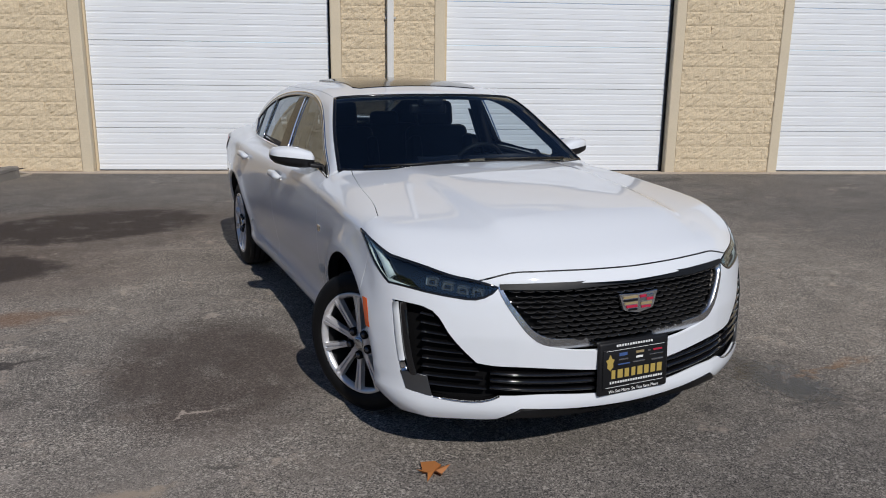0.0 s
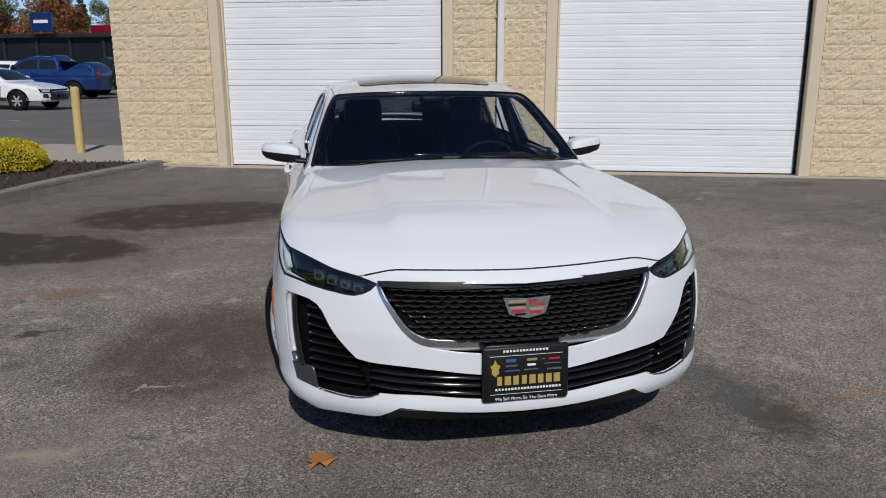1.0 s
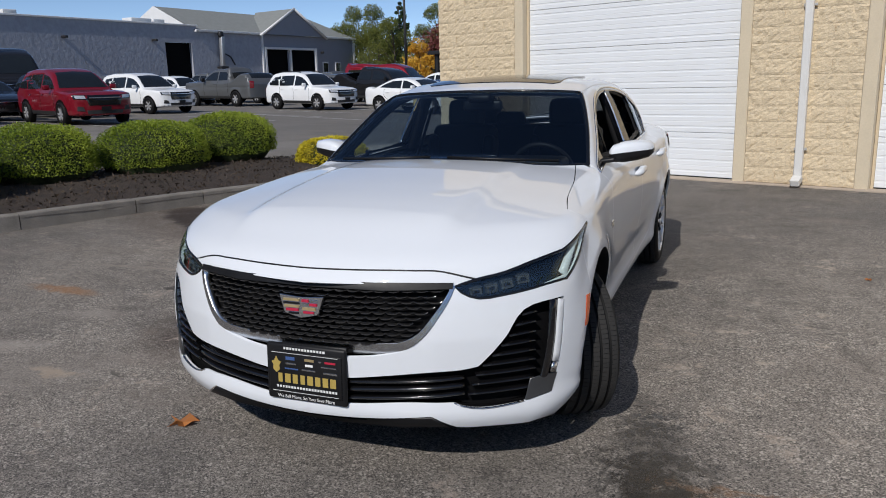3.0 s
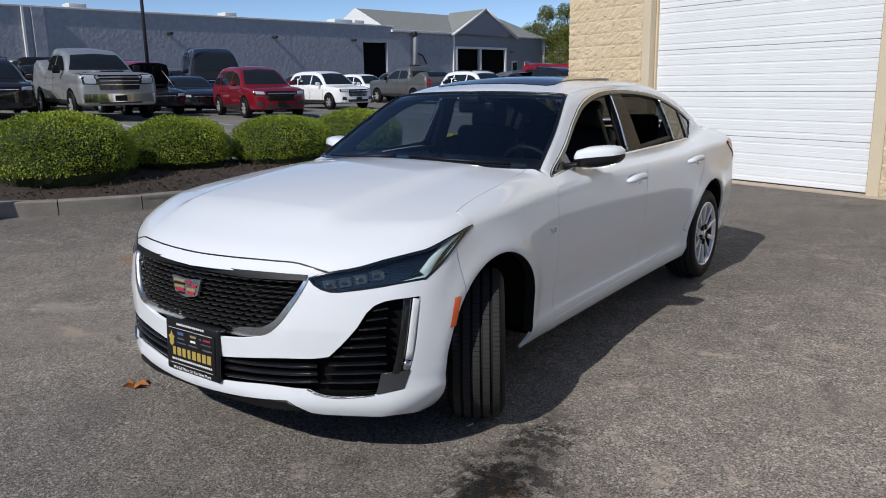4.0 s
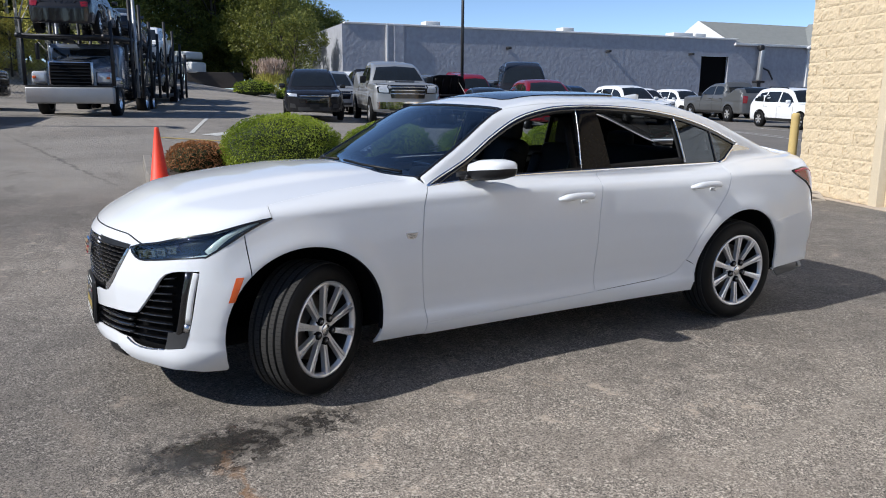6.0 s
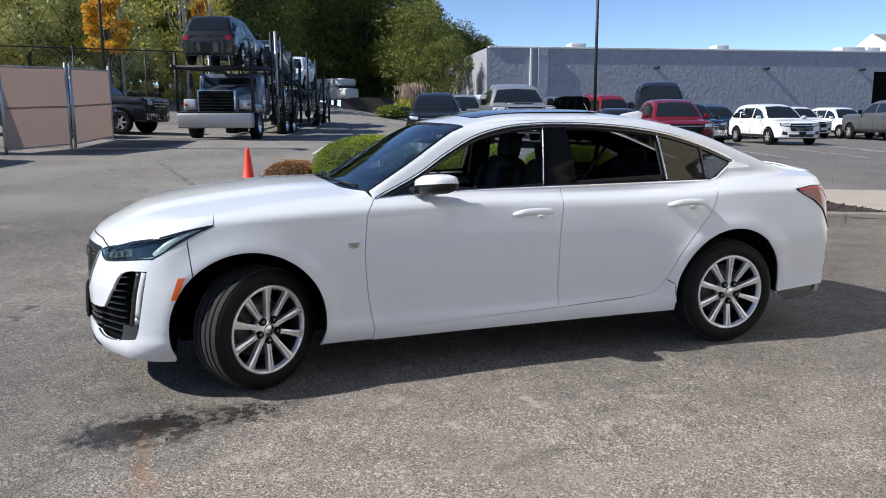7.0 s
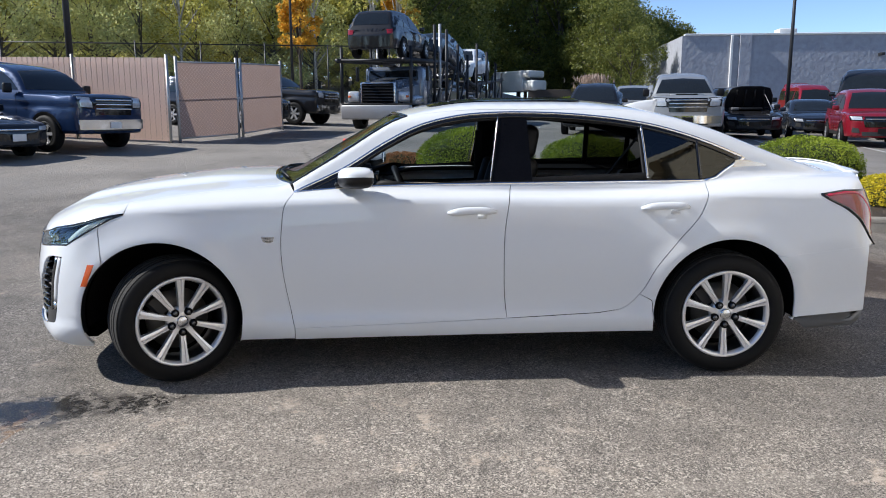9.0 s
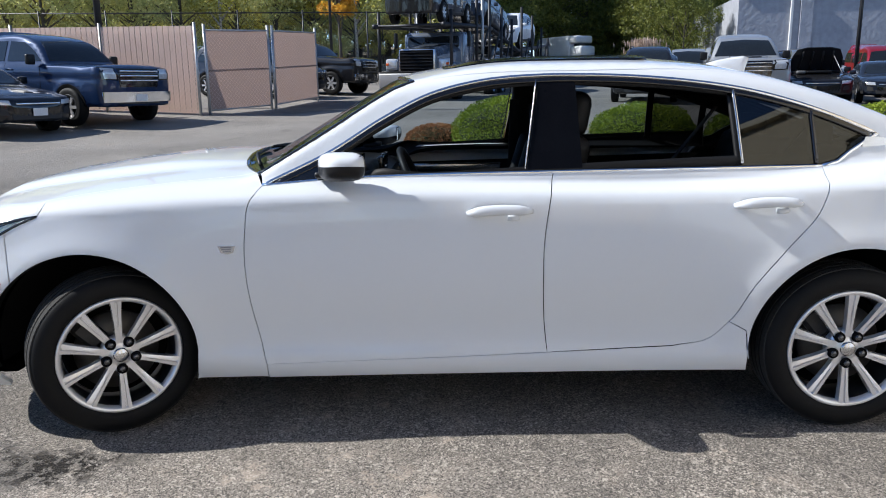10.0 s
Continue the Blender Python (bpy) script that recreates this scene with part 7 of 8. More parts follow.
        if kind in ("suv", "sedan"):
            lay("fog_vent", sk.front(dense([(h * 0.62, z0 + 0.14), (h * 0.84, z0 + 0.16), (h * 0.82, z0 + 0.30), (h * 0.66, z0 + 0.27)])), (-0.4, 0.92, 0), CLADDING, s, step=0.06)
    lay("windscreen", sk.front(half(screen)), (0, 0.75, -0.66), GLASS_FAR)
    lay("rear_window", sk.back(half(back)), (0, -0.85, -0.52), GLASS_FAR)
    lay("grille", sk.front(half([(h * 0.50, lz - (0.34 if kind == "pickup" else 0.25)), (h * 0.55, lz - 0.08), (h * 0.53, lz + 0.05)])), (0, 1, 0), BLACK_GLOSS)
    lay("lower_intake", sk.front(half([(h * 0.55, z0 + 0.06), (h * 0.58, z0 + 0.17)])), (0, 1, 0), CLADDING)
    out["chrome"] = []
    for key, fn, way in (("bumper", sk.front, (0, 1, 0)), ("rear_bumper", sk.back, (0, -1, 0))):
        me = drape(sk, fn(half([(h * 0.90, z0 + 0.10), (h * 0.92, z0 + 0.32)])), way=way, **{**opts, "lift": 0.03, "rim": 0.03})
        me.materials.append(CHROME)
        out["chrome"].append((key, me))
    out["dims"] = (L, W, h, z0, r, ax, rear, belt, lz, T, R)
    MODELS[kind] = out
    return out


def vehicle(kind, paint, x, y, yaw, label, z=None, pitch=0.0, chrome=False, rack=False, name=None, category=None, hood_open=False, size=1.0, scoop=False, pale_plate=False):
    """A parked vehicle; its front faces -y before it is turned by yaw."""
    model = vehicle_model(kind)
    L, W, h, z0, r, ax, rear, belt, lz, T, R = model["dims"]
    zz = ground_z(x, y) if z is None else z
    slope = math.degrees(math.atan2(ground_z(x + math.sin(radians(yaw)), y - math.cos(radians(yaw))) - ground_z(x - math.sin(radians(yaw)), y + math.cos(radians(yaw))), 2)) if z is None else 0
    th = thing(name or {"suv": "suv", "pickup": "pickup_truck", "sedan": "sedan_car", "van": "van"}[kind], label, category or {"suv": "suv", "pickup": "pickup truck", "sedan": "car", "van": "van"}[kind], pose(x, y, zz, 0, 0, yaw) @ pose(0, 0, 0, -pitch - slope, 0, 0) @ Matrix.Scale(size, 4), group="parked vehicles")
    for key, me in model["paint"]:
        part(key, me.copy(), paint, th)
    for key, me in model["fixed"] + (model["chrome"] if chrome else []):
        part(key, me, None, th)
    for s in (1, -1):
        for wy in (ax, rear):
            vehicle_wheel(th, s * (h - 0.055), wy, r, s)
        my = KINDS[kind]["glass"][0] + 0.10
        part("door_mirror", soft_box((s * (h + 0.09), my, belt + 0.08), (0.20, 0.10, 0.15 if kind != "pickup" else 0.22), 0.03, None, 2), paint if kind != "pickup" else BLACK_PLASTIC, th)
    yb = -L / 2 - 0.01
    if kind == "pickup" or chrome:
        for k in range(3):
            part("grille_bar", soft_box((0, yb + 0.005, lz - 0.20 + 0.10 * k), (h * 1.02, 0.03, 0.028), 0.008), CHROME if chrome else BLACK_GLOSS, th)
    else:
        part("grille_bar", soft_box((0, yb + 0.012, lz - 0.02), (h * 1.0, 0.03, 0.03), 0.008), CHROME, th)
    part("number_plate", box((0, yb - 0.03, z0 + 0.20), (0.31, 0.01, 0.15), 0.003), PRINT_WHITE if pale_plate else BLACK_PLASTIC, th)
    if scoop:
        part("hood_scoop", soft_box((0, ax - 0.05, float(T(ax)) + 0.015), (0.95, 0.75, 0.07), 0.03, Matrix.Rotation(radians(2), 3, "X"), 2), paint, th)
        part("scoop_mouth", soft_box((0, ax - 0.425, float(T(ax)) + 0.018), (0.62, 0.02, 0.035), 0.008), DARK_VOID, th)
    if rack:
        for s in (1, -1):
            part("roof_rail", rod([(s * 0.6, 0.0, float(R(0.1)) - 0.03), (s * 0.6, 0.1, float(R(0.1)) + 0.02), (s * 0.6, 1.3, float(R(1.3)) + 0.03), (s * 0.6, 1.4, float(R(1.4)) - 0.03)], 0.018, 6), BLACK_PLASTIC, th)
    if hood_open:
        z1 = float(T(-1.0))
        lid = prism([(-W * 0.42, 0.0), (W * 0.42, 0.0), (W * 0.40, 0.55), (W * 0.33, 0.86), (W * 0.18, 0.94), (-W * 0.18, 0.94), (-W * 0.33, 0.86), (-W * 0.40, 0.55)], 0.03, 0.01, Matrix.Translation((0, ax + 0.62, z1 + 0.02)) @ Matrix.Rotation(radians(38), 4, "X"))
        hood = part("raised_bonnet", lid, paint, th, "raised black bonnet")
        for x in (-0.5, -0.17, 0.17, 0.5):
            part("bonnet_rib", rod([(x, ax + 0.57, z1 + 0.06), (x * 0.85, ax + 0.09, z1 + 0.64)], 0.028, 6), BLACK_PLASTIC, hood)
        part("bonnet_prop", rod([(0.62, ax - 0.45, z1 - 0.02), (0.45, ax + 0.15, z1 + 0.52)], 0.012, 6), GALV, th)
        part("engine_cover", soft_box((0, ax - 0.05, z1 + 0.02), (0.72, 0.5, 0.08), 0.03), BLACK_PLASTIC, th)
        part("air_box", soft_box((-0.5, ax - 0.1, z1 + 0.02), (0.24, 0.36, 0.09), 0.03), VALANCE_GREY, th)
    return th


P_BLACK = paint_of("black", (0.012, 0.012, 0.014))
P_SILVER = paint_of("silver", (0.34, 0.35, 0.36), 0.5)
P_GREY = paint_of("grey", (0.13, 0.135, 0.14), 0.4)
P_RED = paint_of("red", (0.20, 0.008, 0.018), 0.2)
P_WHITE = paint_of("white", (0.78, 0.79, 0.80))
P_BLUE = paint_of("blue", (0.008, 0.034, 0.14), 0.3)
P_NAVY = paint_of("navy", (0.006, 0.022, 0.070), 0.3)
P_DARK = paint_of("dark_blue", (0.015, 0.02, 0.032), 0.3)

vehicle("suv", P_BLACK, -20.7, 5.45, 74, "black compact SUV facing the drive", rack=True, size=0.92)
vehicle("pickup", P_SILVER, -20.0, 8.05, 76, "silver heavy pickup truck with chrome bumper", chrome=True, scoop=True)
vehicle("sedan", P_BLACK, -22.6, 11.2, 76, "black sedan with its bonnet raised", hood_open=True)
vehicle("suv", P_RED, -19.5, 13.95, 70, "dark red SUV with alloy wheels")
vehicle("sedan", P_DARK, -24.8, 14.7, 72, "dark navy sedan with alloy wheels")
vehicle("suv", P_DARK, -24.5, 17.9, 76, "dark blue SUV with chrome grille bars", chrome=True)
vehicle("suv", P_WHITE, -24.2, 22.1, 80, "white SUV with black lower bumper")
vehicle("suv", P_WHITE, -18.6, 26.9, 74, "white three-row SUV with dark grille", rack=True)
vehicle("sedan", P_WHITE, -12.0, 24.8, 74, "white sedan with black wheels")
vehicle("pickup", P_GREY, -27.2, 31.9, 254, "silver grey crew-cab pickup truck seen from its tail", size=1.06)
vehicle("pickup", P_BLUE, -13.6, 35.0, 262, "bright blue pickup truck seen from its tail")
vehicle("pickup", P_BLACK, -17.2, 31.8, 80, "black pickup truck between other vehicles")
vehicle("pickup", P_NAVY, -14.35, -10.05, 156, "dark blue pickup truck with chrome grille and bumper", chrome=True, pale_plate=True)
vehicle("sedan", P_BLACK, -12.2, -10.75, 155, "black hatchback beside the blue pickup truck", pale_plate=True)
vehicle("suv", P_DARK, -22.6, -7.3, 155, "dark SUV beside a black truck behind the gate")
vehicle("pickup", P_BLACK, -25.4, -6.5, 160, "black dual-wheel pickup truck with chrome bumper", chrome=True)
_rng = random.Random(7)
_stock = [("pickup", P_GREY, "grey"), ("pickup", P_GREY, "grey"), ("suv", P_WHITE, "white"), ("pickup", P_BLACK, "black"), ("sedan", P_DARK, "dark blue"), ("suv", P_GREY, "grey"), ("pickup", P_WHITE, "white"), ("suv", P_SILVER, "silver"), ("suv", P_NAVY, "navy blue"), ("suv", P_WHITE, "white")]


def fill_rows():
    """The rows further back in the car park."""
    spots = [(-29.5, 11.0), (-30.4, 14.4), (-27.8, 8.6)]
    spots += [(-31.0 - 0.3 * i, 18.5 + 3.0 * i) for i in range(6)] + [(-37.5, 13.0 + 3.1 * 0), (-36.6, 15.9), (-38.0, 23.0), (-38.6, 26.0)]
    spots += [(-33.5 + 3.2 * i, 37.5 + 0.4 * i) for i in range(8)] + [(-40 + 3.4 * i, 45 + 0.6 * i) for i in range(9)]
    for i, (x, y) in enumerate(spots):
        k, p, c = _stock[(i * 7 + 3) % len(_stock)]
        vehicle(k, p, x + _rng.uniform(-0.4, 0.4), y, (78 if i % 3 else 258) + _rng.uniform(-3, 3), "%s %s parked in a back row" % (c, {"suv": "SUV", "pickup": "pickup truck", "sedan": "sedan"}[k]))
    vehicle("van", P_BLACK, -30.6, 20.2, 60, "large black van in a back row", size=1.25)
    vehicle("van", P_RED, -20.5, 38.8, 90, "red high-roof van in a back row")
    vehicle("van", P_RED, -38.6, 21.4, 78, "red van with a white roof rack")


fill_rows()

# ---- screen fence and gates ----
SCREEN = mat("brown_privacy_mesh", (0.36, 0.26, 0.225), 0.9, 0, 0.10, 1.5, 120, 0.002)
SLAT = mat("brown_fence_slats", (0.66, 0.485, 0.405), 0.75, 0, 0.12, 2, 60, per_object=0.08)

SLAT_PALE = mat("brown_vinyl_wire", (0.68, 0.52, 0.45), 0.6, 0, 0.1, 3, 60)
_n, _k = SCREEN.node_tree.nodes, SCREEN.node_tree.links
_tr, _mx = _n.new("ShaderNodeBsdfTranslucent"), _n.new("ShaderNodeMixShader")
_tr.inputs[0].default_value, _mx.inputs[0].default_value = (0.42, 0.30, 0.25, 1), 0.28
_k.new(_n["Principled BSDF"].outputs[0], _mx.inputs[1]), _k.new(_tr.outputs[0], _mx.inputs[2]), _k.new(_mx.outputs[0], _n["Material Output"].inputs[0])


def fence_panel(parent, a, c, h, slats, lean=0.0):
    """A framed fence bay between two ground points."""
    a3, c3 = Vector((*a, ground_z(*a) + 0.05)), Vector((*c, ground_z(*c) + 0.05))
    d = c3 - a3
    n = Vector((-d.y, d.x, 0)).normalized()
    up = Vector((0, 0, h))
    bay = thing_part("bay", parent)
    if slats:
        cnt = int(d.length / 0.085)
        verts, faces = [], []
        for i in range(cnt):
            p = a3 + d * ((i + 0.5) / cnt)
            w = d.normalized() * 0.0405
            o = n * (0.003 if i % 2 else -0.003)
            k = len(verts)
            for q in (p - w + o, p + w + o, p + w + o + up, p - w + o + up):
                verts += [q - n * 0.003, q + n * 0.003]
            faces += [(k, k + 2, k + 4, k + 6), (k + 1, k + 7, k + 5, k + 3), (k, k + 6, k + 7, k + 1), (k + 2, k + 3, k + 5, k + 4)]
        part("slats", mesh_of("slats", verts, faces), SLAT, bay)
        # the wire lattice in front of the slats
        verts, faces = [], []
        step = 0.12
        nx, nz = int(d.length / step), int(h / step)
        side = -n if n.x < 0 else n
        for i in range(nx):
            for j in range(nz):
                for sgn in (0, 1):
                    p = a3 + d * ((i + sgn) * step / d.length) + Vector((0, 0, j * step)) + side * 0.030
                    q = a3 + d * ((i + 1 - sgn) * step / d.length) + Vector((0, 0, (j + 1) * step)) + side * 0.030
                    k = len(verts)
                    t = Vector((0, 0, 0.010))
                    verts += [p - t, p + t, q + t, q - t]
                    faces.append((k, k + 1, k + 2, k + 3))
        part("wire_mesh", mesh_of("wire", verts, faces), SLAT_PALE, bay)
    else:
        nn = 14
        verts = []
        for i in range(nn + 1):
            for j in range(9):
                p = a3 + d * (i / nn) + up * (0.03 + 0.94 * j / 8) + n * (0.025 * noise.noise(Vector((i * 0.5, j * 0.6, a[0]))))
                verts.append(p)
        part("screen_cloth", mesh_of("cloth", verts, [(i * 9 + j, (i + 1) * 9 + j, (i + 1) * 9 + j + 1, i * 9 + j + 1) for i in range(nn) for j in range(8)], True), SCREEN, bay, "brown privacy cloth")
        verts, faces = [], []
        step = 0.11
        side = n if n.x > 0 else -n
        for i in range(int(d.length / step)):
            for j in range(int(h * 0.94 / step)):
                for sgn in (0, 1):
                    p = a3 + d * ((i + sgn) * step / d.length) + Vector((0, 0, 0.06 + j * step)) + side * 0.034
                    q = a3 + d * ((i + 1 - sgn) * step / d.length) + Vector((0, 0, 0.06 + (j + 1) * step)) + side * 0.034
                    k = len(verts)
                    t = Vector((0, 0, 0.0045))
                    verts += [p - t, p + t, q + t, q - t]
                    faces.append((k, k + 1, k + 2, k + 3))
        part("wire_mesh", mesh_of("wire", verts, faces), SLAT_PALE, bay)
        for z in (0.03, 0.5, 0.97):
            part("rail", rod([a3 + up * z, c3 + up * z], 0.022, 8), GALV if z != 0.5 else SCREEN, bay)
    for p in (a3, c3):
        part("post", rod([p - Vector((0, 0, 0.2)), p + up * 1.04], 0.038, 10), GALV, bay)


fence = thing("screen_fence", "brown slatted chain-link fence with steel posts", "fence")
_p = [(-15.35, -6.80), (-16.25, -9.6), (-17.2, -12.5), (-18.1, -15.4), (-19.1, -18.4), (-20.0, -21.4)]
for _a, _c in zip(_p[:-1], _p[1:]):
    fence_panel(fence, _a, _c, 2.12, True)
for _a, _c in (((-15.45, -6.60), (-17.2, -5.48)), ((-17.35, -5.40), (-20.5, -4.86))):
    gate = thing("gate", "brown cloth-covered chain-link gate leaf on a steel frame", "gate", group="gate leaves")
    fence_panel(gate, _a, _c, 2.08, False)
tall = thing("back_fence", "tall dark chain-link fence on the bank before the trees", "fence")
for _i in range(10):
    _x, _y = -30.0 - 0.3 * _i, -28.0 + 2.9 * _i
    _z = ground_z(_x, _y)
    part("post", rod([(_x, _y, _z), (_x, _y, _z + 3.3)], 0.035, 6), POLE_DARK, tall)
part("top_rail", rod([(-30.0, -28.0, ground_z(-30, -28) + 3.3), (-32.7, -1.9, ground_z(-32.7, -1.9) + 3.3)], 0.03, 6), POLE_DARK, tall)
_v, _f = [], []
for _i in range(150):
    for _s in (0, 1):
        _t0, _t1 = _i / 150, (_i + 1.0) / 150
        _t0 = min(_t0, 0.99)
        for _j in range(18):
            _a = Vector((-30.0 - 2.7 * (_t1 if _s else _t0), -28 + 26.1 * (_t1 if _s else _t0), 1.25 + 0.18 * _j))
            _c = Vector((-30.0 - 2.7 * (_t0 if _s else _t1), -28 + 26.1 * (_t0 if _s else _t1), 1.25 + 0.18 * (_j + 1)))
            _k = len(_v)
            _v += [_a, _a + Vector((0, 0, 0.012)), _c + Vector((0, 0, 0.012)), _c]
            _f.append((_k, _k + 1, _k + 2, _k + 3))
part("wire_mesh", mesh_of("wire", _v, _f), POLE_DARK, tall)
dark_wall = new("retaining_wall", bpy.data.meshes.new("retaining_wall"))
_bm = box((0, 0, 0.8), (5.5, 0.3, 1.6), 0.02)
_bm.to_mesh(dark_wall.data)
_bm.free()
dark_wall.data.materials.append(mat("dark_timber_wall", (0.07, 0.06, 0.055), 0.9, 0, 0.2, 2, 30))
dark_wall.matrix_basis = pose(-77, 13.4, ground_z(-77, 13.4) - 0.1, 0, 0, 80)
tagged(dark_wall, "low dark timber wall at the end of the drive", "wall", kind="structure")

# ---- car carrier ----
CAB_WHITE = mat("steel_blue_truck_paint", (0.16, 0.185, 0.23), 0.25, 0.5, 0.06, 3, 60, coat=0.5)
BUMPER_STEEL = mat("brushed_bumper_steel", (0.34, 0.345, 0.355), 0.42, 0.7, 0.08, 3, 60)
FRAME_DARK = mat("greasy_dark_steel", (0.035, 0.036, 0.04), 0.5, 0.6, 0.3, 6, 60)


def build_carrier(x, y, yaw):
    """Front faces -y before turning; x, y is the middle of the bumper."""
    z = ground_z(x, y)
    M = pose(x, y, z, 0, 0, yaw)
    t = thing("car_carrier", "car carrier lorry with chrome bumper and steel decks", "lorry", M)
    part("bumper", soft_box((0, 0.15, 0.62), (2.44, 0.3, 0.48), 0.05), BUMPER_STEEL, t, "deep brushed steel bumper")
    part("bumper_top", soft_box((0, 0.17, 0.885), (2.40, 0.28, 0.05), 0.015), BLACK_PLASTIC, t)
    bm = bmesh.new()
    rows = [(0.35, 0.68, 1.62, 0.85), (0.9, 0.76, 1.70, 0.85), (1.6, 0.88, 1.78, 0.85), (1.9, 0.98, 1.82, 0.85)]
    prev = None
    for yy, hw, top, low in rows:
        ring = [bm.verts.new(p) for p in ((-hw, yy, low), (-hw, yy, top - 0.25), (-hw + 0.22, yy, top), (hw - 0.22, yy, top), (hw, yy, top - 0.25), (hw, yy, low))]
        if prev:
            for i in range(5):
                bm.faces.new((prev[i], prev[i + 1], ring[i + 1], ring[i]))
        else:
            bm.faces.new(ring[::-1])
        prev = ring
    bm.faces.new(prev)
    bmesh.ops.recalc_face_normals(bm, faces=bm.faces)
    part("hood", bm, CAB_WHITE, t, "sloping steel-blue hood")
    g = part("grille", soft_box((0, 0.33, 1.26), (1.26, 0.10, 0.72), 0.05), SATIN_METAL, t)
    part("grille_core", soft_box((0, 0.30, 1.25), (1.14, 0.08, 0.64), 0.02), DARK_VOID, g)
    for i in range(6):
        part("grille_bar", soft_box((0, 0.255, 1.0 + 0.10 * i), (1.14, 0.02, 0.022), 0.008), BLACK_GLOSS, g)
    for s in (1, -1):
        part("headlight", soft_box((s * 0.90, 0.46, 1.14), (0.42, 0.24, 0.36), 0.07), LAMP_FAR, t)
        part("indicator", soft_box((s * 1.03, 0.345, 1.14), (0.10, 0.06, 0.08), 0.02), AMBER, t)
        part("wing", soft_box((s * 0.98, 1.15, 1.02), (0.42, 1.3, 0.34), 0.10), CAB_WHITE, t)
        w = thing_part("wheel", t)
        w.matrix_basis = pose(s * 1.02, 1.25, 0.50, 0, 0, 0 if s > 0 else 180)
        part("tyre", lathe([(0.29, 0.13), (0.44, 0.14), (0.50, 0.10), (0.50, -0.12), (0.30, -0.14)], 26), RUBBER, w)
        part("rim", lathe([(0.30, 0.12), (0.27, 0.10), (0.15, 0.03), (0.0, 0.08)], 20), SATIN_METAL, w)
        for yy in (5.4, 6.7, 12.8, 14.0):
            w = thing_part("wheel", t)
            w.matrix_basis = pose(s * 1.0, yy, 0.48, 0, 0, 0 if s > 0 else 180)
            part("tyre", lathe([(0.29, 0.16), (0.44, 0.17), (0.48, 0.12), (0.48, -0.15), (0.30, -0.17)], 24), RUBBER, w)
            part("rim", lathe([(0.30, 0.14), (0.25, 0.06), (0.0, 0.05)], 18), SATIN_METAL, w)
        part("cab_mirror", soft_box((s * 1.30, 1.75, 1.95), (0.10, 0.16, 0.50), 0.03), BLACK_PLASTIC, t)
        # side frames and posts
        for yy, top in ((0.15, 2.75), (2.9, 3.7), (3.6, 3.8), (4.5, 3.7), (6.2, 3.3), (7.8, 3.0), (9.5, 3.6), (11.5, 3.4), (13.5, 3.0), (15.0, 2.6)):
            part("post", rod([(s * 1.22, yy, 0.55 if yy > 1 else 0.9), (s * 1.22, yy, top)], 0.055, 8), FRAME_DARK if yy != 3.6 else GALV, t)
        part("deck_rail", rod([(s * 1.15, -0.4, 2.28), (s * 1.15, 3.8, 2.46), (s * 1.15, 5.0, 2.46)], 0.075, 8), FRAME_DARK, t)
        part("deck_rail", rod([(s * 1.15, 5.0, 2.46), (s * 1.15, 9.2, 1.8), (s * 1.15, 15.6, 2.3)], 0.075, 8), FRAME_DARK, t)
        part("chassis_rail", rod([(s * 1.05, 3.2, 0.75), (s * 1.05, 9.0, 0.6), (s * 1.05, 15.6, 0.8)], 0.09, 8), FRAME_DARK, t)
        for yy in (3.0, 4.6, 6.4, 9.6, 11.6, 13.6):
            part("brace", rod([(s * 1.22, yy, 0.8), (s * 1.22, yy + 1.3, 2.4)], 0.04, 6), FRAME_DARK, t)
    part("cab", soft_box((0, 2.55, 1.50), (2.15, 1.35, 1.42), 0.14), CAB_WHITE, t)
    part("cab_windscreen", soft_box((0, 1.90, 1.92), (1.85, 0.12, 0.44), 0.06, Matrix.Rotation(radians(-14), 3, "X")), GLASS_FAR, t)
    for i in range(9):
        yy = -0.2 + 1.9 * i
        zz = 2.30 + 0.043 * yy if yy < 5 else (2.46 - (yy - 5) * 0.157 if yy < 9.2 else 1.8 + (yy - 9.2) * 0.07)
        part("deck_beam", rod([(-1.2, yy, zz), (1.2, yy, zz)], 0.05, 6), FRAME_DARK, t)
    def load(kind, paint, yy, zz, flip, pitch, label, size=0.88):
        p = M @ Vector((0, yy, zz))
        vehicle(kind, paint, p.x, p.y, yaw + (180 if flip else 0), label, z=p.z, pitch=pitch, chrome=kind == "pickup", size=size)
    load("suv", P_BLACK, 1.75, 2.44, True, 2, "black SUV carried tail first on the upper deck")
    load("suv", P_DARK, 6.9, 2.36, False, 9, "dark SUV carried on the sloping deck")
    load("suv", P_WHITE, 12.0, 2.05, False, -4, "white SUV carried on the rear deck")
    load("sedan", P_GREY, 7.4, 0.72, False, 0, "grey sedan carried on the lower deck")
    load("sedan", P_GREY, 12.9, 0.78, False, 0, "grey sedan carried on the rear lower deck")


build_carrier(-20.9, -1.85, 73)
rv = thing("motorhome", "white motorhome parked at the far end of the drive", "motorhome", pose(-80.0, 10.2, ground_z(-80, 10.2), 0, 0, 122))
part("body", soft_box((0, 1.0, 1.7), (2.3, 5.2, 2.2), 0.15), P_WHITE, rv)
part("overcab", soft_box((0, -2.0, 2.4), (2.25, 1.3, 0.75), 0.2), P_WHITE, rv)
part("cab", soft_box((0, -2.3, 1.2), (2.0, 1.9, 1.1), 0.25), P_WHITE, rv)
part("windscreen", soft_box((0, -2.45, 1.75), (1.7, 1.0, 0.45), 0.1), GLASS_FAR, rv)

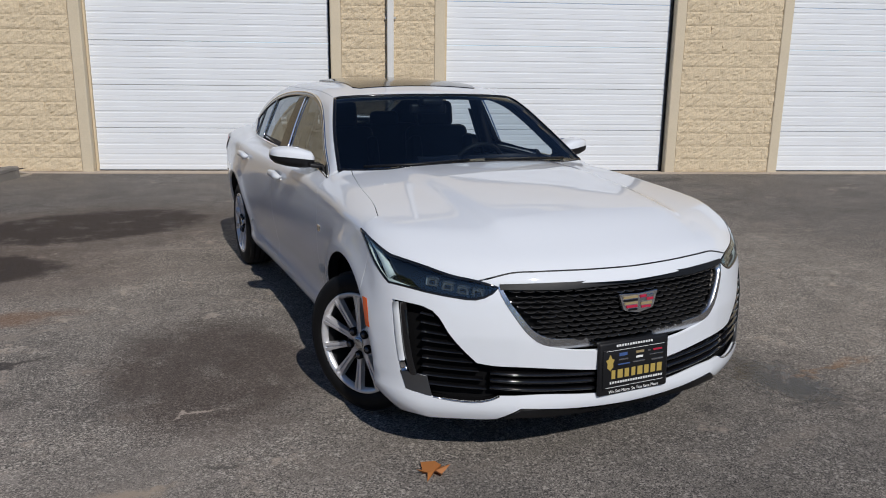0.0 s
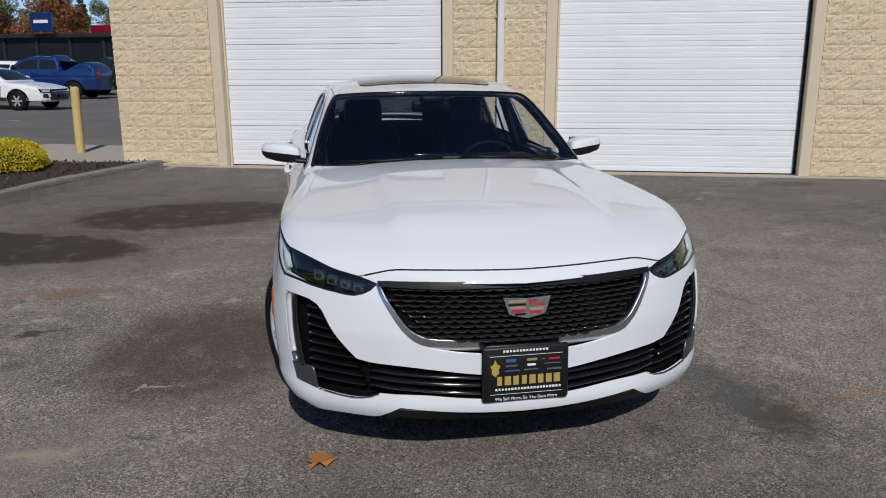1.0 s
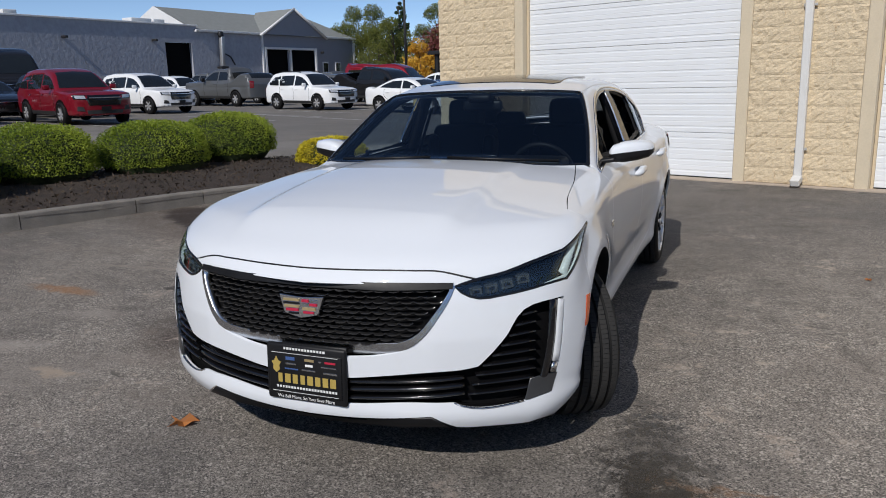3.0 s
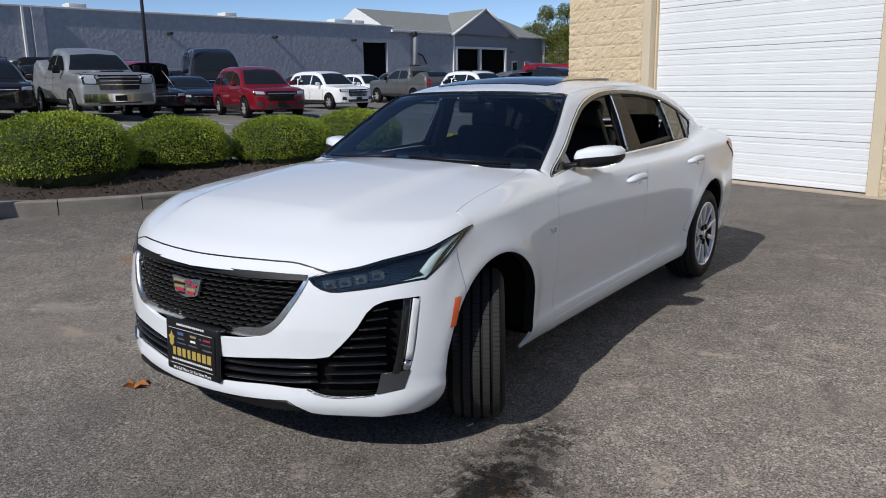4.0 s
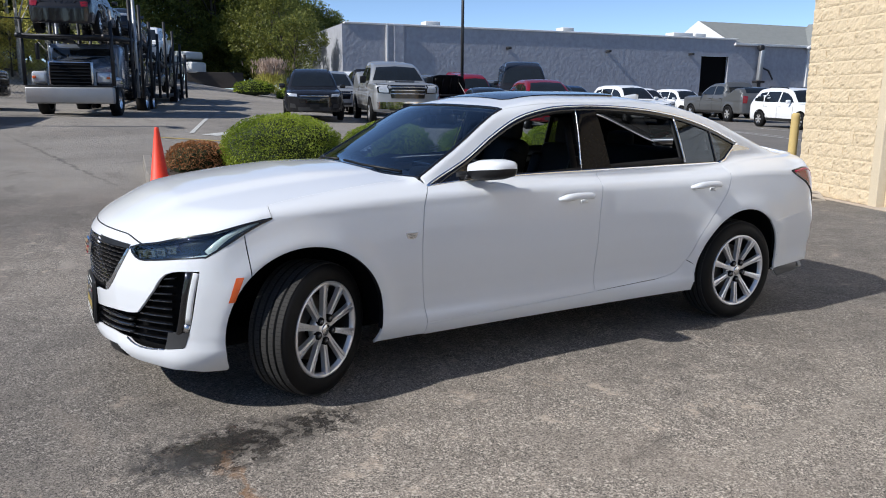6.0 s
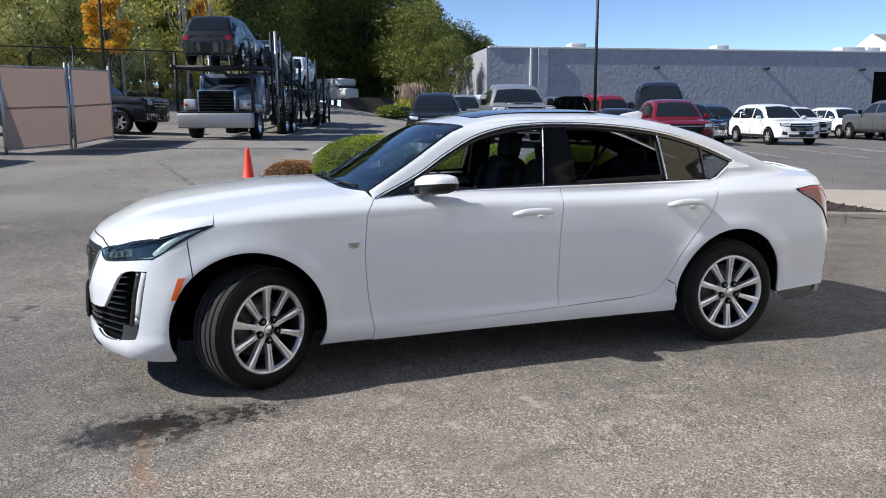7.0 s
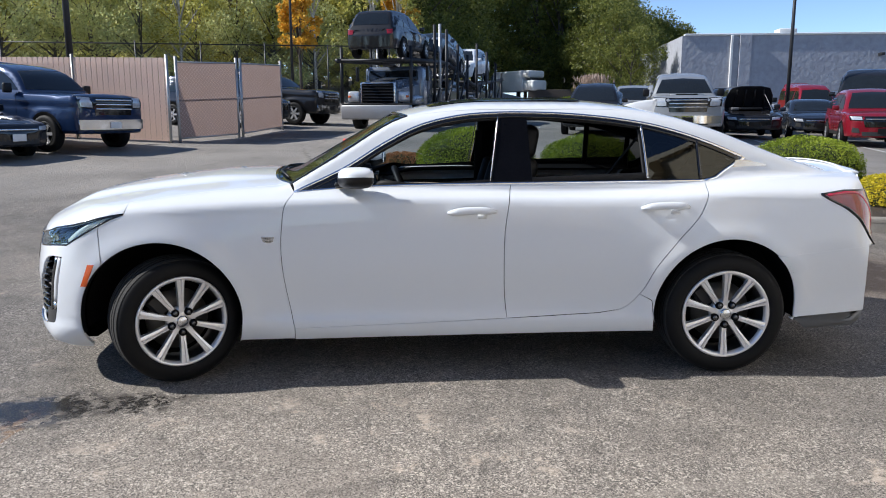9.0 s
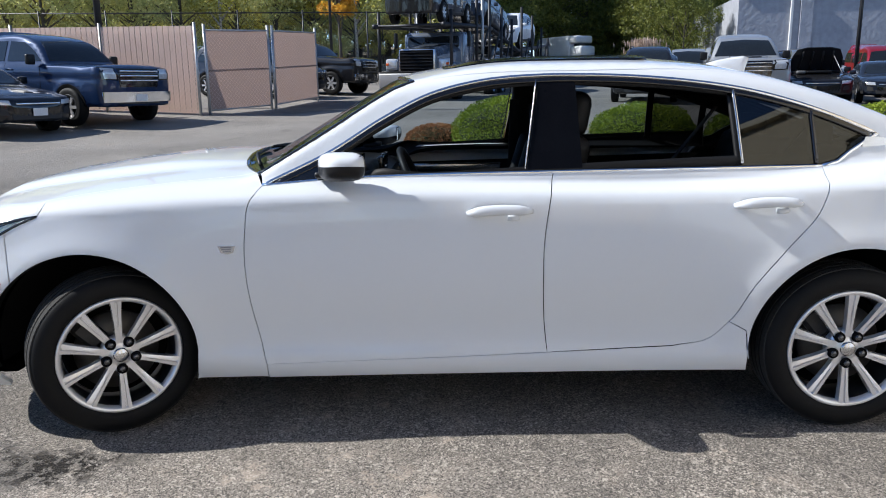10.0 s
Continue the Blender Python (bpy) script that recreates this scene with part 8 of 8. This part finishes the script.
# ---- far buildings ----
GREY_BLOCK = mat("grey_painted_block", (0.335, 0.35, 0.395), 0.85, 0, 0.14, 0.9, 2.4, 0.045)
GREY_SIDING = mat("grey_clapboard", (0.27, 0.275, 0.31), 0.8, 0, 0.06, 1, 20)
WHITE_TRIM = mat("white_trim", (0.70, 0.70, 0.70), 0.6, 0, 0.04, 2, 20)
SHINGLE = mat("grey_green_shingle", (0.22, 0.23, 0.22), 0.9, 0, 0.15, 2, 14)


def build_grey():
    A, C = Vector((-66.5, 23.7, 0)), Vector((-61.5, 69.0, 0))
    top, base, LONG = 8.4, 0.4, 46.5
    u = (C - A).normalized()
    L = LONG
    yaw = math.degrees(math.atan2(u.y, u.x))
    M = pose(A.x, A.y, base, 0, 0, yaw)       # x along the front, y away from the car park is +y (left of the run)
    H = top - base
    b = thing("grey_warehouse", "long grey painted block building with a flat roof", "building", M)
    d0, d1, dh = 41.7, 45.6, 6.1
    part("wall", box((d0 / 2, 0.2, H / 2), (d0, 0.4, H)), GREY_BLOCK, b)
    part("wall", box(((d1 + L) / 2, 0.2, H / 2), (L - d1, 0.4, H)), GREY_BLOCK, b)
    part("wall", box(((d0 + d1) / 2, 0.2, (dh + H) / 2), (d1 - d0, 0.4, H - dh)), GREY_BLOCK, b)
    part("side_wall", box((-0.2, 12.0, H / 2), (0.4, 24.0, H)), GREY_BLOCK, b)
    # near-black block painting the shaded inside behind the doorway
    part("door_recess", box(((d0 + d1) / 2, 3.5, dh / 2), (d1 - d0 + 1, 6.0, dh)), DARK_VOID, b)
    part("coping", box((L / 2, 0.2, H + 0.09), (L + 0.4, 0.7, 0.18), 0.03), WHITE_TRIM, b)
    part("roof", box((L / 2, 12, H - 0.2), (L, 23.5, 0.3)), SHINGLE, b)
    part("downpipe", box((4.0, -0.12, H / 2), (0.22, 0.22, H), 0.03), WHITE_TRIM, b)
    part("pilaster", box((5.2, -0.15, H / 2), (1.0, 0.3, H)), GREY_BLOCK, b)
    part("side_door", box((-0.42, 6.0, 1.8), (0.06, 1.2, 3.6)), DARK_VOID, b)
    for x in (17, 29, 40):
        part("wall_lamp", soft_box((x, -0.35, H * 0.78), (0.35, 0.7, 0.25), 0.06), POLE_DARK, b)
    for x, w in ((10, 1.6), (26, 1.4), (41.5, 2.8), (44.0, 1.6)):
        part("roof_unit", soft_box((x, 4.0, H + 0.45), (w, 1.6, 0.9), 0.06), WHITE_TRIM, b)
    # the service building in line with it: block wall, then clapboard with a gable
    S0 = A + u * LONG
    W, eave, g0, g1, px, peak = 31.5, 7.5, 11.0, 24.0, 17.5, 10.9
    gm = pose(S0.x, S0.y, base, 0, 0, yaw)
    g = thing("service_building", "grey clapboard service building with a white-trimmed gable", "building", gm)
    part("block_wall", box((g0 / 2, 0.2, eave / 2), (g0, 0.4, eave)), GREY_BLOCK, g)
    n, head = 34, 5.7
    for i in range(n):
        z0 = eave * i / n
        h = eave / n
        spans = [(g0, W)] if z0 > head - 0.1 else [(g0, 11.7), (16.2, 16.9), (22.0, W)]
        for a, c in spans:
            part("board", box(((a + c) / 2, 0.09, z0 + h / 2), (c - a, 0.16, h), 0.0, Matrix.Rotation(radians(-4), 3, "X")), GREY_SIDING, g)
    m = 14
    for i in range(m):
        f0, f1 = i / m, (i + 1) / m
        out = [(g0 + (px - g0) * f0, eave + (peak - eave) * f0), (g1 + (px - g1) * f0, eave + (peak - eave) * f0), (g1 + (px - g1) * f1, eave + (peak - eave) * f1), (g0 + (px - g0) * f1, eave + (peak - eave) * f1)]
        bm = prism(out if i < m - 1 else out[:3], 0.2)
        bmesh.ops.translate(bm, vec=(0, -0.30 + 0.012 * (i % 2), 0), verts=bm.verts)
        part("gable_board", bm, GREY_SIDING, g)
    # same for the two service bays: their inner shade as a black block
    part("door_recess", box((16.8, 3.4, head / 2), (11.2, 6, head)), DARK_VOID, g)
    for a, c in (((g0 - 0.5, -0.45, eave - 0.2), (px, -0.45, peak + 0.15)), ((px, -0.45, peak + 0.15), (g1 + 0.5, -0.45, eave - 0.2))):
        part("barge_board", rod([a, c], 0.19, 4), WHITE_TRIM, g)
    for x in (11.6, 16.55, 22.1):
        part("door_post", box((x, -0.08, head / 2), (0.34, 0.3, head), 0.02), WHITE_TRIM, g)
    part("door_head", box((16.85, -0.08, head + 0.1), (10.9, 0.3, 0.3), 0.02), WHITE_TRIM, g)
    part("corner_board", box((W - 0.1, -0.06, eave / 2), (0.35, 0.3, eave), 0.02), WHITE_TRIM, g)
    part("corner_board", box((g0 + 0.1, -0.06, eave / 2), (0.30, 0.3, eave), 0.02), WHITE_TRIM, g)
    part("fascia", box((g0 / 2 - 0.2, -0.25, eave + 0.05), (g0 + 0.2, 0.25, 0.28), 0.02), WHITE_TRIM, g)
    part("fascia", box(((g1 + W) / 2 + 0.3, -0.25, eave + 0.05), (W - g1 + 0.2, 0.25, 0.28), 0.02), WHITE_TRIM, g)
    for x in (24.3, 27.3):
        wdw = part("window", box((x, -0.02, 3.3), (1.3, 0.12, 1.6), 0.02), WHITE_TRIM, g)
        part("pane", box((x, -0.10, 3.3), (0.95, 0.06, 1.25)), GLASS_FAR, wdw)
    part("wall_lamp", soft_box((23.4, -0.3, 5.4), (0.3, 0.5, 0.3), 0.06), POLE_DARK, g)
    ridge = 10.7
    verts = [(-0.3, -0.4, eave), (W + 0.4, -0.4, eave), (W - 2.5, 6.5, ridge), (-0.3, 6.5, ridge), (-0.3, 13.4, eave), (W + 0.4, 13.4, eave)]
    part("roof", mesh_of("roof", verts, [(0, 1, 2, 3), (3, 2, 5, 4), (1, 5, 2), (0, 4, 5, 1)]), SHINGLE, g)
    part("end_gable", mesh_of("endg", [(-0.31, -0.4, eave - 0.1), (-0.31, 13.4, eave - 0.1), (-0.31, 6.5, ridge + 0.05), (-0.05, -0.4, eave - 0.1), (-0.05, 13.4, eave - 0.1), (-0.05, 6.5, ridge - 0.2)], [(0, 2, 1), (3, 4, 5), (0, 3, 5, 2), (1, 2, 5, 4), (0, 1, 4, 3)]), WHITE_TRIM, g)
    verts = [(g0 - 0.6, -0.6, eave - 0.15), (px, -0.6, peak + 0.2), (px, 6.5, peak + 0.1), (g0 - 0.6, 2, eave - 0.1), (g1 + 0.6, -0.6, eave - 0.15), (g1 + 0.6, 2, eave - 0.1)]
    part("gable_roof", mesh_of("groof", verts, [(0, 1, 2, 3), (1, 4, 5, 2)]), SHINGLE, g)
    # pale upright equipment of unknown kind, made up from plain shapes, on a bracket against the block wall
    k = thing("wall_hoist", "pale grey upright equipment on a bracket against the block wall", "hoist", gm @ pose(3.4, -0.55, 0))
    part("mast", soft_box((0, 0, 5.2), (0.55, 0.5, 3.6), 0.12, Matrix.Rotation(radians(3), 3, "Y")), GALV, k)
    part("arm", rod([(0.1, 0, 5.0), (1.3, 0, 4.6), (2.0, 0, 3.6)], 0.10, 8), POLE_DARK, k)
    part("head", soft_box((-0.05, 0, 7.2), (0.7, 0.5, 0.7), 0.2), POLE_DARK, k)
    part("bracket", box((0, 0.1, 3.3), (1.3, 0.7, 0.25), 0.04), POLE_DARK, k)
    part("stand", box((0, 0, 1.6), (0.30, 0.30, 3.3), 0.03), POLE_DARK, k)
    o = thing("diner", "low dark glazed building with a red roof band", "building", pose(-26.0, 66.0, 0.3, 0, 0, -20))
    part("glazing", box((9, 2, 2.6), (26, 4, 2.2), 0.05), GLASS_FAR, o)
    for i in range(9):
        part("mullion", box((-3.5 + 3.1 * i, -0.05, 2.6), (0.25, 0.2, 2.2)), POLE_DARK, o)
    part("roof_slab", box((9, 2, 3.85), (27, 5, 0.35), 0.05), POLE_DARK, o)
    part("red_band", box((13, 4, 4.4), (14, 3, 0.8), 0.05), P_RED, o)
    part("brick_base", box((9, 2, 0.75), (26, 4.1, 1.6)), mat("orange_brick", (0.30, 0.11, 0.06), 0.9, 0, 0.15, 4, 30), o)
    sg = thing("sign_box", "blue sign box on the far roof", "sign", pose(-22.5, 63.8, 4.35, 0, 0, -20))
    part("panel", box((0, 0, 0.85), (2.0, 0.3, 1.5), 0.05), P_BLUE, sg)
    part("bar", box((0, -0.17, 0.9), (1.3, 0.03, 0.25)), PRINT_WHITE, sg)


build_grey()

# ---- trees ----
BARK = mat("grey_brown_bark", (0.09, 0.075, 0.06), 0.95, 0, 0.35, 2, 18, 0.02)
BARK_BIRCH = mat("pale_birch_bark", (0.45, 0.42, 0.37), 0.8, 0, 0.35, 3, 12, 0.01)
CROWNS = {
    # dark oak green, lowered further to paint the shaded stretch of the wood
    "green": leaf_material("oak_leaves", (0.06, 0.085, 0.022), (0.29, 0.30, 0.065), 0.34),
    "olive": leaf_material("olive_leaves", (0.27, 0.27, 0.065), (0.78, 0.70, 0.18), 0.40),
    "pale": leaf_material("pale_leaves", (0.36, 0.39, 0.14), (0.84, 0.80, 0.37), 0.40),
    "gold": leaf_material("golden_leaves", (0.48, 0.25, 0.03), (0.85, 0.52, 0.07), 0.36),
    "russet": leaf_material("russet_leaves", (0.14, 0.045, 0.018), (0.34, 0.125, 0.045)),
    "rose": leaf_material("rose_leaves", (0.12, 0.035, 0.035), (0.27, 0.085, 0.075)),
    "pine": leaf_material("pine_needles", (0.02, 0.04, 0.018), (0.08, 0.11, 0.04)),
}


def make_tree(x, y, kind, h, w, seed, label, count=2600, size=0.30, birch=False, pine=False, low=0.16):
    rng = np.random.default_rng(seed)
    th = thing("tree", label, "tree", pose(x, y, ground_z(x, y) - 0.05, 0, 0, float(rng.uniform(0, 360))), group="trees")
    lean = rng.uniform(-0.04, 0.04, 2) * h
    top = h * (0.95 if pine else 0.8)
    trunk = [rod([(0, 0, 0), (lean[0] * 0.3, lean[1] * 0.3, top * 0.4), (lean[0], lean[1], top)], [0.022 * h * (0.5 if birch else 0.8), 0.014 * h * (0.55 if birch else 0.8), 0.004 * h], 8)]
    cs, rs = [], []
    if pine:
        for i in range(16):
            f = i / 15
            for j in range(5):
                a = rng.uniform(0, 6.28)
                r = w * (1 - f) ** 0.8 * rng.uniform(0.5, 0.95)
                cs.append((r * math.cos(a), r * math.sin(a), h * (0.18 + 0.80 * f)))
                rs.append((0.30 * w * (1.1 - f), 0.30 * w * (1.1 - f), 0.22 * w * (1.15 - f)))
    else:
        n = 26
        for i in range(n):
            a, f = rng.uniform(0, 6.28), rng.uniform(0.0, 1.0)
            z = h * (low + (0.96 - low) * f) if not birch else h * (0.3 + 0.66 * f)
            r = w * (0.55 + 0.45 * math.sin(math.pi * min(1, f * 0.92 + 0.10))) * rng.uniform(0.15, 1.0) ** 0.6 * (0.62 if f > 0.8 else 1)
            c = (lean[0] * f + r * math.cos(a), lean[1] * f + r * math.sin(a), z)
            q = w * rng.uniform(0.26, 0.48)
            cs.append(c), rs.append((q, q, q * 0.75))
            if i % 2 == 0:
                trunk.append(rod([(lean[0] * f * 0.6, lean[1] * f * 0.6, z * 0.62), (c[0] * 0.6 + lean[0] * f * 0.3, c[1] * 0.6, z * 0.85), c], [0.007 * h, 0.004 * h, 0.0015 * h], 5))
    part("trunk", merge(trunk), BARK_BIRCH if birch else BARK, th)
    cs, rs = np.array(cs), np.array(rs)
    k = rng.integers(0, len(cs), count)
    d = rng.normal(size=(count, 3))
    d /= np.linalg.norm(d, axis=1)[:, None]
    p = cs[k] + d * rs[k] * rng.uniform(0.55, 1.08, count)[:, None]
    part("crown", leaves(p, d, size, rng, 0.8, 0.75), CROWNS[kind], th)
    return th


def plant():
    rng = random.Random(21)
    protos = {}
    def put(key, x, y, s):
        t = protos[key]
        ob = copy_thing(t, pose(x, y, ground_z(x, y) - 0.05, 0, 0, rng.uniform(0, 360)) @ Matrix.Diagonal((s, s, s * rng.uniform(0.92, 1.1), 1)))
        return ob
    # first of each kind
    protos["green"] = make_tree(-66, 0.5, "green", 13.5, 4.6, 1, "tall dark green deciduous tree", 9000, 0.25)
    protos["green2"] = make_tree(-58, -4, "green", 14.5, 4.2, 2, "tall green oak at the wood's edge", 9000, 0.25)
    protos["olive"] = make_tree(-47, -13, "olive", 9.6, 3.4, 3, "olive green tree turning in autumn", 8500, 0.21)
    protos["pale"] = make_tree(-42, -20, "pale", 8.0, 2.8, 4, "pale green leafy young tree behind the fence", 7000, 0.15)
    protos["gold"] = make_tree(-37.0, -6.8, "gold", 6.3, 1.05, 5, "slender golden tree in autumn leaf", 3400, 0.17, low=0.54)
    protos["birch"] = make_tree(-45, -3.5, "olive", 11.0, 2.2, 6, "thin birch with pale trunk and sparse leaves", 1500, 0.22, birch=True)
    protos["pine"] = make_tree(-55, 112, "pine", 13.0, 3.2, 7, "tall dark pine in the far wood", 4200, 0.36, pine=True)
    protos["russet"] = make_tree(-32, 96, "russet", 9.5, 4.2, 8, "russet orange maple in autumn leaf", 4600, 0.34)
    protos["rose"] = make_tree(-41, 98, "rose", 9.0, 3.6, 9, "dusky red maple in autumn leaf", 4200, 0.32)
    protos["gold2"] = make_tree(-43, 93, "gold", 6.0, 2.4, 10, "small yellow-green tree in autumn", 3000, 0.3)
    # the wood along the drive
    for i in range(27):
        y = -46 + 1.75 * i + rng.uniform(-0.6, 0.6)
        put(rng.choice(("green", "green2", "olive") if y > -9 else ("olive", "olive", "green")), -60 - 0.10 * (y + 10) + rng.uniform(-3, 3), y, rng.uniform(0.9, 1.12))
    for i in range(20):
        y = -48 + 2.6 * i
        put(rng.choice(("green", "green2")), -70 + rng.uniform(-2, 2), y, rng.uniform(1.0, 1.2))
    for x, y, s in ((-86, 4.0, 1.05), (-94, 8.0, 1.1), (-97, 12.9, 1.1), (-93, 17.0, 1.05), (-98, 20.5, 1.1), (-95, 24.0, 1.0), (-99, 27.0, 0.9), (-97, 29.5, 0.72), (-103, 15.0, 1.15), (-105, 23.0, 1.1), (-78, 2.5, 1.0), (-70, 19.6, 0.60), (-75, 20.0, 0.76), (-80, 20.0, 0.86), (-85, 20.0, 0.95), (-90, 5.0, 0.6), (-91, 15.5, 0.55), (-90, 21.5, 0.7), (-89, 9.0, 0.45), (-96, 16.0, 0.9), (-98, 9.5, 1.0), (-101, 18.0, 1.1)):
        put(rng.choice(("green", "green2")), x, y, s)
    for x, y, s in ((-89.7, 4.6, 1.15), (-91, 8.0, 1.2), (-92, 11.4, 1.25), (-92, 14.0, 1.2), (-93, 16.7, 1.25), (-94, 19.5, 1.28), (-108, 26.5, 1.3), (-109.6, 29.6, 1.2), (-109, 32.0, 1.12), (-108.4, 34.2, 1.02), (-108, 36.0, 0.92), (-107.2, 37.8, 0.80), (-84, -4.0, 1.1), (-83, -9.0, 1.1)):
        put(rng.choice(("green", "green2")), x, y, s)
    for x, y, s in ((-50, -20, 1.0), (-53, -27, 1.05), (-49, -33, 1.0), (-52, -8, 1.0), (-46, -40, 1.1), (-51, -14.5, 0.9)):
        put("olive", x, y, s)
    for i in range(13):
        put("pale", -40 + rng.uniform(-2, 2) - 0.3 * i, -36 + 2.4 * i, rng.uniform(0.75, 1.05))
    for x, y, s in ((-41, -29, 0.9), (-53, -2.0, 1.2)):
        put("gold", x, y, s)
    for x, y, s in ((-44, -7, 0.9), (-50, -4.0, 1.0), (-43, -15, 0.9), (-46, -2, 0.75), (-50, -18, 1.0)):
        put("birch", x, y, s)
    # undergrowth at the wood's foot
    for i in range(22):
        put("pale" if i % 3 else "olive", -48 + rng.uniform(-3, 3), -40 + 2.0 * i, rng.uniform(0.36, 0.55))
    for i in range(12):
        put("green2" if i % 2 else "green", -66 - 2.0 * i + rng.uniform(-2, 2), -6 + 0.9 * i, rng.uniform(0.36, 0.5))
    # the far wood beyond the other end
    for i in range(16):
        put("pine" if i % 5 == 2 else "green2", -64 + 4.6 * i + rng.uniform(-1.5, 1.5), 112 + rng.uniform(-4, 5), rng.uniform(0.75, 0.9))
    for i in range(20):
        put(rng.choice(("green", "green2", "green", "olive")), -60 + 3.6 * i, 101 + rng.uniform(-3, 3), rng.uniform(0.6, 0.78))
    for x, y, s in ((-29, 93, 0.85), (-24, 95, 0.7), (-20, 94, 0.65)):
        put("russet", x, y, s)
    # unseen trees added behind the camera's side of the drive, for the reflections
    for i in range(16):
        put(rng.choice(("green", "green2", "olive")), -34 + 6.0 * i, -52 + rng.uniform(-4, 4), rng.uniform(0.8, 1.0))
    for i in range(6):
        put("green2", 46 + rng.uniform(-3, 3), -44 + 9 * i, rng.uniform(0.75, 0.95))


plant()
grass = thing("ornamental_grass", "tall pale plume grass beside low green shrubs", "grass", pose(-44.0, 10.3, ground_z(-44, 10.3)) @ Matrix.Diagonal((0.85, 0.85, 1.05, 1.0)))
_r = np.random.default_rng(4)
_d = _r.normal(size=(900, 3)) * np.array((0.5, 0.5, 0.0))
_q = _d + np.array((0, 0, 1.6)) + np.column_stack([np.zeros(900), np.zeros(900), _r.uniform(-0.3, 0.5, 900)])
part("plumes", leaves(_q, np.tile((0, 0, 1.0), (900, 1)), 0.30, _r, 0.3, 0.25), leaf_material("plume", (0.30, 0.22, 0.17), (0.55, 0.43, 0.36)), grass)
_q = _r.normal(size=(1200, 3)) * np.array((0.55, 0.55, 0.0)) + np.column_stack([np.zeros(1200), np.zeros(1200), _r.uniform(0.2, 1.3, 1200)])
part("blades", leaves(_q, np.tile((0, 0, 1.0), (1200, 1)), 0.35, _r, 0.3, 0.12), CROWNS["olive"], grass)
bush(-43.2, 9.0, 0.9, 1.2, 0.9, BUSH_GREEN, "low clipped green shrub by the plume grass", 31, 1500, 0.12, 0.0)
bush(-43.0, 11.6, 0.9, 1.2, 0.8, BUSH_GREEN, "low clipped green shrub by the plume grass", 32, 1500, 0.12, 0.0)

# ---- blocks of the garage wall, laid last ----
for _o in list(scene.objects):
    if _o.name == "wall_north":
        lay_blocks(_o, [(0.0, 1.66), (5.54, 6.92), (10.76, 12.28)], 0.03, 4.0, Matrix.Translation((0, 0.01, 0)), 1)
    if _o.name == "wall_west":
        lay_blocks(_o, [(-3.0, 0.0)], 0.03, 4.0, Matrix.Translation((0.015, 0, 0)) @ Matrix.Rotation(radians(-90), 4, "Z"), 40)
